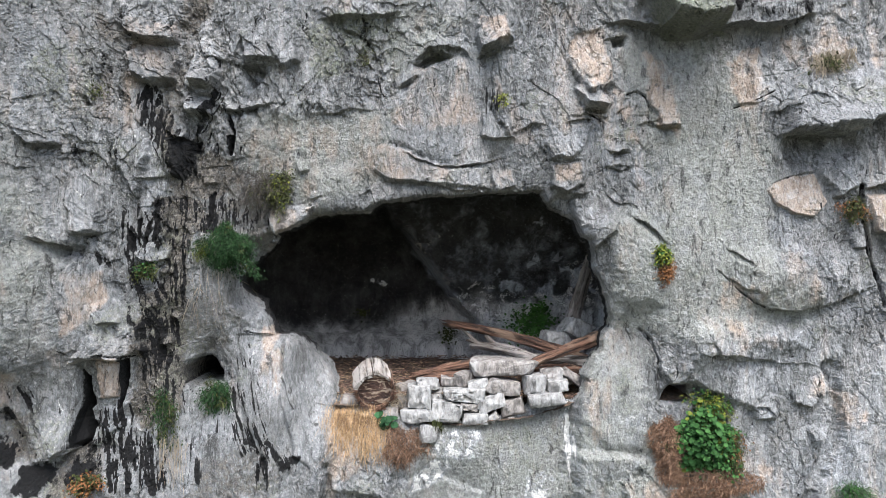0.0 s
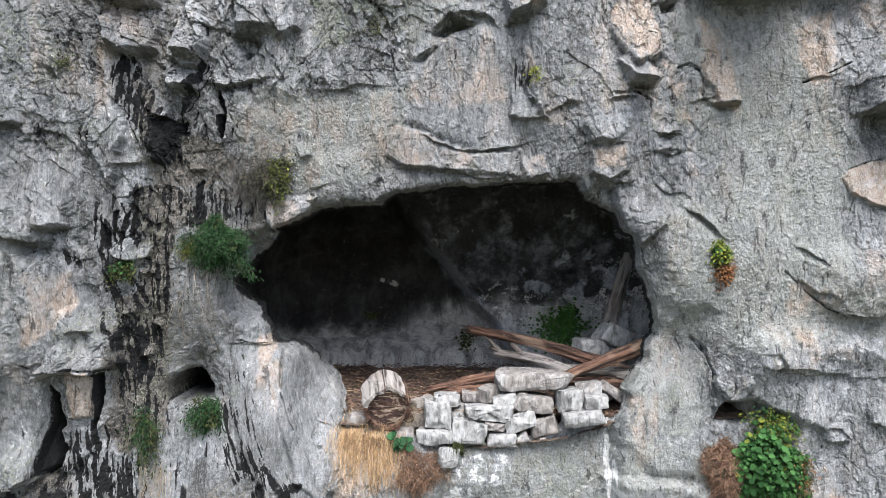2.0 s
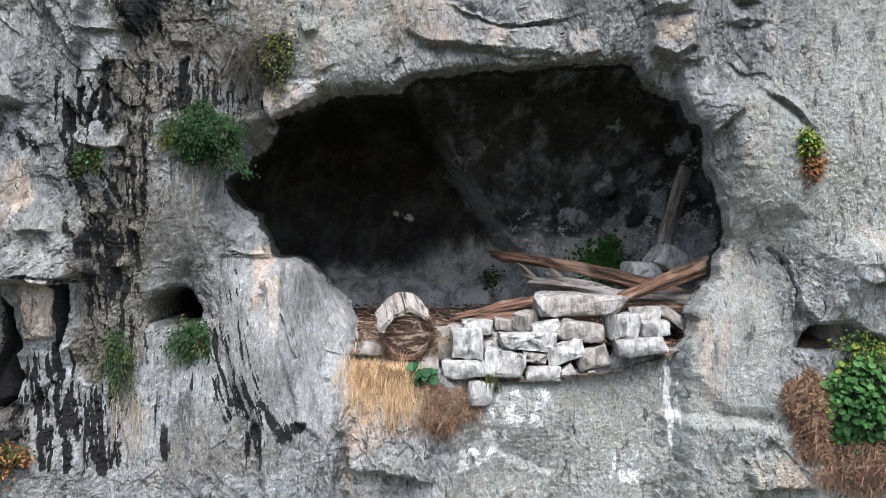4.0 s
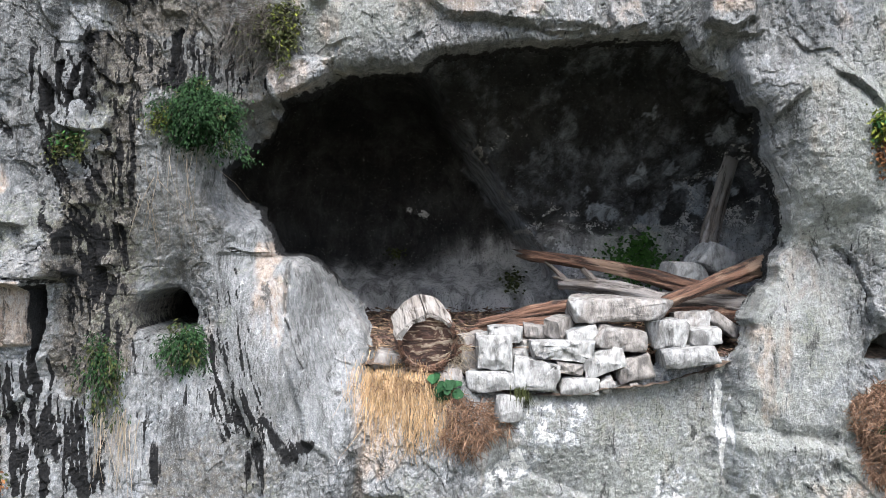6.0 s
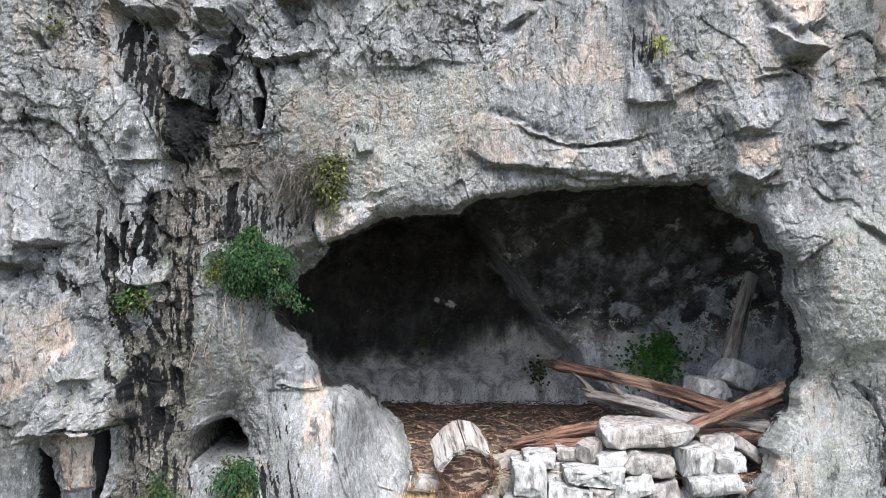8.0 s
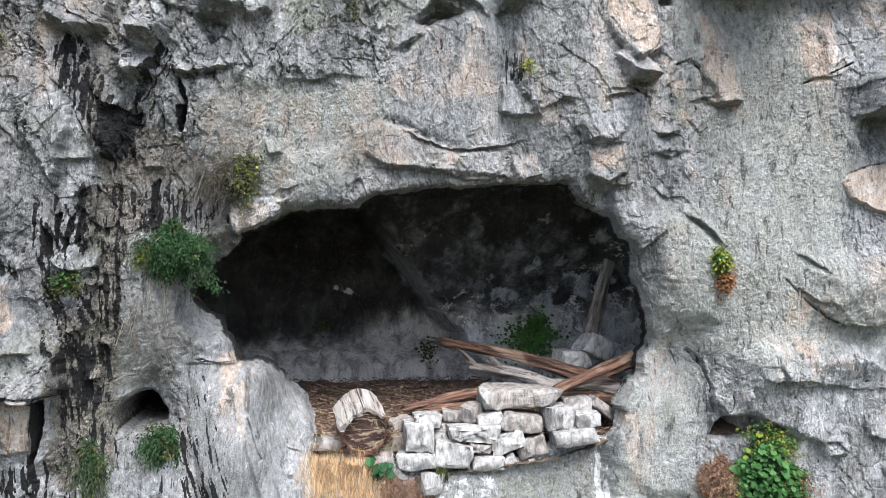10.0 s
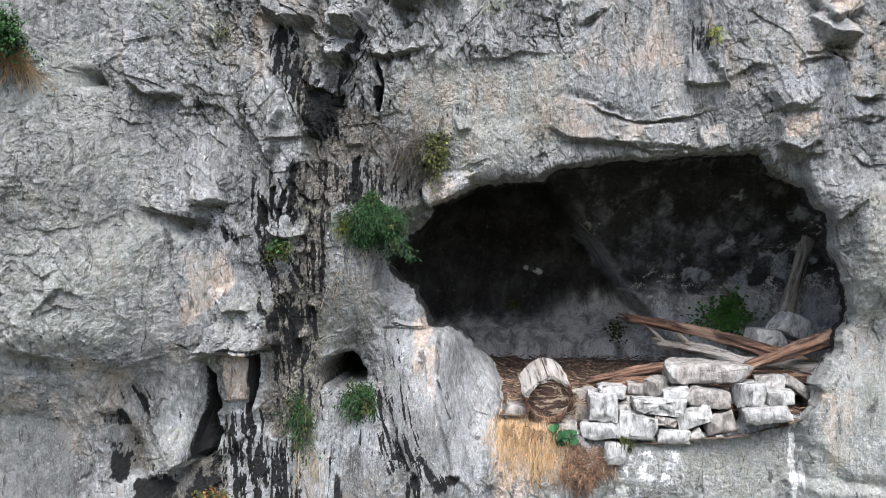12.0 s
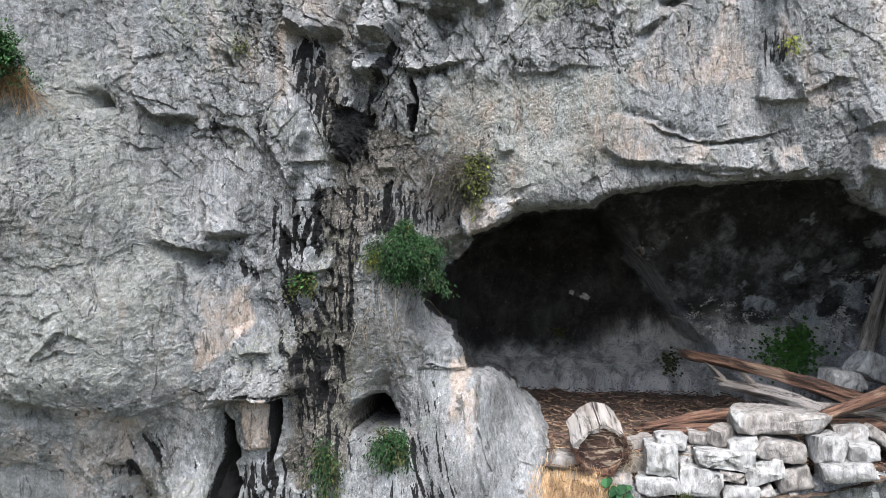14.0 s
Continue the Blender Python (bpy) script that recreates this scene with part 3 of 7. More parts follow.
# each plate has its own tone of grey
tone = 1.0 + l * (0.13 * np.clip(s1, -1.2, 1.2) + 0.12 * np.clip(s2, -1.2, 1.2)) + (0.3 + 0.7 * l) * 0.10 * np.clip(s3, -1.2, 1.2) + 0.14 * fbm(gx * 1.4, gz * 0.9, 135, 5)
tone += 0.07 * np.clip(s4, -1, 1)
tone = 0.74 * np.clip(tone, 0.72, 1.42)
# thin dark joints between plates and shards, broken off here and there; crevice shade is painted in as black
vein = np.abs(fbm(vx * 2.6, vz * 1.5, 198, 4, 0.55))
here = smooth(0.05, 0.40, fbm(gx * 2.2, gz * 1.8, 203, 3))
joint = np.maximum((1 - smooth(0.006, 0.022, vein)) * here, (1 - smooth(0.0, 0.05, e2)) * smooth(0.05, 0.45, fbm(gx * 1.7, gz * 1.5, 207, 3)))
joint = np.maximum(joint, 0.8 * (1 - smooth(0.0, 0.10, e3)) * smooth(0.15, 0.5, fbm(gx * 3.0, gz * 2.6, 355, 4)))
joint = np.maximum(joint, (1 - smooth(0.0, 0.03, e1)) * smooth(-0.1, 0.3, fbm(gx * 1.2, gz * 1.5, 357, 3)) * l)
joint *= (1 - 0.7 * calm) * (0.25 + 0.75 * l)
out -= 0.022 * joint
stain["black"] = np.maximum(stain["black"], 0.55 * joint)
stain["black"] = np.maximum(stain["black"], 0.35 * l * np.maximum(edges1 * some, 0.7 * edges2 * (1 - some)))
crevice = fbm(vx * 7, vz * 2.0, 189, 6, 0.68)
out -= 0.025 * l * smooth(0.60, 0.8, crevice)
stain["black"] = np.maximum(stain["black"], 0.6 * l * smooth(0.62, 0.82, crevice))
stain["white"] = np.maximum(stain["white"], 0.55 * smooth(0.15, 0.75, lines + 0.5 * fbm(gx * 1.2, gz * 0.8, 191, 4)) * (0.25 + 0.75 * l))
stain["white"] = np.maximum(stain["white"], 0.45 * l * smooth(0.1, 0.8, s2 - 0.4 * s3 + 0.3 * lines))
stain["orange"] = np.maximum(stain["orange"], 0.40 * smooth(0.30, 0.75, fbm(wx * 1.5, wz * 1.0, 193, 5, 0.6)) * (0.5 + 0.5 * l))
stain["lichen"] = np.maximum(stain["lichen"], 0.40 * smooth(0.35, 0.8, fbm(gx * 2.0, gz * 1.6, 195, 5, 0.65)))

# --- the top of the cliff, from the gully to the far side ---
block([(2.14, 4.23), (2.26, 4.10), (2.39, 3.92), (2.75, 3.85), (2.99, 3.93), (3.07, 4.20), (3.06, 4.74), (2.13, 4.77)], 0.50, (0, 0.1), 0.06)
paint("lichen", [(2.08, 4.47), (3.09, 4.44), (3.08, 3.84), (2.33, 3.86)], 0.9, 0.06, 0.6)
# shade in the recess beside the overhang, painted black
paint("black", [(3.07, 4.32), (4.03, 4.29), (3.98, 3.96), (3.11, 3.90)], 0.5, 0.08, 0.9)
ledge([(1.71, 4.02), (2.14, 3.95), (2.75, 3.84), (3.10, 3.93), (3.63, 3.94), (4.09, 4.05)], 0.34, 0.5)
block([(-0.31, 3.52), (-0.12, 3.62), (0.10, 3.63), (0.41, 3.45), (0.53, 3.11), (0.73, 2.67), (0.43, 2.44), (0.04, 2.45), (-0.39, 2.60), (-0.59, 2.72), (-0.50, 2.98)], 0.045, (0, 0.0), 0.05)
paint("orange", [(-0.31, 3.57), (0.41, 3.60), (0.38, 2.92), (0.04, 2.80), (-0.53, 2.92)], 0.55, 0.06, 0.6, 4, 2)
paint("white", [(-0.53, 2.92), (0.35, 2.92), (0.42, 2.45), (-0.03, 2.48), (-0.59, 2.73)], 0.6, 0.06, 0.5, 8)
block([(-0.73, 2.59), (-0.59, 2.67), (0.04, 2.40), (0.43, 2.39), (0.39, 2.18), (-0.15, 2.23), (-0.59, 2.26), (-0.77, 2.39)], 0.08, (0, 0.0), 0.03)
paint("orange", [(-0.75, 2.63), (-0.53, 2.65), (0.10, 2.39), (0.10, 2.23), (-0.59, 2.26)], 0.55, 0.04, 0.4, 6)
paint("white", [(-0.09, 2.41), (0.42, 2.38), (0.39, 2.18), (-0.06, 2.23)], 0.6, 0.03, 0.3)
block([(-0.78, 2.25), (-0.15, 2.21), (0.42, 2.16), (0.92, 2.15), (1.11, 2.11), (0.42, 2.06), (-0.28, 2.08), (-0.59, 2.02), (-0.88, 1.94)], 0.04, (0, 0.2), 0.03)
block([(0.51, 2.38), (0.73, 2.39), (0.81, 2.20), (0.61, 2.15)], 0.08, (0, 0.3), 0.02)
paint("orange", [(0.51, 2.39), (0.76, 2.39), (0.78, 2.17), (0.54, 2.20)], 0.6, 0.03, 0.4)
block([(1.18, 2.46), (1.52, 2.48), (1.55, 2.20), (1.36, 2.12), (1.20, 2.20)], 0.10, (0, 0.15), 0.02)
paint("orange", [(1.20, 2.42), (1.50, 2.44), (1.51, 2.25), (1.24, 2.25)], 0.8, 0.03, 0.4)
ledge([(1.19, 2.17), (1.36, 2.11), (1.64, 2.14)], 0.08, 0.06)
block([(1.14, 2.70), (1.42, 2.76), (1.55, 2.62), (1.42, 2.48), (1.20, 2.51)], 0.07, (0, 0.2), 0.02)
ledge([(1.17, 2.48), (1.55, 2.49)], 0.06, 0.06)
block([(0.38, 4.03), (0.54, 4.11), (0.69, 4.06), (0.74, 3.83), (0.57, 3.70), (0.41, 3.68)], 0.16, (0, 0.2), 0.03)
paint("orange", [(0.40, 4.09), (0.69, 4.07), (0.71, 3.80), (0.47, 3.72)], 0.9, 0.04, 0.4)
ledge([(0.38, 3.66), (0.57, 3.69), (0.75, 3.80)], 0.14, 0.12)
ledge([(-0.30, 3.61), (-0.15, 3.75), (-0.02, 3.71), (0.10, 3.67)], 0.20, 0.14)
paint("lichen", [(-0.27, 3.69), (0.04, 3.73), (0.10, 3.62), (-0.24, 3.59)], 0.6, 0.03, 0.4)
ledge([(-0.49, 3.35), (-0.31, 3.43)], 0.12, 0.08)
block([(0.41, 3.63), (0.66, 3.32), (0.76, 2.70), (0.54, 3.01)], 0.08, (0.3, 0), 0.03)
paint("orange", [(0.54, 3.45), (0.66, 3.45), (0.68, 3.01), (0.60, 3.07)], 0.7, 0.03, 0.4)
streaks("black", [(0.35, 3.38), (0.60, 3.32), (0.85, 2.76), (0.60, 2.67), (0.41, 2.83)], 0.6, 0.030, 0.28)
ledge([(0.76, 2.79), (0.98, 2.87), (1.14, 2.86)], 0.09, 0.1)
paint("white", [(0.72, 3.69), (1.16, 4.00), (1.29, 3.32), (1.04, 2.89), (0.79, 3.01)], 0.55, 0.1, 0.5)
paint("orange", [(1.41, 3.84), (1.75, 3.87), (1.82, 3.38), (1.60, 3.23), (1.41, 3.57)], 0.9, 0.07, 0.45, 4)
block([(1.41, 3.87), (1.77, 3.87), (1.85, 3.32), (1.57, 3.20), (1.38, 3.57)], 0.06, (0, 0.2), 0.03)
block([(1.41, 3.32), (1.66, 3.38), (1.82, 3.10), (1.78, 3.03), (1.54, 3.06)], 0.09, (0, 0.3), 0.02)
ledge([(1.54, 3.04), (1.78, 3.02)], 0.20, 0.06)
ledge([(1.35, 2.95), (1.60, 2.98), (1.82, 2.93)], 0.10, 0.09)
hole([(1.85, 3.82), (2.01, 3.83), (2.00, 3.73), (1.88, 3.71)], 0.14, 0.03)
ledge([(1.78, 3.81), (2.05, 3.84)], 0.08, 0.08)
block([(2.28, 3.37), (2.56, 3.31), (2.59, 2.85), (2.41, 2.84), (2.28, 3.06)], 0.05, (0, 0.15), 0.015)
paint("orange", [(2.24, 3.65), (2.55, 3.49), (2.59, 2.69), (2.35, 2.85), (2.22, 3.31)], 1.05, 0.06, 0.5, 4, 2)
ledge([(2.38, 2.84), (2.60, 2.83)], 0.08, 0.06)
ledge([(1.86, 2.56), (2.04, 2.57)], 0.07, 0.06)
ledge([(1.83, 2.41), (2.11, 2.42)], 0.06, 0.05)
ledge([(2.16, 2.89), (2.38, 2.93)], 0.05, 0.06)
paint("orange", [(1.91, 3.25), (2.16, 3.19), (2.16, 2.69), (1.98, 2.73)], 0.8, 0.05, 0.5)
paint("orange", [(3.11, 3.54), (3.46, 3.71), (3.53, 3.16), (3.24, 3.05), (3.09, 3.23)], 1.05, 0.06, 0.5, 4)
paint("white", [(3.41, 3.41), (3.59, 3.40), (3.56, 3.10), (3.39, 3.07)], 0.8, 0.04, 0.4)
ledge([(3.12, 3.08), (3.45, 3.09), (3.55, 3.15)], 0.05, 0.05)
paint("orange", [(3.69, 3.76), (4.67, 3.91), (4.74, 3.50), (4.05, 3.39), (3.76, 3.52)], 0.75, 0.1, 0.6, 4)

# --- the far side with its bulges ---
block([(3.71, 3.04), (3.93, 3.52), (4.34, 3.57), (5.03, 3.43), (5.04, 3.04), (4.75, 2.99), (4.42, 2.80), (4.01, 2.75), (3.69, 2.75)], 0.20, (0.05, 0.18), 0.05)
ledge([(3.57, 2.74), (4.01, 2.74), (4.42, 2.77), (4.75, 2.98), (5.04, 3.01)], 0.36, 0.28)
zone([(3.52, 3.65), (5.02, 3.61), (5.09, 1.63), (3.55, 2.37)], 0.9)
block([(3.54, 2.14), (3.63, 2.22), (3.78, 2.28), (4.03, 2.32), (4.10, 2.18), (4.16, 2.01), (4.04, 1.84), (3.80, 1.89), (3.62, 2.00)], 0.05, (0, 0.1), 0.012, 0.4)
paint("orange", [(3.54, 2.14), (3.63, 2.22), (3.78, 2.28), (4.03, 2.32), (4.10, 2.18), (4.16, 2.01), (4.04, 1.84), (3.80, 1.89), (3.62, 2.00)], 1.3, 0.015, 0.25, 4)
crack([(3.53, 2.19), (3.79, 2.29), (4.04, 2.33)], 0.02, 0.012, 0.5)
block([(4.59, 2.09), (5.08, 2.11), (5.09, 1.63), (4.68, 1.68)], 0.10, (0, 0.1), 0.015, 0.5)
paint("orange", [(4.59, 2.09), (5.08, 2.11), (5.09, 1.63), (4.68, 1.68)], 1.2, 0.02, 0.3, 4)
crack([(4.54, 2.18), (4.56, 1.87), (4.63, 1.63), (4.69, 1.32)], 0.12, 0.03, 0.9)
block([(4.42, 1.78), (4.56, 1.78), (4.58, 1.51), (4.44, 1.51)], 0.07, (0, 0), 0.015)
ledge([(4.53, 2.18), (4.79, 2.19), (5.07, 2.20)], 0.14, 0.1)
block([(4.07, 2.64), (4.48, 2.66), (4.50, 2.18), (4.27, 2.06), (4.08, 2.30)], 0.08, (0, 0.1), 0.03)
crack([(4.60, 1.57), (4.76, 1.14), (4.82, 0.89)], 0.10, 0.03, 0.8)
swell([(3.16, 1.38), (3.81, 1.57), (4.58, 1.51), (4.53, 1.01), (3.95, 0.85), (3.35, 0.88)], 0.16, 0.3)
zone([(3.16, 1.51), (5.09, 1.63), (5.13, 0.77), (3.42, 0.76)], 0.7)
ledge([(3.23, 1.01), (3.53, 0.85), (3.95, 0.84), (4.42, 1.01), (4.81, 1.11)], 0.10, 0.18)
ledge([(3.11, 1.19), (3.41, 1.04), (3.53, 0.91)], 0.08, 0.08)
paint("orange", [(3.05, 1.13), (3.47, 1.13), (3.54, 0.76), (3.24, 0.56), (2.94, 0.62)], 0.6, 0.07, 0.5)
swell([(2.57, 0.56), (2.93, 0.72), (3.96, 0.64), (4.02, 0.39), (3.31, 0.30), (2.70, 0.17)], 0.11, 0.2)
zone([(2.32, 0.75), (5.13, 0.77), (5.20, -1.23), (3.22, -1.42), (3.26, -0.39), (2.40, -0.15)], 0.5)
ledge([(2.70, 0.51), (2.94, 0.47), (3.06, 0.30), (3.43, 0.25), (3.85, 0.26), (4.27, 0.19)], 0.05, 0.12)
block([(2.44, 0.43), (2.63, 0.56), (2.73, 0.18), (2.67, -0.03), (2.52, -0.02), (2.42, 0.17)], 0.06, (0, 0.1), 0.03)
block([(2.73, 0.18), (3.19, 0.21), (3.73, 0.16), (3.44, -0.26), (2.95, -0.08), (2.78, -0.05)], 0.06, (0, 0.1), 0.04)
paint("white", [(2.76, 0.18), (3.55, 0.19), (3.50, -0.13), (3.01, -0.08)], 0.5, 0.06, 0.5)
block([(3.82, 0.00), (4.15, 0.14), (4.21, -0.11), (4.04, -0.24), (3.86, -0.20)], 0.07, (0, 0.2), 0.02)
paint("orange", [(3.91, 0.04), (4.18, 0.14), (4.19, -0.12), (3.98, -0.15)], 0.6, 0.04, 0.5)
block([(4.02, -0.47), (4.24, -0.40), (4.23, -0.59), (4.08, -0.64)], 0.07, (0, 0.2), 0.02)
block([(3.44, -0.07), (3.74, -0.12), (3.68, -0.38), (3.50, -0.38)], 0.07, (0, 0.2), 0.03)
paint("orange", [(3.52, -0.93), (3.71, -0.92), (3.71, -1.12), (3.55, -1.14)], 0.8, 0.03, 0.3)
paint("orange", [(4.02, -0.69), (4.17, -0.69), (4.18, -1.07), (4.06, -1.07)], 0.5, 0.03, 0.5)
gully([(4.26, 0.20), (4.35, -0.49), (4.13, -1.13), (4.02, -1.65)], 0.10, 0.12)
paint("white", [(3.18, 0.50), (4.90, 0.64), (4.96, -1.24), (4.37, -1.38), (3.27, -0.78)], 0.4, 0.2, 0.8, 3)

# --- the shoulder beside the mouth ---
swell([(1.52, 1.82), (2.05, 1.95), (2.37, 1.57), (2.44, 0.87), (2.01, 0.74), (1.88, 1.13)], 0.12, 0.2)
block([(1.46, 2.02), (1.68, 2.10), (1.90, 2.01), (1.90, 1.70), (1.68, 1.51), (1.51, 1.66)], 0.09, (0, 0.15), 0.03)
paint("white", [(1.48, 2.01), (1.83, 2.01), (1.87, 1.76), (1.68, 1.57), (1.52, 1.70)], 0.7, 0.03, 0.5, 12)
block([(1.27, 2.11), (1.46, 2.06), (1.44, 1.84), (1.30, 1.85), (1.14, 1.95)], -0.12, (0, 0), 0.03)
hole([(1.75, 1.27), (1.84, 1.28), (1.83, 1.18)], 0.05, 0.03)
block([(1.85, 0.60), (2.26, 0.60), (2.41, 0.11), (2.43, -0.41), (2.25, -0.77), (1.87, -0.74), (1.58, -0.45), (1.64, 0.10), (1.77, 0.45)], 0.045, (0, 0.0), 0.06, 0.6)
paint("white", [(1.88, 0.55), (2.32, 0.49), (2.40, -0.41), (2.09, -0.74), (1.77, -0.03)], 0.45, 0.08, 0.5, 5)
paint("orange", [(1.58, -0.03), (1.95, 0.04), (2.09, -0.54), (1.71, -0.68)], 0.55, 0.06, 0.6, 5)
crack([(2.39, 0.23), (2.43, -0.15), (2.34, -0.54)], 0.03, 0.015)
streaks("white", [(1.40, -0.10), (1.47, -0.10), (1.51, -1.14), (1.43, -1.14)], 2.0, 0.03, 0.60, 0, 0.015)
block([(1.39, -0.81), (2.16, -0.87), (2.66, -0.99), (2.68, -1.84), (1.34, -1.87)], 0.06, (0, -0.2), 0.05)
paint("white", [(1.46, -0.94), (2.22, -0.90), (2.16, -1.13), (1.52, -1.21)], 0.6, 0.05, 0.3)
block([(2.00, -1.13), (2.41, -1.01), (2.66, -1.12), (2.61, -1.38), (2.10, -1.39)], 0.08, (0, 0.1), 0.03)
paint("orange", [(2.00, -1.13), (2.60, -1.06), (2.61, -1.38), (2.10, -1.39)], 0.5, 0.04, 0.4)

# --- the face under the dry-stone wall ---
paint("lichen", [(0.43, -0.55), (1.32, -0.49), (1.39, -1.08), (0.49, -1.15)], 0.45, 0.1, 0.5)
paint("white", [(-0.15, -0.62), (0.43, -0.59), (0.33, -0.92), (-0.03, -0.92)], 1.7, 0.04, 0.7, 12)
paint("white", [(-0.32, -1.08), (0.04, -0.82), (0.10, -1.01), (-0.16, -1.28), (-0.41, -1.34)], 1.9, 0.03, 0.5, 10)
paint("white", [(0.94, -1.14), (1.27, -1.08), (1.27, -1.41), (0.95, -1.41)], 1.7, 0.04, 0.7, 12)
block([(-0.41, -1.14), (-0.09, -1.11), (0.43, -1.34), (0.43, -1.87), (-0.87, -1.87), (-0.61, -1.08)], 0.10, (0, 0), 0.03)
block([(-1.25, -0.34), (-0.60, -0.39), (-0.54, -0.82), (-0.61, -1.34), (-1.25, -1.21), (-1.33, -0.81)], 0.09, (0, 0.1), 0.05)
paint("white", [(-1.18, -0.68), (-0.67, -0.75), (-0.61, -1.14), (-1.19, -1.14)], 0.45, 0.05, 0.5)
paint("soil", [(-0.67, -0.46), (-0.25, -0.59), (-0.32, -0.91), (-0.61, -0.81)], 0.6, 0.05, 0.5)
paint("orange", [(-1.31, -0.35), (-0.60, -0.39), (-0.54, -0.55), (-1.06, -1.08), (-1.32, -1.14)], 0.6, 0.05, 0.4)

swell([(-0.60, -0.19), (-0.15, -0.20), (0.74, -0.10), (1.52, 0.18), (1.61, -2.80), (-0.55, -2.81), (-0.35, -0.82)], -0.20, 0.12)
swell([(-1.23, -0.19), (-0.60, -0.26), (-0.60, -0.39), (-1.23, -0.36)], -0.12, 0.06)

# --- the boulder and the niche ---
block([(-2.40, 0.49), (-2.20, 0.59), (-1.84, 0.56), (-1.67, 0.48), (-1.51, 0.22), (-1.26, -0.11), (-1.23, -0.42), (-1.28, -0.85), (-1.40, -1.70), (-1.95, -1.70), (-1.98, -0.85), (-2.20, -0.37), (-2.32, 0.02)], 0.16, (0.12, -0.02), 0.06, 0.8)
block([(-1.79, 0.52), (-1.61, 0.41), (-1.24, -0.13), (-1.23, -0.45), (-1.41, -1.01), (-1.66, -0.80), (-1.77, -0.14)], 0.03, (-0.25, 0.0), 0.03, 0.6)
paint("white", [(-2.37, 0.52), (-1.79, 0.53), (-1.31, -0.10), (-1.31, -0.55), (-1.57, -1.00), (-1.98, -0.64), (-2.27, -0.11)], 0.5, 0.06, 0.5, 4, 3)
streaks("white", [(-2.29, 0.48), (-1.79, 0.50), (-1.28, -0.16), (-1.35, -0.81), (-1.69, -0.99), (-2.21, -0.24)], 0.75, 0.028, 0.36)
paint("orange", [(-2.03, 0.38), (-1.79, 0.40), (-1.83, -0.08), (-2.01, -0.07)], 0.7, 0.05, 0.5, 5, 2)
crack([(-2.23, 0.58), (-2.09, 0.55), (-1.85, 0.55)], 0.02, 0.010, 0.3)
crack([(-1.79, 0.50), (-1.80, 0.11), (-1.68, -0.28)], 0.04, 0.02, 0.4)
block([(-2.3, 0.55), (-2.25, 0.7), (-2.2, 0.84), (-2.15, 0.93), (-2.06, 0.88), (-1.98, 0.73), (-1.88, 0.54)], 0.06, (0.15, -0.10), 0.02, 0.4)
paint("white", [(-2.21, 0.64), (-2.07, 0.93), (-1.99, 0.91), (-1.86, 0.56)], 0.7, 0.03, 0.3)
streaks("black", [(-2.36, -0.11), (-2.16, -0.25), (-1.81, -0.79), (-1.63, -0.80), (-1.66, -1.06), (-2.10, -0.76), (-2.33, -0.49)], 0.95, 0.026, 0.42, 0.3)
swell([(-2.80, 0.10), (-2.77, 0.41), (-2.60, 0.49), (-2.38, 0.21), (-2.38, -0.11), (-2.78, -0.09)], -0.10, 0.10)
streaks("white", [(-2.95, -0.08), (-2.39, -0.23), (-2.28, -1.13), (-2.97, -1.07)], 0.7, 0.05, 0.45)
streaks("black", [(-2.94, -0.01), (-2.33, -0.24), (-2.28, -1.13), (-2.91, -1.07)], 0.6, 0.042, 0.30)
paint("soil", [(-2.22, -0.69), (-1.93, -0.65), (-1.69, -0.99), (-2.17, -1.40), (-2.97, -1.32), (-2.68, -1.03)], 0.45, 0.08, 0.6)
block([(-1.95, 1.93), (-1.74, 1.99), (-1.46, 1.97), (-1.51, 1.83), (-1.65, 1.75), (-1.81, 1.64), (-1.93, 1.68)], 0.22, (0, 0.1), 0.02, 0.5)
paint("orange", [(-1.95, 1.93), (-1.46, 1.97), (-1.65, 1.73), (-1.84, 1.64)], 0.5, 0.02, 0.3)
paint("white", [(-1.89, 1.88), (-1.66, 1.91), (-1.75, 1.76), (-1.84, 1.71)], 0.5, 0.02, 0.4)
swell([(-1.53, 2.39), (-0.91, 2.45), (-0.91, 1.95), (-1.48, 1.90)], 0.08, 0.15)
ledge([(-0.91, 2.11), (-0.81, 2.17), (-0.75, 2.00)], 0.05, 0.05)
ledge([(-1.51, 2.06), (-1.32, 2.09)], 0.08, 0.06)
block([(-1.62, 2.48), (-1.47, 2.50), (-1.50, 2.36), (-1.60, 2.35)], 0.05, (0, 0.2), 0.02)
swell([(-2.30, 1.51), (-1.92, 1.69), (-1.91, 0.88), (-2.14, 0.70), (-2.37, 0.89)], -0.45, 0.16)

# --- pale upright plates beside the gully ---
paint("white", [(-3.62, 3.27), (-2.88, 3.35), (-2.85, 2.17), (-3.52, 1.62), (-3.88, 1.62), (-3.81, 2.58)], 0.55, 0.12, 0.8, 5, 4)
paint("white", [(-2.81, 3.76), (-2.15, 3.82), (-2.11, 2.98), (-2.73, 2.59)], 0.5, 0.08, 0.8, 5, 4)
paint("white", [(-4.26, 2.43), (-3.81, 2.47), (-3.83, 1.56), (-4.28, 1.56)], 0.35, 0.12, 0.8, 5, 4)
paint("white", [(-2.09, 4.18), (-1.39, 4.05), (-1.52, 3.44), (-2.04, 3.40)], 0.45, 0.08, 0.8, 6, 4)

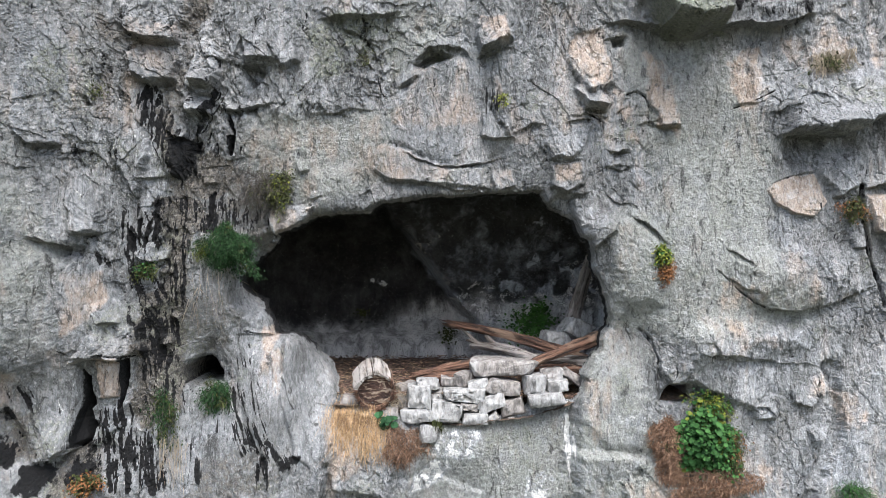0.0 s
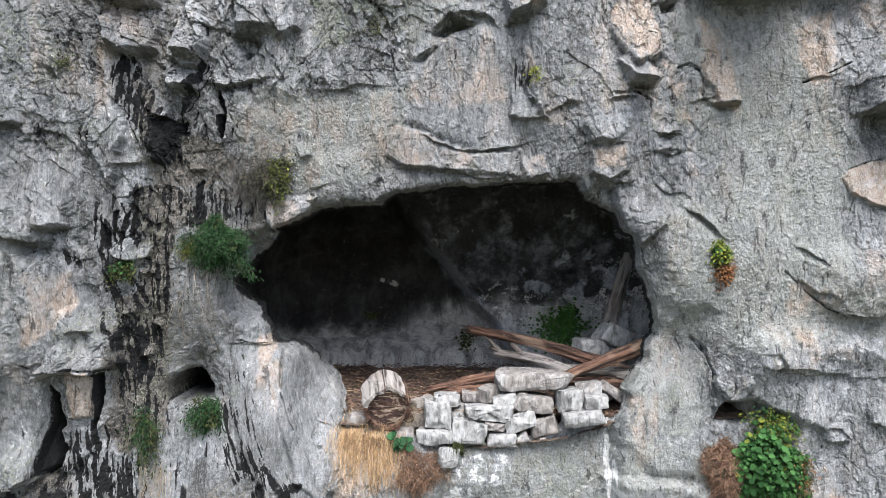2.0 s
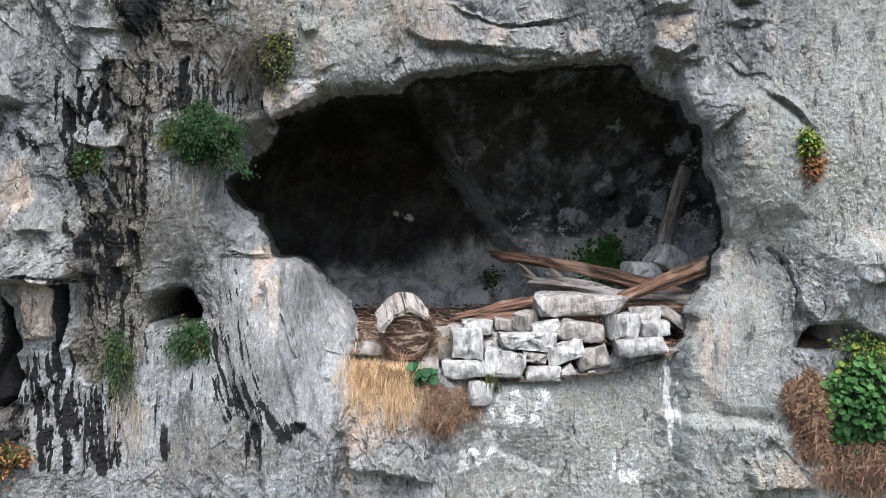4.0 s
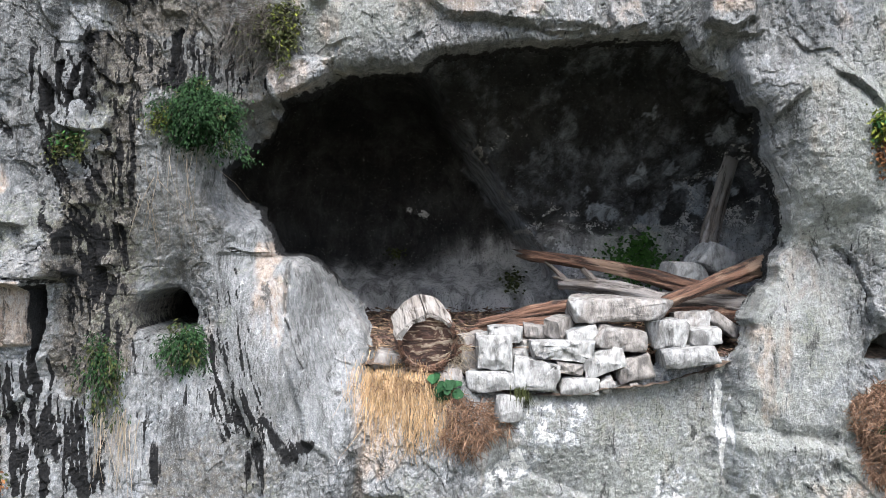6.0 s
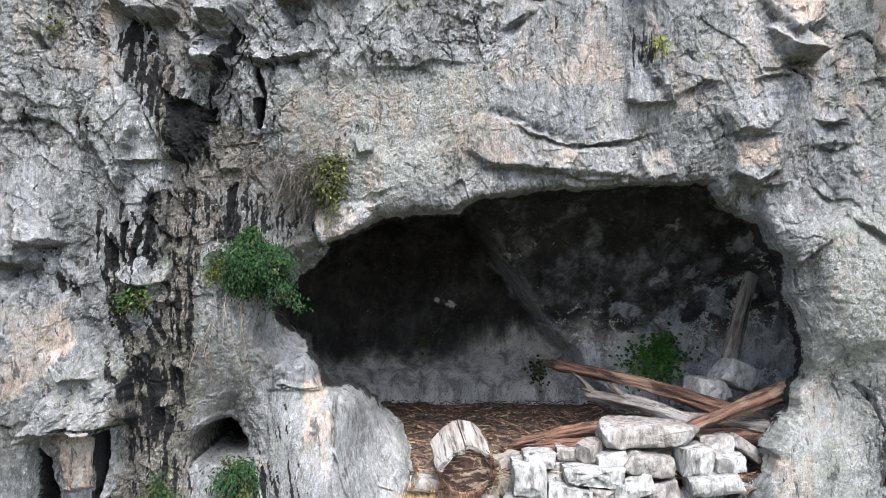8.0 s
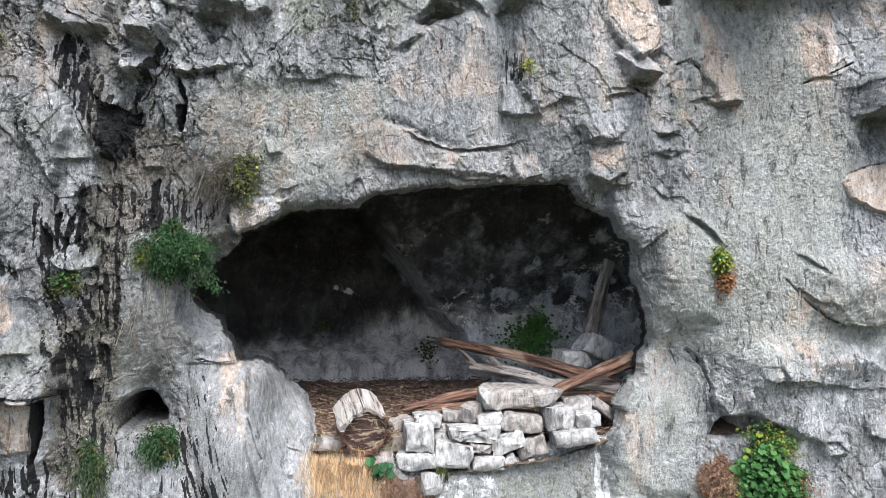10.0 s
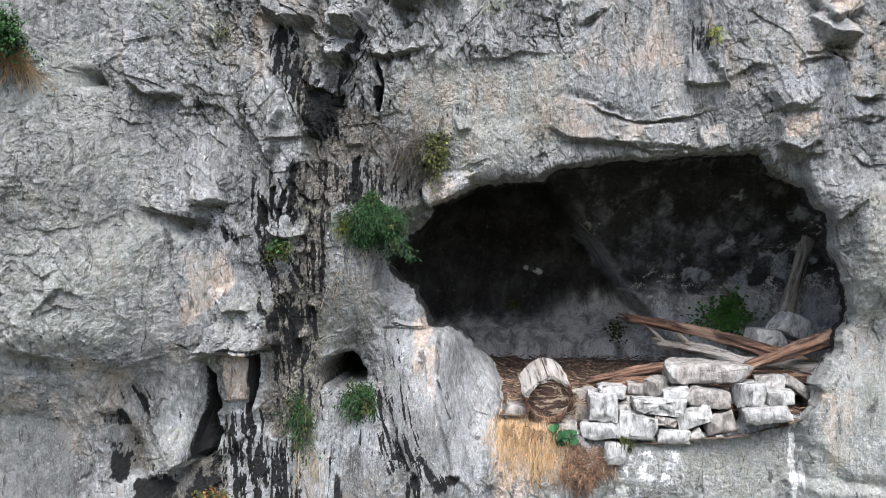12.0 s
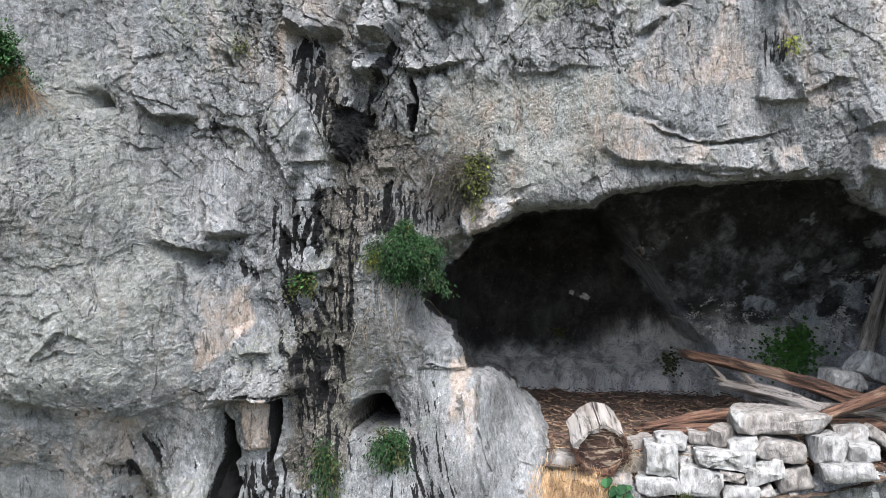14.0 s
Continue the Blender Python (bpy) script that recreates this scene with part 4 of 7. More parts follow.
# --- the dark gully ---
gully([(-2.53, 4.49), (-2.71, 3.77), (-2.88, 3.11), (-2.73, 2.62), (-2.76, 2.29), (-2.85, 1.81), (-2.92, 1.39), (-3.01, 0.78), (-3.17, 0.31), (-3.26, -0.29)], 0.11, 0.20, 0.75)
paint("soil", [(-2.65, 2.47), (-2.34, 2.54), (-2.32, 2.15), (-2.68, 2.08)], 0.6, 0.05, 0.4)
paint("soil", [(-2.90, 2.05), (-2.24, 2.06), (-2.18, 1.75), (-2.75, 1.63), (-2.92, 1.26)], 0.55, 0.06, 0.6)
paint("soil", [(-3.13, 1.03), (-2.81, 1.14), (-2.77, 0.53), (-2.95, -0.08), (-3.26, -0.29), (-3.30, 0.25)], 0.7, 0.06, 0.5)
streaks("black", [(-3.39, 1.86), (-2.98, 2.10), (-2.97, 1.45), (-3.28, 1.33), (-3.42, 1.56)], 1.0, 0.027, 0.50, -0.1)
streaks("black", [(-2.90, 2.05), (-2.29, 2.06), (-2.35, 1.75), (-2.80, 1.57)], 0.8, 0.016, 0.28, -0.15)
streaks("black", [(-2.44, 3.02), (-2.16, 3.03), (-2.23, 2.52), (-2.45, 2.51)], 0.9, 0.026, 0.50)
streaks("black", [(-3.28, 1.33), (-2.91, 1.45), (-2.98, 0.90), (-3.28, 1.03)], 0.9, 0.036, 0.5, 0.3)
streaks("white", [(-3.65, -0.37), (-3.11, -0.31), (-3.07, -1.18), (-3.72, -1.07)], 0.9, 0.05, 0.5)
block([(-3.23, 3.49), (-3.10, 3.62), (-2.79, 3.65), (-2.82, 3.29), (-3.04, 3.22), (-3.19, 3.29)], 0.15, (0, 0.2), 0.02)
block([(-3.30, 3.82), (-3.12, 3.96), (-2.81, 3.94), (-2.80, 3.69), (-3.03, 3.66), (-3.20, 3.69)], 0.12, (0, 0.2), 0.02)
paint("orange", [(-3.22, 3.83), (-2.81, 3.88), (-2.82, 3.29), (-3.24, 3.32)], 0.45, 0.04, 0.5)
ledge([(-3.25, 3.67), (-3.03, 3.65), (-2.80, 3.68)], 0.12, 0.08)
ledge([(-3.24, 3.30), (-3.04, 3.21), (-2.81, 3.26)], 0.15, 0.10)
paint("soil", [(-3.51, 3.91), (-3.18, 3.73), (-3.18, 3.55), (-3.42, 3.64)], 0.7, 0.05, 0.5)
block([(-2.65, 3.60), (-2.51, 3.79), (-2.35, 3.56), (-2.41, 3.20), (-2.63, 3.25)], 0.14, (0, 0.25), 0.02)
block([(-2.74, 3.18), (-2.50, 3.19), (-2.47, 2.93), (-2.72, 2.94)], 0.10, (0, 0.2), 0.02)
ledge([(-2.72, 2.91), (-2.46, 2.92)], 0.05, 0.06)
ledge([(-2.63, 3.22), (-2.39, 3.17)], 0.10, 0.08)
ledge([(-2.17, 3.47), (-1.87, 3.50)], 0.14, 0.10)
block([(-2.15, 3.82), (-1.87, 3.96), (-1.81, 3.54), (-2.10, 3.51)], 0.12, (0, 0.2), 0.02)
block([(-1.92, 3.90), (-1.63, 3.98), (-1.58, 3.56), (-1.76, 3.48)], 0.10, (0, 0.2), 0.02)
ledge([(-1.39, 4.05), (-0.90, 4.03), (-0.40, 4.12)], 0.16, 0.2)
ledge([(-1.53, 2.98), (-1.15, 3.02), (-0.59, 3.04)], 0.06, 0.12)
paint("lichen", [(-1.63, 4.04), (-0.52, 4.12), (-0.59, 3.57), (-1.40, 3.38)], 0.6, 0.1, 0.5)
paint("lichen", [(-4.12, 3.58), (-3.56, 3.56), (-3.54, 2.72), (-4.02, 2.62)], 0.45, 0.1, 0.5)
crack([(-2.31, 2.94), (-2.25, 2.73), (-2.30, 2.54)], 0.10, 0.03, 0.9)
block([(-3.46, 3.18), (-3.14, 3.15), (-3.08, 2.45), (-3.19, 2.04), (-3.40, 2.44)], 0.09, (0.1, 0.05), 0.03)
paint("white", [(-3.43, 3.12), (-3.14, 3.09), (-3.10, 2.51), (-3.35, 2.61)], 0.6, 0.05, 0.5, 5, 3)
paint("orange", [(-3.39, 2.96), (-3.19, 3.03), (-3.17, 2.68), (-3.35, 2.67)], 0.35, 0.04, 0.5)

paint("soil", [(-2.74, 2.08), (-2.18, 2.18), (-1.95, 2.06), (-1.92, 1.63), (-2.13, 1.51), (-2.69, 1.57)], 0.5, 0.06, 0.6)
streaks("black", [(-2.74, 2.05), (-1.95, 2.10), (-1.92, 1.63), (-2.19, 1.57), (-2.69, 1.63)], 0.7, 0.014, 0.24)
streaks("black", [(-3.63, -0.25), (-3.26, -0.05), (-3.03, -0.44), (-3.02, -1.19), (-3.65, -1.09)], 1.2, 0.024, 0.44)
streaks("white", [(-3.63, -0.43), (-3.06, -0.38), (-3.02, -1.19), (-3.65, -1.09)], 0.95, 0.03, 0.46)

for a, b, w_, h_ in ((-3.02, 0.52, 0.11, 0.12), (-2.97, 1.30, 0.09, 0.13), (-3.10, 0.92, 0.08, 0.06), (-2.93, 0.78, 0.09, 0.06), (-3.0, 0.40, 0.08, 0.07), (-2.5, 2.28, 0.10, 0.14)):
    square = [(a - w_ / 2, b - h_ / 2), (a + w_ / 2, b - h_ * 0.4), (a + w_ * 0.4, b + h_ / 2), (a - w_ * 0.45, b + h_ * 0.4)]
    block(square, 0.07, (0, 0.1), 0.015)
    paint("white", square, 1.0, 0.015, 0.2)

# --- grey earth round the niche, striped rock below ---
paint("soil", [(-3.13, 0.78), (-2.83, 0.78), (-2.86, 0.26), (-2.89, -0.09), (-2.97, -0.31), (-3.35, -0.24), (-3.29, 0.10)], 1.1, 0.06, 0.25)
streaks("black", [(-3.13, 0.78), (-2.87, 0.78), (-2.90, 0.26), (-3.03, -0.31), (-3.37, -0.29), (-3.29, 0.10)], 0.8, 0.048, 0.42)
paint("soil", [(-2.83, 0.78), (-2.20, 0.79), (-2.33, 0.47), (-2.50, 0.34), (-2.74, 0.26), (-2.86, 0.08)], 0.35, 0.08, 0.3)
paint("white", [(-3.65, -0.26), (-3.32, -0.25), (-3.11, -0.44), (-3.16, -1.10), (-3.67, -1.02)], 0.8, 0.05, 0.4, 6, 5)
streaks("black", [(-2.36, -0.07), (-2.22, -0.12), (-1.93, -0.69), (-1.60, -0.83), (-1.65, -0.97), (-2.00, -0.80), (-2.23, -0.74), (-2.34, -0.48)], 1.0, 0.026, 0.46, 0.3)
streaks("black", [(-2.10, -0.77), (-1.93, -0.78), (-1.94, -1.21), (-2.07, -1.20)], 0.8, 0.030, 0.5, 0.0)
paint("soil", [(-2.73, -0.82), (-2.15, -0.72), (-2.03, -1.20), (-2.74, -1.28)], 0.5, 0.08, 0.6)
paint("white", [(-2.16, 0.56), (-1.65, 0.51), (-1.25, -0.15), (-1.35, -0.72), (-1.71, -0.70), (-2.05, -0.13)], 0.45, 0.06, 0.5, 4, 4)

# --- the near side, pale plates over dark hollows ---
block([(-3.77, 2.30), (-3.55, 2.37), (-3.50, 2.03), (-3.52, 1.68), (-3.74, 1.67), (-3.79, 1.96)], 0.06, (0, 0.1), 0.02)
paint("white", [(-3.76, 2.33), (-3.54, 2.37), (-3.54, 1.71), (-3.74, 1.71)], 0.8, 0.03, 0.3, 4, 3)
ledge([(-3.76, 1.65), (-3.51, 1.67)], 0.10, 0.10)
ledge([(-3.21, 2.20), (-2.95, 2.25)], 0.07, 0.07)
paint("orange", [(-3.80, 1.25), (-3.50, 1.30), (-3.51, 0.98), (-3.63, 0.81), (-3.88, 0.59), (-3.83, 0.93)], 0.8, 0.04, 0.4, 4, 2)
block([(-3.60, 0.92), (-3.43, 0.98), (-3.21, 0.79), (-3.20, 0.43), (-3.38, 0.32), (-3.68, 0.39), (-3.77, 0.35), (-3.63, 0.63)], 0.16, (0, 0.15), 0.03)
paint("white", [(-3.63, 0.81), (-3.21, 0.76), (-3.22, 0.37), (-3.68, 0.40)], 0.55, 0.04, 0.5)
block([(-3.62, 0.92), (-3.41, 1.01), (-3.37, 0.74), (-3.54, 0.72)], 0.08, (0, 0.2), 0.02)
ledge([(-3.88, 0.33), (-3.68, 0.38), (-3.38, 0.32), (-3.25, 0.37)], 0.07, 0.06)
block([(-3.61, 0.37), (-3.38, 0.37), (-3.40, 0.14), (-3.43, -0.07), (-3.60, -0.06)], 0.05, (0, 0), 0.02, 0.4)
paint("orange", [(-3.61, 0.37), (-3.38, 0.37), (-3.40, 0.14), (-3.43, -0.07), (-3.60, -0.06)], 1.2, 0.015, 0.3, 4)
block([(-4.24, 0.12), (-3.95, 0.25), (-3.70, 0.11), (-3.76, -0.20), (-3.80, -0.52), (-4.04, -0.66), (-4.21, -0.34)], 0.08, (0, 0.08), 0.03)
paint("white", [(-4.17, 0.05), (-3.71, 0.05), (-3.79, -0.52), (-4.06, -0.60)], 0.85, 0.04, 0.35, 5, 3)
ledge([(-4.26, -0.70), (-4.02, -0.65), (-3.79, -0.57), (-3.63, -0.56)], 0.28, 0.35)
# black stain, and the hollow's shade painted in with it
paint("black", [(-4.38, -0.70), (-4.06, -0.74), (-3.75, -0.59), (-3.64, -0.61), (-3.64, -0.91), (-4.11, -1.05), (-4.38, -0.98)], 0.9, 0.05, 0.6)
paint("soil", [(-4.06, -0.77), (-3.75, -0.62), (-3.64, -0.61), (-3.65, -1.09), (-4.07, -1.06)], 0.8, 0.05, 0.4)
block([(-3.62, -0.07), (-3.42, -0.10), (-3.44, -0.40), (-3.61, -0.55)], 0.05, (0, 0), 0.02)
paint("white", [(-3.66, -0.49), (-3.39, -0.52), (-3.38, -1.13), (-3.65, -1.09)], 0.7, 0.03, 0.5, 5, 5)
swell([(-4.82, 1.31), (-3.91, 1.49), (-3.93, 0.67), (-4.26, 0.22), (-4.97, 0.48), (-4.95, 1.09)], 0.16, 0.35)
ledge([(-5.21, 0.67), (-4.84, 0.51), (-4.62, 0.39), (-4.30, 0.27), (-3.93, 0.43), (-3.73, 0.46)], 0.09, 0.35)
ledge([(-4.09, 1.63), (-3.91, 1.56), (-3.69, 1.54)], 0.16, 0.22)
hole([(-3.89, 1.54), (-3.63, 1.56), (-3.65, 1.34), (-3.83, 1.39)], 0.12, 0.10)
hole([(-4.43, 2.67), (-4.32, 2.72), (-4.30, 2.58), (-4.41, 2.56)], 0.12, 0.07)
ledge([(-4.46, 2.65), (-4.29, 2.74)], 0.08, 0.12)
ledge([(-4.03, 2.51), (-3.81, 2.53)], 0.10, 0.10)
block([(-4.20, 2.96), (-3.95, 3.01), (-3.82, 2.56), (-4.03, 2.51), (-4.17, 2.64)], 0.08, (0, 0.15), 0.03)
ledge([(-4.16, 2.95), (-3.95, 3.02)], 0.05, 0.05)
paint("orange", [(-4.06, 2.98), (-3.91, 3.04), (-3.84, 2.63), (-4.00, 2.57)], 0.4, 0.04, 0.5)
hole([(-4.86, 0.42), (-4.73, 0.42), (-4.74, 0.28), (-4.84, 0.29)], 0.12, 0.07)
ledge([(-4.71, 0.75), (-4.54, 0.96), (-4.41, 0.89)], 0.07, 0.15)
hole([(-4.54, -0.14), (-4.42, -0.11), (-4.30, -0.32), (-4.25, -0.60), (-4.21, -0.75), (-4.42, -0.71), (-4.48, -0.46)], 0.12, 0.10)
paint("black", [(-4.55, -0.11), (-4.40, -0.09), (-4.34, -0.24), (-4.46, -0.27)], 0.9, 0.03, 0.4)
streaks("black", [(-4.43, 0.29), (-4.19, 0.26), (-4.17, -0.23), (-4.40, -0.09)], 0.9, 0.026, 0.45, 0.2)
streaks("black", [(-4.53, -0.35), (-4.41, -0.37), (-4.29, -0.74), (-4.53, -0.68)], 1.0, 0.026, 0.6, 0.1)
streaks("white", [(-4.26, 0.31), (-3.66, 0.21), (-3.80, -0.58), (-4.11, -0.68)], 0.9, 0.03, 0.5)
streaks("black", [(-3.67, -0.29), (-3.15, -0.24), (-3.11, -0.86), (-3.68, -0.80)], 1.1, 0.020, 0.44)
streaks("white", [(-3.67, -0.24), (-3.10, -0.24), (-3.11, -0.86), (-3.70, -0.79)], 1.2, 0.03, 0.45)
paint("soil", [(-3.32, 0.34), (-3.04, 0.63), (-2.87, 0.83), (-2.91, 0.11), (-3.03, -0.25), (-3.35, -0.27)], 1.0, 0.05, 0.35)
paint("soil", [(-3.11, 0.84), (-2.92, 0.93), (-2.95, 0.53), (-3.23, 0.13), (-3.27, 0.44)], 0.9, 0.05, 0.4)
streaks("black", [(-5.25, -0.24), (-4.87, -0.25), (-4.81, -0.62), (-5.26, -0.55)], 0.7, 0.026, 0.4)
paint("soil", [(-4.54, -0.12), (-4.24, -0.22), (-4.15, -0.67), (-4.49, -0.69)], 0.8, 0.06, 0.5)
streaks("white", [(-4.85, 0.29), (-4.49, 0.34), (-4.45, -0.60), (-4.87, -0.52)], 0.6, 0.07, 0.5)
paint("orange", [(-5.15, 2.45), (-4.91, 2.47), (-4.92, 2.09), (-5.16, 2.07)], 0.6, 0.05, 0.5)
paint("orange", [(-4.79, 0.01), (-4.60, -0.06), (-4.61, -0.57), (-4.78, -0.54)], 0.45, 0.05, 0.5)
paint("orange", [(-3.61, 0.37), (-3.38, 0.37), (-3.40, 0.14), (-3.43, -0.07), (-3.60, -0.06)], 1.3, 0.012, 0.2, 4)
paint("orange", [(-3.82, 1.25), (-3.49, 1.32), (-3.50, 0.95), (-3.63, 0.81), (-3.88, 0.59), (-3.83, 0.93)], 0.9, 0.04, 0.4, 4, 2)


# --- wet black runs beside the white plates ---
streaks("black", [(-3.15, 3.21), (-3.00, 3.17), (-2.89, 2.69), (-2.71, 2.25), (-2.81, 2.15), (-3.01, 2.64), (-3.11, 2.87)], 1.1, 0.026, 0.62, -0.15)
streaks("black", [(-2.89, 2.79), (-2.61, 2.75), (-2.64, 2.27), (-2.85, 2.27)], 1.0, 0.026, 0.48)
streaks("black", [(-3.33, 1.79), (-2.93, 1.92), (-2.98, 1.44), (-3.30, 1.39)], 1.1, 0.026, 0.60, 0.25)
streaks("white", [(-3.40, 1.88), (-2.93, 1.92), (-2.98, 1.44), (-3.34, 1.39)], 0.9, 0.03, 0.45, 0.25)
gully([(-2.38, 3.18), (-2.46, 2.90), (-2.61, 2.57), (-2.78, 2.32)], 0.05, 0.08)
streaks("black", [(-2.46, 3.20), (-2.29, 3.21), (-2.51, 2.70), (-2.71, 2.37), (-2.88, 2.19), (-2.90, 2.29), (-2.63, 2.80)], 1.0, 0.026, 0.46, -0.5)
paint("soil", [(-2.73, 2.45), (-2.49, 2.53), (-2.25, 2.46), (-2.30, 2.10), (-2.64, 2.02), (-2.78, 2.15)], 1.0, 0.05, 0.3)
paint("orange", [(-2.17, 2.88), (-0.59, 2.98), (-0.72, 2.39), (-1.54, 2.07), (-2.12, 2.37)], 0.42, 0.1, 0.8, 3)
streaks("white", [(-3.43, 3.16), (-3.15, 3.19), (-2.92, 2.39), (-2.92, 2.14), (-3.41, 2.47)], 0.9, 0.035, 0.5, -0.1)
paint("white", [(-3.75, 2.33), (-3.52, 2.37), (-3.53, 1.65), (-3.71, 1.65), (-3.75, 1.97)], 1.0, 0.03, 0.25, 4, 3)
paint("white", [(-2.84, 3.18), (-2.48, 3.22), (-2.58, 2.70), (-2.82, 2.89)], 0.8, 0.04, 0.4, 4, 3)

# --- dark earth down the gully beside the niche ---
paint("soil", [(-3.20, 1.04), (-2.96, 0.99), (-3.00, 0.45), (-2.94, 0.04), (-3.08, -0.37), (-3.25, -0.41), (-3.29, -0.20), (-3.26, 0.21), (-3.19, 0.56)], 1.3, 0.04, 0.2)
streaks("black", [(-3.22, 0.99), (-3.01, 0.99), (-3.06, 0.46), (-3.10, -0.06), (-3.18, -0.36), (-3.28, -0.25), (-3.26, 0.21), (-3.19, 0.56)], 1.0, 0.03, 0.50, 0.1)
paint("soil", [(-2.92, 1.02), (-2.31, 0.99), (-2.21, 0.64), (-2.41, 0.33), (-2.70, 0.44), (-2.89, 0.29)], 0.28, 0.08, 0.3)
paint("soil", [(-4.05, -0.65), (-3.79, -0.59), (-3.68, -0.66), (-3.67, -1.02), (-3.88, -1.09), (-4.06, -1.05)], 0.9, 0.05, 0.4)
streaks("white", [(-2.76, 0.03), (-2.42, -0.04), (-2.24, -0.65), (-2.68, -0.83), (-2.84, -0.39)], 0.8, 0.025, 0.40)
streaks("black", [(-2.37, 0.01), (-2.18, -0.22), (-1.99, -0.72), (-2.24, -0.81), (-2.36, -0.42)], 1.1, 0.026, 0.50, 0.3)

streaks("white", [(-3.43, 3.16), (-3.15, 3.31), (-2.62, 3.19), (-2.43, 3.25), (-2.73, 2.35), (-3.10, 2.38)], 0.8, 0.03, 0.36, -0.15)
paint("orange", [(-4.80, 1.92), (-4.51, 1.93), (-4.52, 1.53), (-4.81, 1.53)], 0.3, 0.08, 0.8, 3)
tone += 0.10 * np.clip(stain["crust"], 0, 1)
paint("orange", [(4.30, -0.05), (4.57, -0.05), (4.64, -0.48), (4.35, -0.55)], 0.7, 0.05, 0.5)
paint("orange", [(3.05, 0.75), (3.53, 0.79), (3.66, 0.44), (3.18, 0.37)], 0.5, 0.06, 0.6)

paint("soil", [(-2.97, 1.95), (-2.78, 1.96), (-2.71, 1.40), (-2.82, 0.86), (-3.03, 0.86), (-2.91, 1.39)], 1.0, 0.05, 0.35)
streaks("black", [(-2.99, 1.91), (-2.70, 1.97), (-2.70, 1.40), (-2.79, 0.86), (-3.03, 0.86)], 0.9, 0.035, 0.40)

streaks("black", [(-2.42, 0.22), (-2.17, 0.43), (-2.03, -0.01), (-1.83, -0.68), (-2.09, -0.77), (-2.33, -0.21)], 0.9, 0.022, 0.36, 0.25)
streaks("white", [(-2.36, 0.43), (-1.92, 0.48), (-1.62, 0.08), (-1.41, -0.36), (-1.63, -0.91), (-2.03, -0.55)], 0.85, 0.022, 0.42, 0.1)
streaks("white", [(-2.94, 0.04), (-2.42, -0.04), (-2.29, -0.86), (-2.97, -0.91)], 0.7, 0.022, 0.42)
streaks("black", [(-2.94, 0.04), (-2.42, -0.04), (-2.33, -0.64), (-2.91, -0.70)], 0.6, 0.02, 0.28)
paint("orange", [(-2.03, 0.64), (-1.87, 0.66), (-1.90, 0.20), (-2.01, 0.15)], 0.9, 0.03, 0.5, 5, 2)


# --- joints, brows and hollows over the cave ---
ledge([(-0.54, 2.7), (-0.43, 2.57), (-0.13, 2.47), (0.14, 2.42), (0.42, 2.45), (0.63, 2.52), (0.82, 2.56)], 0.06, 0.05, 0.010)
ledge([(-0.73, 2.26), (-0.46, 2.28), (-0.13, 2.24), (0.09, 2.18), (0.42, 2.18), (0.74, 2.14)], 0.06, 0.06, 0.010)
hole([(-0.3, 3.55), (-0.2, 3.66), (-0.05, 3.68), (0.08, 3.64), (-0.07, 3.59), (-0.21, 3.51)], 0.14, 0.03)
ledge([(-0.13, 3.72), (0.03, 3.76), (0.19, 3.74), (0.33, 3.61)], 0.12, 0.10, 0.012)
ledge([(0.41, 3.68), (0.57, 3.75), (0.76, 3.79)], 0.12, 0.10, 0.012)
ledge([(-0.49, 3.34), (-0.39, 3.36), (-0.28, 3.43)], 0.08, 0.07, 0.012)
block([(0.43, 3.05), (0.55, 3.05), (0.68, 2.89), (0.83, 2.72), (0.68, 2.7), (0.44, 2.76)], 0.07, (0, 0.1), 0.012)
hole([(-2.18, 3.47), (-2.0, 3.48), (-1.92, 3.41), (-1.99, 3.29), (-2.06, 3.23), (-2.12, 3.35)], 0.12, 0.03)
ledge([(-2.41, 3.01), (-2.24, 3.0), (-2.05, 3.02), (-1.85, 3.08)], 0.14, 0.07, 0.012)
block([(-2.7, 3.24), (-2.66, 3.52), (-2.5, 3.5), (-2.4, 3.3), (-2.46, 3.14), (-2.58, 3.13)], 0.12, (0.1, 0.2), 0.015)
block([(-2.77, 3.17), (-2.58, 3.13), (-2.47, 3.07), (-2.51, 2.94), (-2.67, 2.92), (-2.76, 3.0)], 0.10, (0.1, 0.2), 0.015)
block([(-2.93, 2.86), (-2.84, 2.89), (-2.71, 2.77), (-2.73, 2.68), (-2.82, 2.69), (-2.9, 2.76)], 0.10, (0.1, 0.2), 0.012)
# --- joints and brows of the far side ---
block([(1.44, 3.27), (1.54, 3.39), (1.64, 3.33), (1.76, 3.14), (1.76, 3.03), (1.56, 3.04)], 0.10, (0.0, 0.25), 0.012)
ledge([(1.54, 3.05), (1.76, 3.02)], 0.12, 0.06, 0.01)
ledge([(1.35, 2.87), (1.52, 2.91), (1.63, 2.92)], 0.11, 0.06, 0.01)
crack([(1.64, 2.97), (1.76, 2.89), (1.75, 2.8)], 0.05, 0.014, 0.8)
crack([(2.02, 3.2), (2.13, 3.23), (2.23, 3.17), (2.27, 3.04), (2.26, 2.9), (2.36, 2.84)], 0.035, 0.014, 0.6)
ledge([(2.26, 2.88), (2.43, 2.82), (2.62, 2.84)], 0.08, 0.06, 0.01)
ledge([(1.79, 2.59), (1.94, 2.55), (2.06, 2.54)], 0.08, 0.06, 0.01)
ledge([(1.77, 2.41), (1.95, 2.37), (2.14, 2.43)], 0.08, 0.06, 0.01)
crack([(3.17, 3.03), (3.32, 3.08), (3.57, 3.2)], 0.03, 0.012, 0.6)
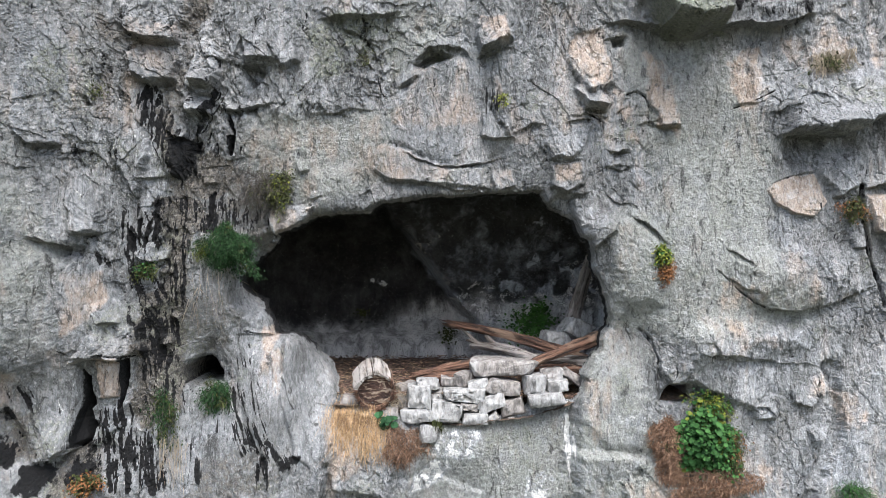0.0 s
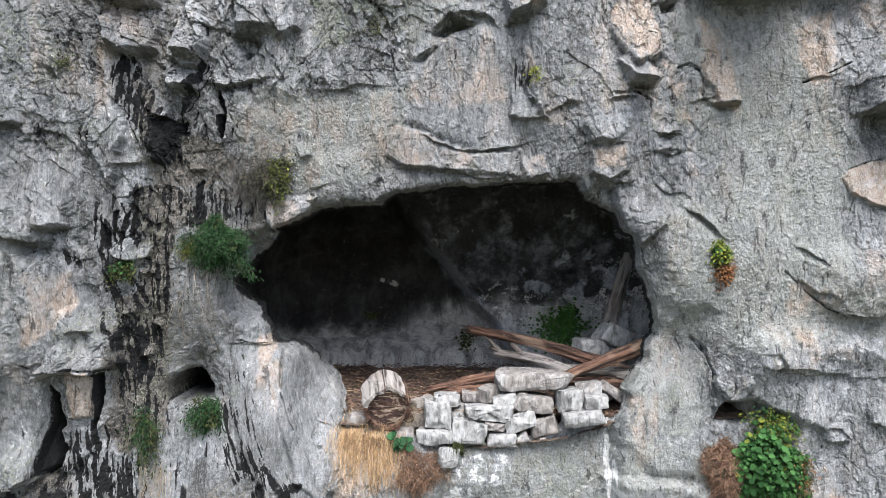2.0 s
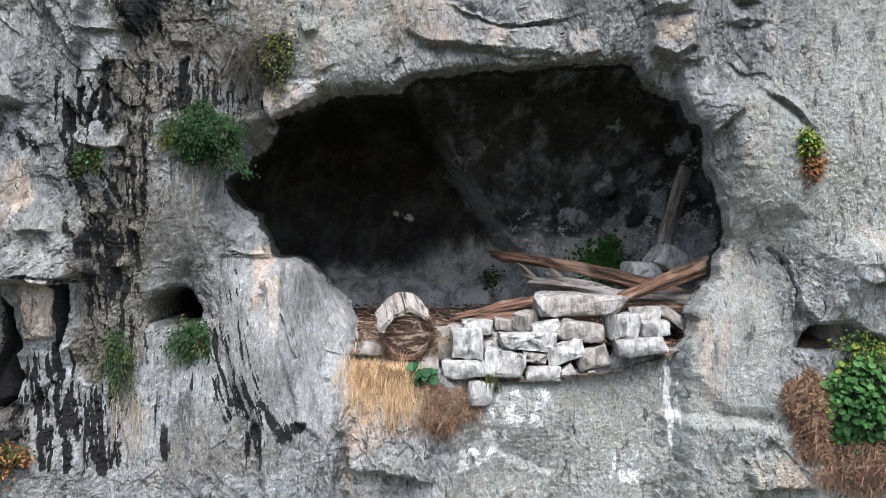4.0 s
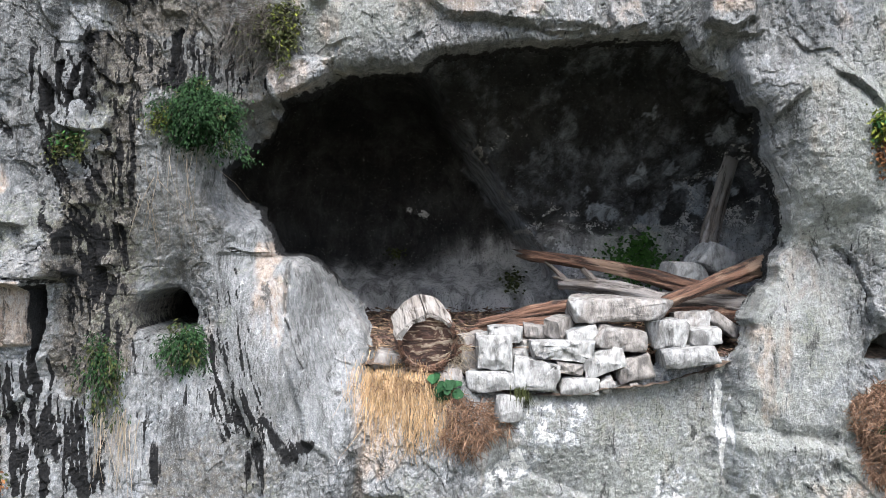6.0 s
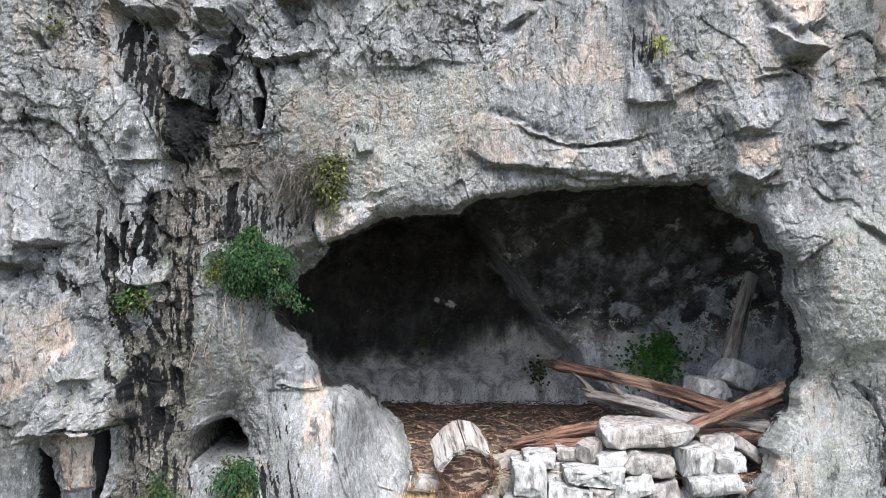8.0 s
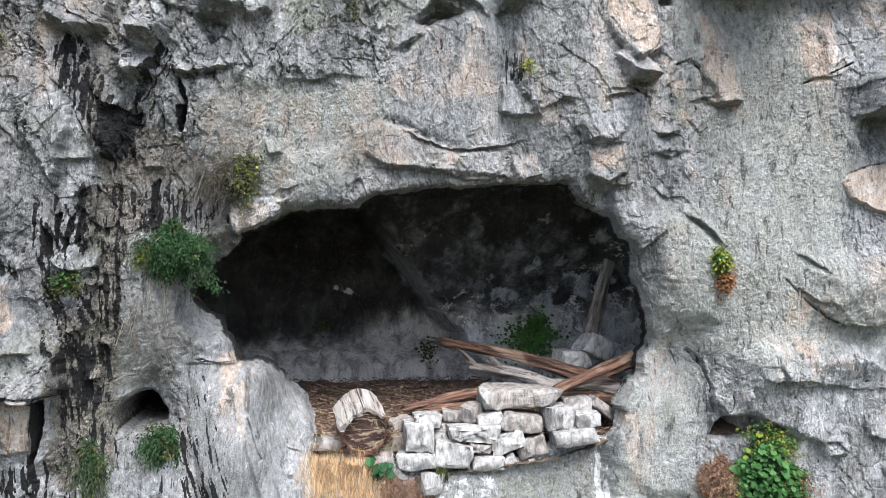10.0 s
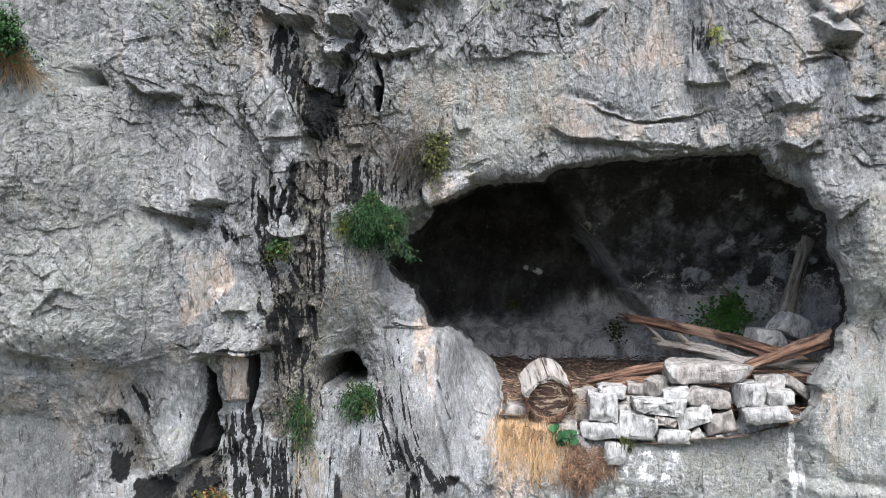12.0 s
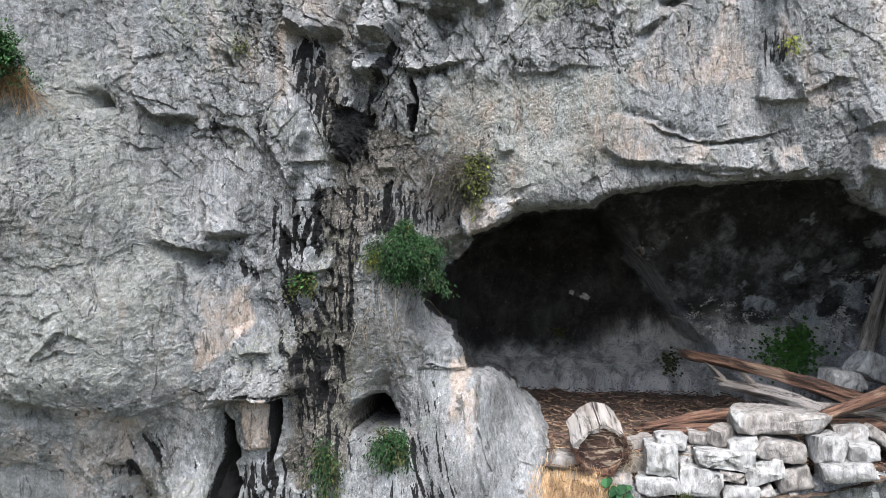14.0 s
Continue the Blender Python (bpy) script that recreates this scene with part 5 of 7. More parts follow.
ledge([(1.8, 2.11), (1.96, 2.01), (2.08, 2.02), (2.17, 1.95)], 0.07, 0.06, 0.01)
ledge([(2.07, 1.87), (2.22, 1.82), (2.32, 1.71), (2.46, 1.53)], 0.10, 0.10, 0.012)
ledge([(3.08, 1.49), (3.21, 1.44), (3.37, 1.33)], 0.05, 0.06, 0.01)
crack([(3.0, 1.26), (3.18, 1.09), (3.39, 0.92), (3.61, 0.82)], 0.03, 0.014, 0.5)
crack([(2.22, 0.6), (2.34, 0.46), (2.41, 0.27), (2.43, 0.02)], 0.05, 0.020, 0.3)
ledge([(2.75, 0.4), (2.88, 0.32), (3.09, 0.34), (3.37, 0.28), (3.67, 0.27)], 0.07, 0.09, 0.012)
ledge([(3.37, -0.28), (3.58, -0.25), (3.68, -0.35), (3.79, -0.32)], 0.06, 0.07, 0.012)
# --- brows and hollows of the near side ---
ledge([(-4.1, 1.62), (-4.01, 1.55), (-3.83, 1.53)], 0.13, 0.10, 0.012)
hole([(-3.91, 1.51), (-3.82, 1.5), (-3.84, 1.39), (-3.89, 1.41)], 0.14, 0.05)
hole([(-4.44, 2.55), (-4.42, 2.66), (-4.34, 2.69), (-4.28, 2.63), (-4.27, 2.55)], 0.11, 0.10)
ledge([(-4.31, 2.75), (-4.25, 2.81), (-4.21, 2.86)], 0.07, 0.07, 0.012)
ledge([(-4.11, 2.6), (-4.03, 2.52), (-3.92, 2.51), (-3.79, 2.55)], 0.07, 0.05, 0.01)
ledge([(-4.23, 2.35), (-4.13, 2.29), (-4.05, 2.29)], 0.05, 0.05, 0.01)
ledge([(-3.74, 1.65), (-3.53, 1.66)], 0.10, 0.06, 0.01)
ledge([(-3.17, 2.22), (-2.96, 2.25)], 0.06, 0.05, 0.01)
hole([(-4.93, 0.41), (-4.85, 0.46), (-4.8, 0.38), (-4.86, 0.3), (-4.93, 0.33)], 0.12, 0.05)
ledge([(-4.71, 1.15), (-4.63, 1.08), (-4.53, 1.14)], 0.06, 0.08, 0.012)
ledge([(-4.67, 0.77), (-4.55, 0.83), (-4.45, 0.77)], 0.05, 0.07, 0.012)
ledge([(-4.73, 0.29), (-4.56, 0.32), (-4.45, 0.25)], 0.05, 0.07, 0.012)
ledge([(-3.68, 2.88), (-3.57, 2.94)], 0.06, 0.07, 0.012)
hole([(-3.66, 3.04), (-3.6, 3.07), (-3.55, 2.95), (-3.63, 2.93)], 0.10, 0.04)
crack([(-3.94, 0.47), (-3.83, 0.39), (-3.66, 0.4), (-3.5, 0.4), (-3.24, 0.35)], 0.03, 0.012, 0.6)
# --- earth and wet stains down the gully ---
paint("soil", [(-3.0, 2.96), (-2.9, 2.97), (-2.8, 2.64), (-2.54, 2.65), (-2.59, 2.52), (-2.74, 2.28), (-2.81, 2.2), (-2.91, 2.36), (-2.96, 2.56)], 1.1, 0.03, 0.35, 12)
streaks("black", [(-3.0, 2.96), (-2.9, 2.97), (-2.8, 2.64), (-2.54, 2.65), (-2.59, 2.52), (-2.74, 2.28), (-2.81, 2.2), (-2.91, 2.36), (-2.96, 2.56)], 1.1, 0.025, 0.60)
paint("soil", [(-2.73, 2.44), (-2.49, 2.55), (-2.29, 2.48), (-2.28, 2.22), (-2.4, 2.08), (-2.64, 2.08), (-2.73, 2.21)], 1.2, 0.03, 0.2, 12)
paint("soil", [(-3.04, 1.99), (-2.92, 2.07), (-2.74, 2.05), (-2.6, 2.03), (-2.53, 1.71), (-2.65, 1.69), (-2.75, 1.53), (-2.79, 0.92), (-2.99, 0.93), (-3.02, 1.27), (-2.93, 1.48), (-2.96, 1.68)], 1.2, 0.03, 0.25, 12)
streaks("black", [(-3.04, 1.99), (-2.92, 2.07), (-2.74, 2.05), (-2.6, 2.03), (-2.53, 1.71), (-2.65, 1.69), (-2.75, 1.53), (-2.79, 0.92), (-2.99, 0.93), (-3.02, 1.27), (-2.93, 1.48), (-2.96, 1.68)], 1.1, 0.018, 0.46)
paint("soil", [(-3.14, 0.85), (-2.8, 0.86), (-2.93, 0.62), (-2.91, 0.4), (-2.86, 0.17), (-2.91, -0.04), (-2.88, -0.25), (-3.15, -0.38), (-3.33, -0.31), (-3.24, 0.12), (-3.19, 0.43), (-3.22, 0.65)], 1.2, 0.03, 0.3, 12)
streaks("black", [(-3.14, 0.85), (-2.8, 0.86), (-2.93, 0.62), (-2.91, 0.4), (-2.86, 0.17), (-2.91, -0.04), (-2.88, -0.25), (-3.15, -0.38), (-3.33, -0.31), (-3.24, 0.12), (-3.19, 0.43), (-3.22, 0.65)], 1.0, 0.018, 0.40)
streaks("black", [(-2.65, 2.03), (-2.16, 2.06), (-2.07, 1.8), (-2.53, 1.71), (-2.6, 1.84)], 1.0, 0.016, 0.34)
streaks("black", [(-3.45, -0.3), (-3.1, -0.38), (-3.12, -0.85), (-3.66, -0.81), (-3.72, -0.55), (-3.58, -0.51)], 1.1, 0.022, 0.34)
streaks("black", [(-3.41, 1.17), (-3.15, 1.22), (-3.06, 0.85), (-3.09, 0.64), (-3.21, 0.7), (-3.35, 0.86)], 1.0, 0.022, 0.45, 0.2)
streaks("black", [(-3.62, 1.48), (-3.29, 1.48), (-3.21, 1.27), (-3.38, 1.22), (-3.58, 1.33)], 0.9, 0.022, 0.45, 0.1)
paint("soil", [(-2.8, 0.84), (-2.21, 1.1), (-2.08, 0.93), (-2.29, 0.6), (-2.46, 0.36), (-2.63, 0.34), (-2.81, 0.27), (-2.88, 0.5)], 0.3, 0.06, 0.3, 10)
swell([(-2.94, 2.69), (-2.73, 2.72), (-2.57, 2.66), (-2.62, 2.42), (-2.77, 2.21), (-2.9, 2.28), (-2.96, 2.51)], 0.13, 0.14)
# --- the striped block and the black slots of the gully ---
block([(-3.23, 1.45), (-3.14, 1.55), (-2.99, 1.62), (-2.91, 1.48), (-2.94, 1.38), (-3.08, 1.37), (-3.19, 1.4)], 0.09, (0, 0.15), 0.012, 0.5)
paint("white", [(-3.23, 1.45), (-3.14, 1.55), (-2.99, 1.62), (-2.91, 1.48), (-2.94, 1.38), (-3.08, 1.37), (-3.19, 1.4)], 0.8, 0.02, 0.3)
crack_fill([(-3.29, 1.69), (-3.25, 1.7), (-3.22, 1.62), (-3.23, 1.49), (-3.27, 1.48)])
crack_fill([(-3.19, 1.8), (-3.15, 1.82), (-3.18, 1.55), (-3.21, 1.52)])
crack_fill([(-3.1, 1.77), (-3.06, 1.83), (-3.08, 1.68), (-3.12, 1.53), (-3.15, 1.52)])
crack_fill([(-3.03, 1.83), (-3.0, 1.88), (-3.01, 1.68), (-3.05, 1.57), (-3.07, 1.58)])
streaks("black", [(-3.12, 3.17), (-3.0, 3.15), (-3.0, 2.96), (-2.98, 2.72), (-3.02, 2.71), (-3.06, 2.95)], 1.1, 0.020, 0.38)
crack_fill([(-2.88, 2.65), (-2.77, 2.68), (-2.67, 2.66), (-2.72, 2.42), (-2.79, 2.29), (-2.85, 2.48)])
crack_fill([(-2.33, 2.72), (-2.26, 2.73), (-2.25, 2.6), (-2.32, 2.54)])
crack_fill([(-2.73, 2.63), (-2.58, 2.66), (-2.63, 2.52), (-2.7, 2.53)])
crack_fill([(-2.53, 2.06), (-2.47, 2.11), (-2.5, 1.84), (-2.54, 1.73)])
streaks("black", [(-2.36, -0.17), (-2.25, -0.18), (-2.13, -0.32), (-2.03, -0.48), (-1.92, -0.68), (-2.07, -0.72), (-2.21, -0.65), (-2.29, -0.44)], 1.3, 0.022, 0.66, 0.3, 0.02)
streaks("black", [(-2.4, 0.06), (-2.33, 0.05), (-2.24, -0.18), (-2.33, -0.18)], 1.3, 0.022, 0.66, 0.3, 0.02)
# --- the mouth of the small hole, the slots beside the orange plate; inner shade painted black ---
hole([(-2.9, 0.08), (-2.88, 0.18), (-2.84, 0.24), (-2.76, 0.28), (-2.65, 0.29), (-2.58, 0.2), (-2.5, 0.08), (-2.51, -0.01), (-2.65, -0.05), (-2.79, -0.04), (-2.87, 0.0)], 1.2, 0.02)
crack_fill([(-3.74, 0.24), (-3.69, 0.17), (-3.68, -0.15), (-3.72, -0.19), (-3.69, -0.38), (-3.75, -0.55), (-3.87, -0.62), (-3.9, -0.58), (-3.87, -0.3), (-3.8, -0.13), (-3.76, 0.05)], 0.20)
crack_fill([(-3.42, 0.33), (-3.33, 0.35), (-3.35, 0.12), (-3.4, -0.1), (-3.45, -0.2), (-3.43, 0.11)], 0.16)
hole([(2.45, -0.23), (2.49, -0.09), (2.56, -0.02), (2.75, -0.02), (2.82, 0.01), (2.92, -0.07), (2.92, -0.2), (2.78, -0.24), (2.62, -0.24)], 1.2, 0.04)

# brightness corrections by area, put into the rock's tone
tone_area([(1.50, 0.60), (2.30, 0.65), (3.90, 0.70), (4.90, 0.30), (4.90, -1.90), (1.35, -1.90), (1.45, -0.40)], 0.17)
tone_area([(-0.30, -0.60), (1.45, -0.50), (1.40, -1.90), (-0.50, -1.90)], 0.10)
tone_area([(-0.95, 1.85), (-0.90, 2.45), (-0.55, 3.50), (0.45, 3.55), (0.90, 2.60), (1.15, 2.05)], -0.07)
tone_area([(-2.10, 2.00), (-2.15, 2.85), (-0.80, 2.85), (-0.80, 1.95), (-1.60, 1.85)], -0.07)
tone += 0.12 * np.clip(stain["orange"], 0, 1)
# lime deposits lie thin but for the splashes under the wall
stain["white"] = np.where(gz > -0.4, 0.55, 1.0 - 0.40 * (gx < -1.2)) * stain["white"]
# the rim of the mouth turns inward
mouth_d = inside(MOUTH, gx, gz) + 1.1 * ragged
out -= (0.05 * smooth(-0.08, 0.0, mouth_d) + 0.24 * smooth(-0.03, 0.022, mouth_d)) * (0.12 + 0.88 * smooth(-0.25, 0.0, gz))
# shade on the inturned rim, painted black from the sill up
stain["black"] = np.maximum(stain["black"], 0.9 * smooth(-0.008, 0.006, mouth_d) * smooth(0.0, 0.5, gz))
edge_d = np.minimum(np.minimum(gx + 5.9, 5.68 - gx), np.minimum(gz + 2.1, 4.93 - gz))
out -= 1.2 * (1 - smooth(0, 0.35, edge_d))
depth_of_face = face_of_cliff(gx, gz) - out


def sheet(name, co, keep=None, material_=None, attributes=()):
    """A mesh from a grid of places, (n, m, 3); keep: which cells stay."""
    n, m = co.shape[:2]
    ids = np.arange(n * m).reshape(n, m)
    quads = np.stack([ids[:-1, :-1], ids[1:, :-1], ids[1:, 1:], ids[:-1, 1:]], -1)
    quads = quads[keep] if keep is not None else quads.reshape(-1, 4)
    me = bpy.data.meshes.new(name)
    me.vertices.add(n * m)
    me.vertices.foreach_set("co", co.reshape(-1).astype(np.float32))
    me.loops.add(quads.size)
    me.loops.foreach_set("vertex_index", quads.reshape(-1).astype(np.int32))
    me.polygons.add(len(quads))
    me.polygons.foreach_set("loop_start", np.arange(0, quads.size, 4, dtype=np.int32))
    for key, planes in attributes:
        at = me.color_attributes.new(key, "FLOAT_COLOR", "POINT")
        rgba = np.stack([*planes, np.ones_like(planes[0])], -1).astype(np.float32)
        at.data.foreach_set("color", rgba.reshape(-1))
    me.update(calc_edges=True)
    me.polygons.foreach_set("use_smooth", np.ones(len(me.polygons), dtype=bool))
    if material_:
        me.materials.append(material_)
    return new(name, me)


cells = mouth_d[:-1, :-1] < 0.022
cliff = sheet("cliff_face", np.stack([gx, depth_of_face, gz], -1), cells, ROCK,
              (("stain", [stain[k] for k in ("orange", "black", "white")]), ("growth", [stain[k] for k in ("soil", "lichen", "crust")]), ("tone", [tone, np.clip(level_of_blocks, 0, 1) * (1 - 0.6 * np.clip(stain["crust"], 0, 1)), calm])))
cliff.data.polygons.foreach_set("use_smooth", np.zeros(len(cliff.data.polygons), dtype=bool))
tagged(cliff, "grey fractured limestone cliff face with orange and black stains round a cave mouth", "cliff", kind="structure")


def face_at(x, z):
    """How far ahead the finished cliff face stands at a place."""
    i, j = int(round((x + 5.9) / STEP)), int(round((z + 2.1) / STEP))
    return float(depth_of_face[i, j])


# the cliff beyond, coarse, and the ground far below, unseen and added for its bounced light
bx, bz = np.meshgrid(np.arange(-45, 45.1, 0.6), np.arange(-12.6, 26.1, 0.6), indexing="ij")
by = face_of_cliff(np.clip(bx, -9, 9), np.clip(bz, -6, 8)) + 0.5 + 0.5 * fbm(bx * 0.3, bz * 0.25, 201, 4) * smooth(5, 9, np.maximum(np.abs(bx), np.abs(bz - 1.5) * 1.4)) - 0.8 * smooth(6, 14, np.abs(bx) + 0.7 * np.abs(bz - 1.5))
by = np.where((np.abs(bx) < 4.4) & (np.abs(bz - 0.9) < 3), np.maximum(by, 10.45), by)
zero = np.zeros(bx.shape)
gap = ~((np.abs(bx[:-1, :-1] + 0.3) < 3.1) & (bz[:-1, :-1] > -1.3) & (bz[:-1, :-1] < 2.9))
beyond = sheet("cliff_beyond", np.stack([bx, by, bz], -1), gap, ROCK, (("stain", [zero, zero, zero]), ("growth", [zero, zero, zero + 0.4]), ("tone", [zero + 0.7, zero + 0.3, zero])))
tagged(beyond, "grey limestone cliff that goes on beyond the cave", "cliff", kind="structure")
ux, uy = np.meshgrid(np.linspace(-400, 400, 81), np.linspace(-400, 40, 45), indexing="ij")
GROUND = simple_material("bounce_ground", (0.03, 0.036, 0.018), (0.084, 0.084, 0.048), 0.3, 0.95, (1, 1, 1), 0.2, False)
ground = sheet("ground", np.stack([ux, uy, -12 + 0.8 * fbm(ux * 0.05, uy * 0.05, 211, 3)], -1), None, GROUND)
tagged(ground, "unseen scrub-green ground far below, added for bounced light", "ground", kind="structure")


# ---- the cave ----
CAVE_STEP = 0.012
cx, cz = np.meshgrid(np.arange(-3.1, 3.0, CAVE_STEP), np.arange(-0.5, 2.75, CAVE_STEP), indexing="ij")
cw = cx + 0.06 * fbm(cx * 3, cz * 3, 301, 4)
ridge = cw - (0.20 - 0.75 * (cz - 0.74))
right_side = smooth(-0.10, 0.12, ridge)
back = 13.25 - 0.25 * smooth(0.6, 1.6, cz) + right_side * (-0.75 - 0.50 * (cz - 0.9) * smooth(0.3, 0.7, cz))
back -= 0.55 * (1 - smooth(0.02, 0.50, cz + 0.05 * fbm(cx * 4, cz * 4, 305, 3))) * (1 - 0.7 * right_side)
back -= 0.22 * right_side * (1 - smooth(0.75, 0.85, cz + 0.10 * fbm(cx * 2.5, 0 * cz, 306, 3)))
back -= 0.10 * smooth(0.12, 0.0, np.abs(ridge + 0.02))
back += 0.18 * smooth(0.15, -0.1, np.hypot((cx - 1.45) / 0.14, (cz - 0.98) / 0.24) - 1)
k_top = np.clip((cz - 0.9) / 1.75, 0, 1)
k_side = np.clip(np.abs(cx + 0.1) / 2.95, 0, 1)
inner = 9.9 + (back - 9.9) * np.sqrt(np.clip(1 - k_top**2.6, 0, 1)) * np.sqrt(np.clip(1 - k_side**5, 0, 1))
fc, ec = facets(cw, cz + 0.3 * cx, 0.30, 0.35, 311, 0.6, 0.3)
inner -= 0.07 * fbm(cx * 1.7, cz * 1.7, 321, 5) + 0.04 * fc * (0.3 + 0.7 * right_side) + 0.02 * fbm(cx * 9, cz * 9, 331, 4)
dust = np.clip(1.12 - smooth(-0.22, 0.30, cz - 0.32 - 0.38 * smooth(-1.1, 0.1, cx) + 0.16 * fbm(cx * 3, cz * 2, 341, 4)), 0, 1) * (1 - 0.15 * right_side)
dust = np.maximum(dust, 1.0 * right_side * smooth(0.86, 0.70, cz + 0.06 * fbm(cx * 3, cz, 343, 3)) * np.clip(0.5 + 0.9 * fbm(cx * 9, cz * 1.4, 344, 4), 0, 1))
curtain = 1.3 * smooth(0.15, 0.02, np.abs(ridge - 0.02)) * smooth(1.8, 1.0, cz) * np.clip(0.5 + 0.8 * fbm(cx * 14 + 7 * cz, cz * 2, 351, 4), 0, 1)
curtain = np.maximum(curtain, right_side * np.clip(0.02 + 0.6 * fbm(cx * 4, cz * 4, 353, 6, 0.72), 0.03, 0.6))
flecks = smooth(0.30, 0.46, fbm(cx * 16, cz * 16, 361, 4, 0.66)) * (0.10 + 0.90 * right_side) * smooth(2.0, 1.5, cz) * smooth(-0.3, 0.3, fbm(cx * 1.6, cz * 1.6, 371, 3) + 0.1)
flecks = np.maximum(flecks, smooth(0.0, 0.3, fbm(cx * 12, cz * 12, 363, 4)) * smooth(0.12, 0.0, np.hypot(cx + 1.0 - 0.1 * fbm(cx * 9, cz * 9, 365, 2), (cz - 1.0 + 0.35 * (cx + 1)) * 3.0) - 0.08))
seam = np.abs(cz - (0.80 + 0.05 * fbm(cx * 2.5, 0 * cz, 306, 3)))
flecks = np.maximum(flecks, 0.8 * right_side * smooth(0.045, 0.015, seam - 0.01) * np.clip(0.3 + fbm(cx * 8, cz * 8, 381, 3), 0, 1))
# the white-rimmed seam, the pale run down the ridge and the bluish patches on the slab
jx, jz = cx + 0.05 * fbm(cx * 7, cz * 7, 391, 4, 0.6), cz + 0.05 * fbm(cx * 7, cz * 7, 393, 4, 0.6)
seam_d, _ = along([(0.11, 0.77), (0.34, 0.78), (0.68, 0.80), (0.97, 0.69), (1.26, 0.64), (1.49, 0.67), (1.47, 1.00), (1.59, 1.23), (1.92, 1.32), (2.14, 1.41), (2.33, 1.56)], jx, jz)
broken = np.clip(0.45 + 1.1 * fbm(cx * 6, cz * 6, 395, 4), 0, 1)
flecks = np.maximum(flecks, 1.2 * smooth(0.045, 0.010, seam_d) * broken)
inner += 0.05 * smooth(0.03, 0.0, seam_d)
run_d, _ = along([(-0.68, 2.08), (-0.35, 1.48), (-0.11, 1.12), (0.18, 0.75)], jx, cz)
curtain = np.maximum(curtain, 1.0 * smooth(0.13, 0.02, run_d) * np.clip(0.85 + 0.7 * fbm(cx * 16 + 9 * cz, cz * 2, 397, 4), 0, 1) * smooth(2.0, 1.3, cz))
for centre, size in (((1.90, 1.09), 0.24), ((1.52, 0.90), 0.13), ((1.26, 1.29), 0.10), ((1.55, 1.38), 0.10), ((1.96, 1.65), 0.14), ((0.92, 0.98), 0.10), ((1.30, 1.86), 0.08), ((0.77, 1.13), 0.10), ((1.07, 0.89), 0.10)):
    d_ = np.hypot(jx - centre[0], (jz - centre[1]) * 1.2) / size + 1.2 * fbm(cx * 7, cz * 7, 399, 5, 0.7)
    curtain = np.maximum(curtain, 0.95 * smooth(1.0, 0.55, d_))
hollow = np.hypot((jx - (1.70, 0.99)[0]) / 0.115, (jz - (1.70, 0.99)[1] - 0.5 * (jx - (1.70, 0.99)[0])) / 0.20)
curtain *= 0.25 + 0.75 * smooth(0.8, 1.1, hollow)
flecks *= smooth(0.75, 0.95, hollow)
flecks = np.maximum(flecks, 1.1 * smooth(0.30, 0.08, np.abs(hollow - 1.2)) * broken)
dust *= smooth(0.85, 1.05, hollow)
inner += 0.09 * smooth(1.1, 0.7, hollow)
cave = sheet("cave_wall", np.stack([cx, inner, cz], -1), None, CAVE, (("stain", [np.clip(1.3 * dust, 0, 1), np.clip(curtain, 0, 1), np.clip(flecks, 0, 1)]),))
tagged(cave, "near-black cave back wall with a pale dusty foot and drip stains", "cave wall", kind="structure")

# an unseen shell of rock round the cave, added so that no daylight comes in from behind
bm = bmesh.new()
bmesh.ops.create_cube(bm, size=1, matrix=Matrix.Translation((-0.2, 12.6, 0.85)) @ Matrix.Diagonal((6.6, 4.5, 4.3, 1)))
bmesh.ops.delete(bm, geom=[f for f in bm.faces if f.normal.y < -0.9], context="FACES_ONLY")
me = bpy.data.meshes.new("rock_shell")
bm.to_mesh(me)
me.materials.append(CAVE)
tagged(new("rock_shell", me), "unseen dark shell added to keep daylight out behind the cave", "rock", kind="structure")

# the cave floor: earth, dust and litter on a rock ledge
fx, fy = np.meshgrid(np.arange(-3.0, 2.9, 0.025), np.arange(9.80, 13.6, 0.025), indexing="ij")
lip_z = np.interp(fx, [-1.4, -0.9, -0.45, -0.1, 0.4, 0.9, 1.3, 1.7], [-0.27, -0.30, -0.45, -0.50, -0.49, -0.43, -0.34, -0.20])
floor_z = lip_z + (-0.16 - lip_z) * smooth(9.95, 10.5, fy) + 0.04 * smooth(10.6, 12.8, fy) + 0.03 * fbm(fx * 3, fy * 3, 401, 5) + 0.012 * fbm(fx * 14, fy * 14, 411, 4)
SOIL = simple_material("cave_soil", (0.028, 0.018, 0.012), (0.115, 0.078, 0.056), 24.0, 0.95, (1, 1, 1), 0.02, False)
cave_floor = sheet("cave_floor", np.stack([fx, fy, floor_z], -1), None, SOIL)
tagged(cave_floor, "dusty brown earth floor of the cave, strewn with litter", "floor", kind="structure")


# ---- things: helpers ----
def part(name, bm, mat, parent=None, label=""):
    """Links a bmesh as one mesh object, under a thing or a part."""
    me = bpy.data.meshes.new(name)
    bm.to_mesh(me)
    bm.free()
    if mat:
        me.materials.append(mat)
    ob = new(name, me)
    if parent:
        ob.parent = parent
    if label:
        ob["label"] = label
    return ob


def root(name, at, label, category, group=""):
    ob = new(name)
    ob.location = at
    ob.empty_display_size = 0.1
    return tagged(ob, label, category, group)


def smooth_shade(ob):
    for p in ob.data.polygons:
        p.use_smooth = True
    return ob


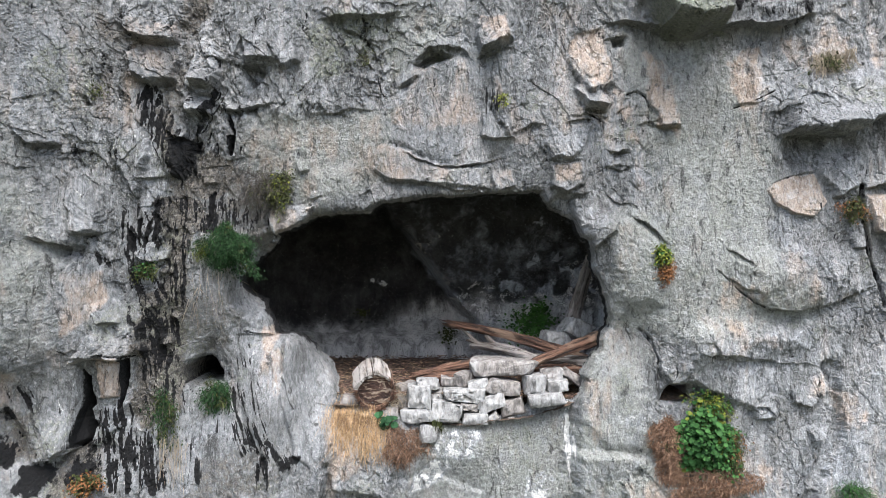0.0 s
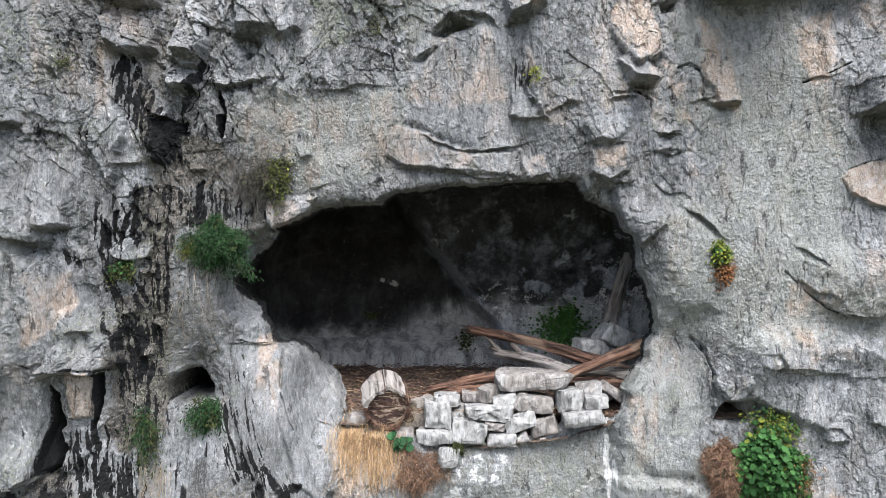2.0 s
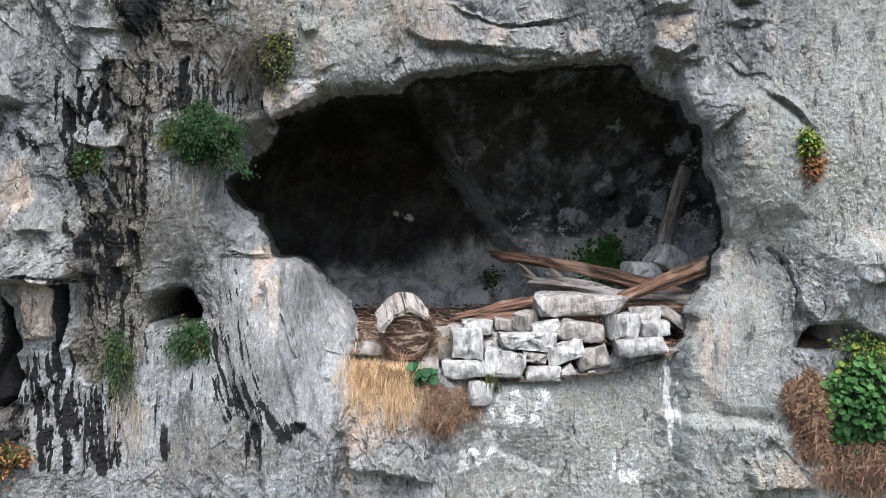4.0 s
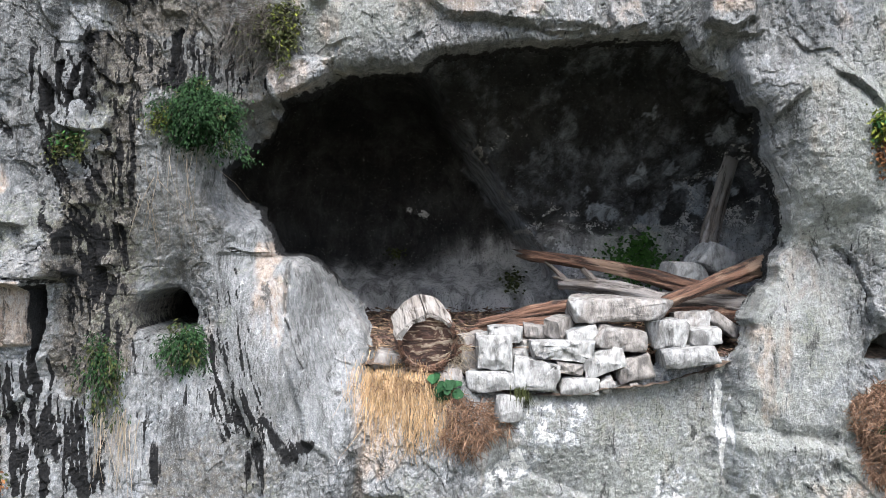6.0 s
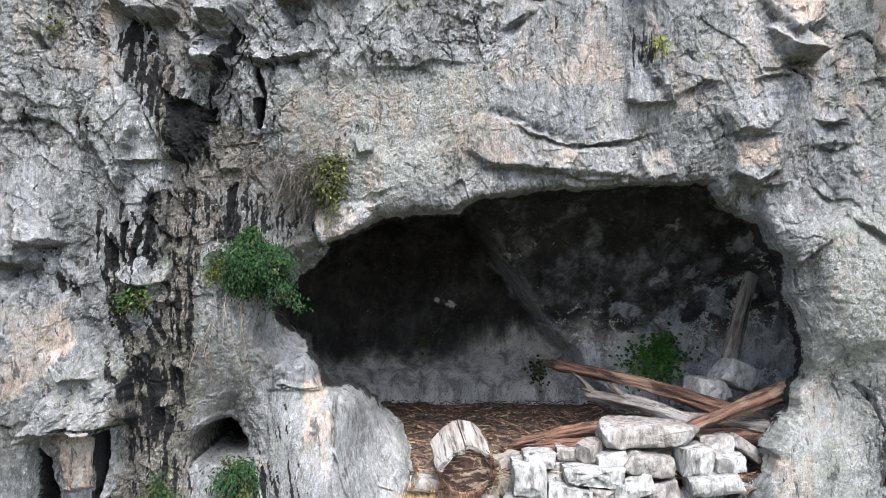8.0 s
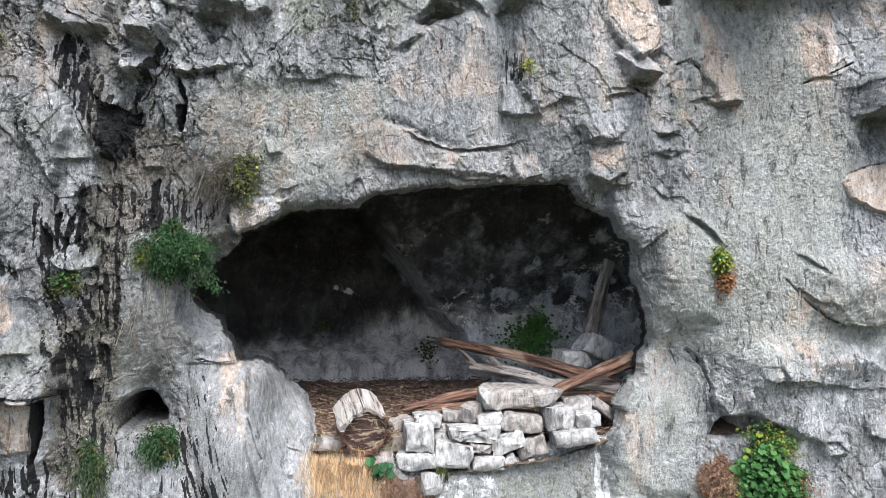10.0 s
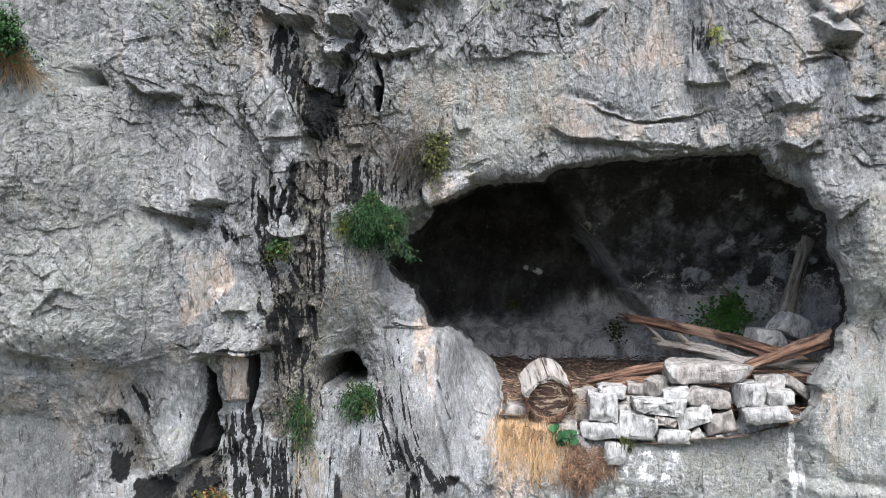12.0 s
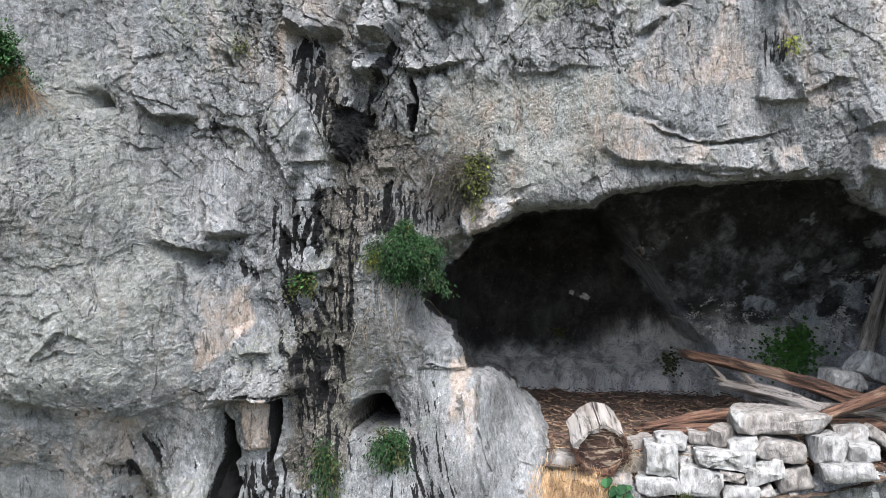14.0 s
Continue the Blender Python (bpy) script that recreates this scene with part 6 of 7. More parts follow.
def stone_bm(size, seed, chops=9, rough=0.03):
    """A hewn or broken stone: a skewed block with struck corners, flat faces and worn edges."""
    rng = random.Random(seed)
    bm = bmesh.new()
    hx, hy, hz = (v / 2 for v in size)
    for sx in (-1, 1):
        for sy in (-1, 1):
            for sz in (-1, 1):
                p = Vector((sx * rng.uniform(0.74, 1.06), sy * rng.uniform(0.85, 1.0), sz * rng.uniform(0.70, 1.06)))
                if rng.random() < chops * 0.06:
                    for axis in range(3):
                        q = p.copy()
                        q[axis] *= rng.uniform(0.45, 0.8)
                        bm.verts.new((q.x * hx, q.y * hy, q.z * hz))
                else:
                    bm.verts.new((p.x * hx, p.y * hy, p.z * hz))
    for _ in range(3):
        bm.verts.new((rng.uniform(-0.6, 0.6) * hx, -1.06 * hy, rng.uniform(-0.6, 0.6) * hz))
    bmesh.ops.convex_hull(bm, input=bm.verts[:])
    loose = [v for v in bm.verts if not v.link_faces]
    bmesh.ops.delete(bm, geom=loose, context="VERTS")
    bmesh.ops.bevel(bm, geom=bm.edges[:], offset=0.05 * min(size), segments=2, profile=0.6, affect="EDGES", clamp_overlap=True)
    for _ in range(2):
        long_ = [e for e in bm.edges if e.calc_length() > 0.035]
        bmesh.ops.subdivide_edges(bm, edges=long_, cuts=1)
        bmesh.ops.triangulate(bm, faces=[f for f in bm.faces if len(f.verts) > 4])
    bmesh.ops.triangulate(bm, faces=bm.faces[:])
    bm.normal_update()
    off = Vector((seed * 3.7, seed * 1.3, 0))
    for v in bm.verts:
        v.co += v.normal * (noise.fractal(v.co * 14 + off, 0.8, 2.0, 4) * rough * min(size) + noise.noise(v.co * 5 + off) * rough * 0.8 * min(size))
    for f in bm.faces:
        f.smooth = True
    return bm


def beam_bm(length, r0, r1, seed, bend=0.03, grooves=0.25, flat=0.75, splinter=0.1):
    """A weathered log or split beam along +x: furrowed, bent, ragged at its ends."""
    rng = random.Random(seed)
    rings, segs = 48, 30
    bm = bmesh.new()
    rows = []
    for i in range(rings + 1):
        t = i / rings
        row = []
        for k in range(segs):
            a = 2 * math.pi * k / segs + 0.5 * t
            g = 1 + grooves * noise.noise(Vector((math.cos(a) * 1.7 + seed, math.sin(a) * 1.7, t * 1.2))) + 0.6 * grooves * noise.noise(Vector((math.cos(a) * 4 + seed, math.sin(a) * 4, t * 2.5)))
            g += 0.10 * noise.noise(Vector((t * 9, seed, a))) + 0.45 * grooves * noise.noise(Vector((math.cos(a) * 9 + seed, math.sin(a) * 9, t * 3.5)))
            r = (r0 + (r1 - r0) * t) * g
            ragged_end = splinter * length * noise.noise(Vector((math.cos(a) * 3, math.sin(a) * 3, seed + 9)))
            x = length * t + (ragged_end * max(0, t * 5 - 4) - ragged_end * max(0, 1 - t * 5))
            y = r * math.cos(a) * flat + bend * math.sin(3.0 * t + seed) * length * 0.3
            z = r * math.sin(a) + bend * length * math.sin(math.pi * t)
            row.append(bm.verts.new((x, y, z)))
        rows.append(row)
    for a, b in zip(rows, rows[1:]):
        for k in range(segs):
            bm.faces.new((a[k], b[k], b[(k + 1) % segs], a[(k + 1) % segs]))
    for row, flip in ((rows[0], False), (rows[-1], True)):
        c = bm.verts.new(sum((v.co for v in row), Vector()) / segs)
        for k in range(segs):
            q = (c, row[k], row[(k + 1) % segs])
            bm.faces.new(q[::-1] if flip else q)
    for f in bm.faces:
        f.smooth = True
    return bm


def along_x(a, b, roll=0.0):
    """The pose whose x axis runs from a to b."""
    d = Vector(b) - Vector(a)
    return Matrix.Translation(a) @ d.to_track_quat("X", "Z").to_matrix().to_4x4() @ Matrix.Rotation(roll, 4, "X")


def wood_material(name, dark, light, pale, amount):
    m, nt, b = material(name)
    g1 = noise_tex(nt, 22.0, 7, 0.7, (0.10, 1, 1), 0.6, True)
    g2 = noise_tex(nt, 5.0, 5, 0.6, (0.35, 1, 1), 0.4, True)
    col = ramp(nt, g1, [(0.42, dark), (0.58, light)])
    col = mix(nt, ramp(nt, g2, [(0.52 - amount, grey(0.0)), (0.60 - amount, grey(0.9))]), col, pale)
    col = mix(nt, ramp(nt, g1, [(0.38, grey(0.85)), (0.46, grey(0.0))]), col, (0.02, 0.014, 0.01))
    nt.links.new(col, b.inputs["Base Color"])
    b.inputs["Roughness"].default_value = 0.85
    bump(nt, b, g1, 0.05, 1.0)
    return m


def stone_material(name, dark, light, guano):
    """Limestone blocks: streaked pale wash over grey, tone varied from stone to stone."""
    m, nt, b = material(name)
    run = noise_tex(nt, 7.0, 6, 0.68, (1, 1, 0.30), 0.4)
    grain = noise_tex(nt, 20.0, 6, 0.66, (1, 1, 0.45))
    patch_ = noise_tex(nt, 3.5, 4, 0.6)
    info = nt.nodes.new("ShaderNodeObjectInfo")
    col = ramp(nt, grain, [(0.40, dark), (0.62, light)])
    thr = calc(nt, "ADD", calc(nt, "ADD", calc(nt, "MULTIPLY", run, 0.6), calc(nt, "MULTIPLY", patch_, 0.4)), calc(nt, "MULTIPLY", calc(nt, "SUBTRACT", info.outputs["Random"], 0.5), 0.22))
    col = mix(nt, ramp(nt, thr, [(0.47 - guano, grey(0.0)), (0.57 - guano, grey(0.92))]), col, ramp(nt, grain, [(0.4, (0.20, 0.198, 0.193)), (0.6, (0.335, 0.332, 0.325))]))
    col = mix(nt, ramp(nt, run, [(0.37, grey(0.7)), (0.43, grey(0.0))]), col, (0.07, 0.066, 0.063))
    col = mix(nt, ramp(nt, grain, [(0.36, grey(0.5)), (0.42, grey(0.0))]), col, (0.07, 0.066, 0.063))
    nt.links.new(col, b.inputs["Base Color"])
    b.inputs["Roughness"].default_value = 0.9
    bump(nt, b, calc(nt, "ADD", grain, calc(nt, "MULTIPLY", run, 0.8)), 0.03, 1.0)
    return m


WHITE_STONE = stone_material("whitewashed_limestone", (0.15, 0.147, 0.144), (0.29, 0.286, 0.28), 0.0)
GREY_STONE = stone_material("grey_limestone_block", (0.115, 0.103, 0.095), (0.245, 0.225, 0.21), -0.04)
BROWN_WOOD = wood_material("weathered_brown_wood", (0.040, 0.017, 0.010), (0.17, 0.088, 0.056), (0.25, 0.165, 0.115), -0.02)
GREY_WOOD = wood_material("bleached_grey_wood", (0.075, 0.06, 0.05), (0.20, 0.17, 0.15), (0.27, 0.245, 0.23), 0.03)
PALE_WOOD = wood_material("pale_hewn_wood", (0.12, 0.10, 0.088), (0.25, 0.222, 0.20), (0.31, 0.288, 0.27), 0.06)
ROT_WOOD = wood_material("rotten_dark_wood", (0.027, 0.0108, 0.0072), (0.18, 0.114, 0.078), (0.288, 0.216, 0.156), -0.05)

# ---- the dry-stone wall across the mouth ----
wall = root("dry_stone_wall", (0.3, 9.95, -0.45), "low dry-stone wall of white-streaked limestone blocks on the cave sill", "stone wall")
STONE_SEED = [10]


def stone(centre, size, roll=0.0, white=True, thick=0.32, chops=9, yaw=0.0):
    """One stone of the wall; centre is the middle of its front face."""
    STONE_SEED[0] += 1
    s = STONE_SEED[0]
    ob = part("stone", stone_bm((size[0] * 0.985, thick, size[1] * 0.95), s, chops, 0.06), WHITE_STONE if white else GREY_STONE, wall)
    ob.matrix_local = wall.matrix_basis.inverted() @ pose(centre[0], centre[1] + thick / 2, centre[2], 0, -roll, yaw)
    return ob


wall.matrix_basis = pose(0.3, 9.95, -0.45)
stone((-0.163, 9.740, -0.610), (0.234, 0.209), -4, True, 0.24)
stone((-0.312, 9.760, -0.410), (0.361, 0.176), 1, True, 0.34)
stone((-0.278, 9.780, -0.186), (0.303, 0.294), -2, True, 0.36)
stone((0.033, 9.780, -0.375), (0.412, 0.261), -9, True, 0.36, 12)
stone((-0.181, 9.920, -0.080), (0.267, 0.146), 4, True, 0.26)
stone((0.261, 9.820, -0.187), (0.542, 0.169), -2, True, 0.36, 11)
stone((-0.075, 9.950, -0.218), (0.147, 0.095), 8, True, 0.2)
stone((0.298, 9.840, -0.317), (0.229, 0.110), -8, False, 0.3, 11)
stone((0.368, 9.800, -0.449), (0.312, 0.152), 2, True, 0.34)
stone((0.564, 9.840, -0.270), (0.357, 0.178), 18, False, 0.34, 12)
stone((0.581, 9.840, -0.444), (0.144, 0.110), 38, False, 0.26, 10)
stone((0.806, 9.860, -0.332), (0.281, 0.230), 14, False, 0.34, 11)
stone((0.703, 9.880, -0.093), (0.419, 0.188), -6, False, 0.36, 9)
stone((0.411, 9.920, -0.087), (0.284, 0.146), 14, True, 0.3, 11)
stone((0.719, 9.960, 0.115), (0.796, 0.208), 0, False, 0.4, 12)
stone((1.060, 9.800, -0.067), (0.254, 0.238), 2, True, 0.36)
stone((1.318, 9.820, -0.078), (0.256, 0.145), 2, True, 0.34)
stone((1.170, 9.700, -0.222), (0.495, 0.160), 6, True, 0.36, 7)
stone((1.279, 10.020, 0.023), (0.271, 0.166), 2, False, 0.3, 12)
stone((1.522, 10.020, 0.006), (0.288, 0.122), -32, False, 0.24, 10)
stone((1.413, 10.120, -0.065), (0.292, 0.097), 0, False, 0.3, 8)
stone((0.785, 9.840, -0.451), (0.076, 0.047), 8, False, 0.1)
stone((-0.977, 9.860, -0.283), (0.477, 0.162), -5, False, 0.30, 11)
stone((-0.614, 9.780, -0.373), (0.202, 0.160), -8, False, 0.28, 12)
stone((-0.432, 9.980, -0.268), (0.200, 0.174), 8, False, 0.26, 12)
stone((0.101, 10.100, -0.066), (0.265, 0.115), -8, False, 0.26, 12)

# two pale rocks on the fallen timber
for centre, size, roll, seed in (((1.402, 10.720, 0.376), (0.347, 0.30, 0.222), 6, 71), ((1.686, 10.800, 0.487), (0.381, 0.30, 0.244), 24, 77)):
    rock = part("rock", stone_bm(size, seed, 13, 0.06), WHITE_STONE)
    rock.matrix_basis = pose(centre[0], centre[1] + 0.1, centre[2], 0, roll, 20)
    tagged(rock, "pale angular limestone rock lying against the fallen timber", "rock", "loose rocks in the cave")
for a, size, seed in (((0.349, 10.300, -0.093), 0.13, 81), ((-0.426, 10.200, -0.180), 0.18, 82), ((-0.005, 10.150, -0.171), 0.11, 83), ((0.246, 10.100, -0.027), 0.16, 84)):
    rock = part("rock", stone_bm((size * 1.5, size, size), seed, 12, 0.06), GREY_STONE)
    rock.matrix_basis = pose(a[0], a[1], a[2], 0, 10, seed * 7)
    tagged(rock, "small grey limestone rock on the cave floor behind the wall", "rock", "loose rocks in the cave")


# ---- fallen timber ----
def timber(name, a, b, r0, r1, seed, mat, label, bend=0.03, grooves=0.3, flat=0.75, splinter=0.08, roll=0.0):
    ob = part(name, beam_bm((Vector(b) - Vector(a)).length, r0, r1, seed, bend, grooves, flat, splinter), mat)
    ob.matrix_basis = along_x(a, b, roll)
    return tagged(ob, label, "timber", "fallen timber in the cave")


timber("beam", (0.059, 11.200, 0.535), (1.874, 10.300, 0.084), 0.045, 0.068, 3, BROWN_WOOD, "long weathered reddish-brown beam with a splintered tip across the cave mouth", 0.03, 0.75, 0.6, 0.12)
timber("beam", (1.069, 10.120, 0.169), (1.984, 10.200, 0.489), 0.048, 0.075, 5, BROWN_WOOD, "split brown beam propped against the rock beside the cave mouth", 0.0, 0.6)
timber("beam", (1.041, 10.450, 0.166), (1.847, 10.250, 0.125), 0.06, 0.06, 6, GREY_WOOD, "grey-brown split beam under the other fallen beams", 0.02, 0.45)
timber("beam", (1.097, 10.300, 0.036), (1.797, 10.300, 0.056), 0.06, 0.07, 8, BROWN_WOOD, "dark brown beam lying low behind the stone wall", 0.0, 0.4)
fork = root("forked_branch", (0.784, 10.800, 0.218), "bleached grey forked branch lying over the stone wall", "branch", "fallen timber in the cave")
for i, (a, b, r0, r1) in enumerate((((0.379, 11.050, 0.275), (1.118, 10.350, 0.158), 0.050, 0.062), ((0.680, 10.820, 0.245), (0.531, 10.800, 0.412), 0.045, 0.02), ((0.435, 11.020, 0.277), (0.243, 11.100, 0.463), 0.03, 0.012), ((0.519, 10.980, 0.251), (0.297, 11.000, 0.334), 0.03, 0.012))):
    ob = part("limb" if i else "stem", beam_bm((Vector(b) - Vector(a)).length, r0, r1, 11 + i, 0.04, 0.3, 0.85, 0.05), GREY_WOOD, fork)
    ob.matrix_local = Matrix.Translation(-fork.location) @ along_x(a, b)
timber("plank", (-0.449, 10.550, -0.122), (0.639, 10.400, 0.069), 0.03, 0.07, 15, BROWN_WOOD, "flat reddish-brown split plank lying on the cave floor", 0.01, 0.5, 0.8, 0.04)
timber("plank", (-0.257, 10.420, -0.121), (0.493, 10.350, 0.001), 0.02, 0.055, 17, BROWN_WOOD, "splintered brown plank lying on the cave floor", 0.0, 0.5, 0.8, 0.06)
timber("plank", (-0.370, 10.350, -0.041), (0.398, 10.200, 0.028), 0.02, 0.04, 18, BROWN_WOOD, "thin brown split plank on the cave floor", 0.0, 0.5, 0.8, 0.06)
timber("plank", (-0.38, 10.32, -0.02), (0.52, 10.3, 0.15), 0.025, 0.05, 24, BROWN_WOOD, "splintered reddish-brown plank lying behind the stone wall", 0.0, 0.8, 0.6, 0.10)
timber("plank", (-0.19, 10.22, -0.05), (0.37, 10.18, 0.01), 0.02, 0.035, 27, BROWN_WOOD, "short split brown plank lying behind the stone wall", 0.0, 0.8, 0.6, 0.10)
# this upright plank stands in for a sloping brown-grey streak of rock
timber("plank", (1.653, 10.950, 0.564), (1.925, 11.150, 1.396), 0.105, 0.095, 19, GREY_WOOD, "plank standing in for a sloping brown-grey streak of rock on the cave wall", 0.01, 0.3, 0.45, 0.03)

# the hollow log, its end facing out
LOG_A, LOG_B = (-0.77, 9.72, -0.115), (-0.84, 10.20, 0.02)
log = root("hollow_log", LOG_A, "short hollow log with pale hewn top and dark rotten end", "log", "")
log.matrix_basis = along_x(LOG_A, LOG_B)


def log_shell(r_out, r_in, a0, a1, x0, x1, seed, name, mat, label="", flat_top=0.0):
    """A slab of the log: a sector of a thick ring with uneven faces."""
    bm = bmesh.new()
    segs, rings = 14, 14
    grid = []
    for i in range(rings + 1):
        t = i / rings
        outer, inner_ = [], []
        for k in range(segs + 1):
            a = a0 + (a1 - a0) * k / segs
            rr = r_out * (1 + 0.07 * noise.noise(Vector((math.cos(a) * 2, math.sin(a) * 2 + seed, t * 2))) + 0.03 * noise.noise(Vector((math.cos(a) * 8, math.sin(a) * 8, t * 3 + seed))))
            rr *= 1 + flat_top * (1 / max(0.6, math.cos((a - (a0 + a1) / 2))) - 1)
            x = x0 + (x1 - x0) * t + (0.03 * noise.noise(Vector((a * 3, seed, 1))) if i == 0 else 0)
            outer.append(bm.verts.new((x, -rr * math.cos(a), rr * math.sin(a))))
            inner_.append(bm.verts.new((x, -r_in * math.cos(a), r_in * math.sin(a))))
        grid.append((outer, inner_))
    for (o0, i0), (o1, i1) in zip(grid, grid[1:]):
        for k in range(segs):
            bm.faces.new((o0[k], o0[k + 1], o1[k + 1], o1[k]))
            bm.faces.new((i0[k], i1[k], i1[k + 1], i0[k + 1]))
        bm.faces.new((o0[0], o1[0], i1[0], i0[0]))
        bm.faces.new((o0[-1], i0[-1], i1[-1], o1[-1]))
    for (o, i_), flip in ((grid[0], 0), (grid[-1], 1)):
        for k in range(segs):
            q = (o[k], i_[k], i_[k + 1], o[k + 1])
            bm.faces.new(q[::-1] if flip else q)
    bmesh.ops.recalc_face_normals(bm, faces=bm.faces[:])
    return part(name, bm, mat, log, label)


log_shell(0.228, 0.190, radians(150), radians(392), 0.0, 0.42, 3, "shell", BROWN_WOOD, "brown curved outer shell of the log")
log_shell(0.232, 0.200, radians(98), radians(168), -0.05, 0.42, 4, "slab", PALE_WOOD, "pale hewn slab on the log", 0.25)
log_shell(0.226, 0.196, radians(38), radians(95), 0.0, 0.44, 5, "slab", PALE_WOOD, "pale hewn slab on the log", 0.25)
bm = bmesh.new()
centre = bm.verts.new((0.035, 0, 0))
prev = None
for j in range(1, 9):
    ring = []
    for k in range(28):
        a, r = 2 * math.pi * k / 28, 0.198 * j / 8
        ring.append(bm.verts.new((0.035 + 0.02 * noise.noise(Vector((3 * r * math.cos(a) * 9, r * math.sin(a) * 40, 5))), -r * math.cos(a), r * math.sin(a))))
    for k in range(28):
        if prev is None:
            bm.faces.new((centre, ring[k], ring[(k + 1) % 28]))
        else:
            bm.faces.new((prev[k], ring[k], ring[(k + 1) % 28], prev[(k + 1) % 28]))
    prev = ring
bmesh.ops.recalc_face_normals(bm, faces=bm.faces[:])


def log_end_material():
    m, nt, b = material("rotten_log_end")
    n = noise_tex(nt, 9.0, 6, 0.65, (1, 0.35, 1.3), 0.8, True)
    g = noise_tex(nt, 60.0, 4, 0.7, (1, 0.15, 1), 0.0, True)
    col = ramp(nt, n, [(0.44, (0.018, 0.0078, 0.006)), (0.50, (0.066, 0.03, 0.021)), (0.53, (0.276, 0.216, 0.162)), (0.65, (0.33, 0.27, 0.216))])
    col = mix(nt, ramp(nt, g, [(0.35, grey(0.7)), (0.55, grey(0.0))]), col, (0.072, 0.036, 0.024))
    nt.links.new(col, b.inputs["Base Color"])
    b.inputs["Roughness"].default_value = 0.8
    bump(nt, b, n, 0.03, 1.0)
    return m


smooth_shade(part("end_face", bm, log_end_material(), log, "pale cut end with dark rotten gaps"))
# a ring of bark strands round the end
bm = bmesh.new()
rng = random.Random(8)
for _ in range(40):
    a = rng.uniform(radians(180), radians(380))
    pts = []
    for t in range(7):
        aa = a + t * rng.uniform(0.05, 0.12)
        r = 0.185 + 0.04 * rng.random() + 0.012 * t * (rng.random() - 0.2)
        pts.append(Vector((-0.02 * rng.random() - 0.01, -r * math.cos(aa), r * math.sin(aa))))
    for p, q in zip(pts, pts[1:]):
        s = Vector((0, 0, 0.004))
        u = Vector((0.006, 0, 0))
        vs = [bm.verts.new(v) for v in (p - s, p + s, q + s, q - s)]
        bm.faces.new(vs)
        vs = [bm.verts.new(v) for v in (p - u, p + u, q + u, q - u)]
        bm.faces.new(vs)
part("bark_fibre", bm, BROWN_WOOD, log, "loose strands of bark round the end")

# litter of wood chips and twigs on the cave floor
bm = bmesh.new()
rng = random.Random(21)
for _ in range(2600):
    x, y = rng.uniform(-1.7, 2.0), 9.95 + 2.6 * rng.random() ** 1.5
    z = -0.16 + 0.04 * max(0, min(1, (y - 10.6) / 2.2)) + 0.03
    if y < 10.5:
        z = -0.22 + 0.12 * (y - 9.95)
    ln, wd = rng.uniform(0.02, 0.20) * rng.random() ** 1.5 + 0.02, rng.uniform(0.003, 0.012)
    m = pose(x, y, z + rng.uniform(0, 0.05), rng.uniform(-30, 30), rng.uniform(-25, 25), rng.gauss(0, 45))
    vs = [bm.verts.new(m @ Vector(c)) for c in ((-ln / 2, -wd, 0), (-ln / 2, wd, 0), (-ln / 2, 0, wd), (ln / 2, -wd * 0.6, 0), (ln / 2, wd * 0.6, 0), (ln / 2, 0, wd * 0.6))]
    for q in ((0, 3, 4, 1), (0, 2, 5, 3), (1, 4, 5, 2)):
        bm.faces.new([vs[i] for i in q])
LITTER = simple_material("wood_litter", (0.042, 0.022, 0.014), (0.21, 0.13, 0.088), 12.0, 0.9, (1, 1, 1), 0.004, False, 0.55)
litter = part("wood_litter", bm, LITTER)
tagged(litter, "brown wood chips, bark and twigs strewn over the cave floor", "litter", kind="stuff")


# ---- plants on the cliff ----
def leaf_material(name, dark, light, spread=0.35, rough=0.65):
    m, nt, b = material(name)
    geo = nt.nodes.new("ShaderNodeNewGeometry")
    info = nt.nodes.new("ShaderNodeObjectInfo")
    rnd = calc(nt, "FRACT", calc(nt, "ADD", geo.outputs["Random Per Island"], info.outputs["Random"]))
    col = ramp(nt, rnd, [(0.0, dark), (0.75, light), (1.0, tuple(v * 1.35 for v in light))])
    n = noise_tex(nt, 30.0, 3, 0.6)
    col = mix(nt, ramp(nt, n, [(0.40, grey(spread)), (0.6, grey(0.0))]), col, tuple(v * 0.5 for v in dark))
    nt.links.new(col, b.inputs["Base Color"])
    b.inputs["Roughness"].default_value = rough
    b.inputs["Specular IOR Level"].default_value = 0.10
    return m


DARK_LEAF = leaf_material("dark_green_leaf", (0.004, 0.014, 0.005), (0.016, 0.042, 0.013))
OLIVE_LEAF = leaf_material("olive_leaf", (0.0186, 0.02356, 0.00868), (0.0527, 0.0589, 0.01984))
YELLOW_LEAF = leaf_material("yellow_green_leaf", (0.0558, 0.0744, 0.0124), (0.1488, 0.1612, 0.0279))
FRESH_LEAF = leaf_material("fresh_green_leaf", (0.010, 0.036, 0.010), (0.034, 0.090, 0.024), 0.3)
RUST_LEAF = leaf_material("rusty_dry_leaf", (0.0682, 0.0279, 0.0124), (0.186, 0.0868, 0.0372))
DRY_BROWN = leaf_material("dry_brown_stalk", (0.055, 0.030, 0.020), (0.28, 0.175, 0.118))
STRAW = leaf_material("golden_straw", (0.235, 0.14, 0.072), (0.48, 0.335, 0.195), 0.2)
PALE_STRAW = leaf_material("pale_straw", (0.2108, 0.1674, 0.1178), (0.3844, 0.3224, 0.248), 0.2)
TWIG = leaf_material("grey_twig", (0.045, 0.039, 0.035), (0.13, 0.115, 0.103))


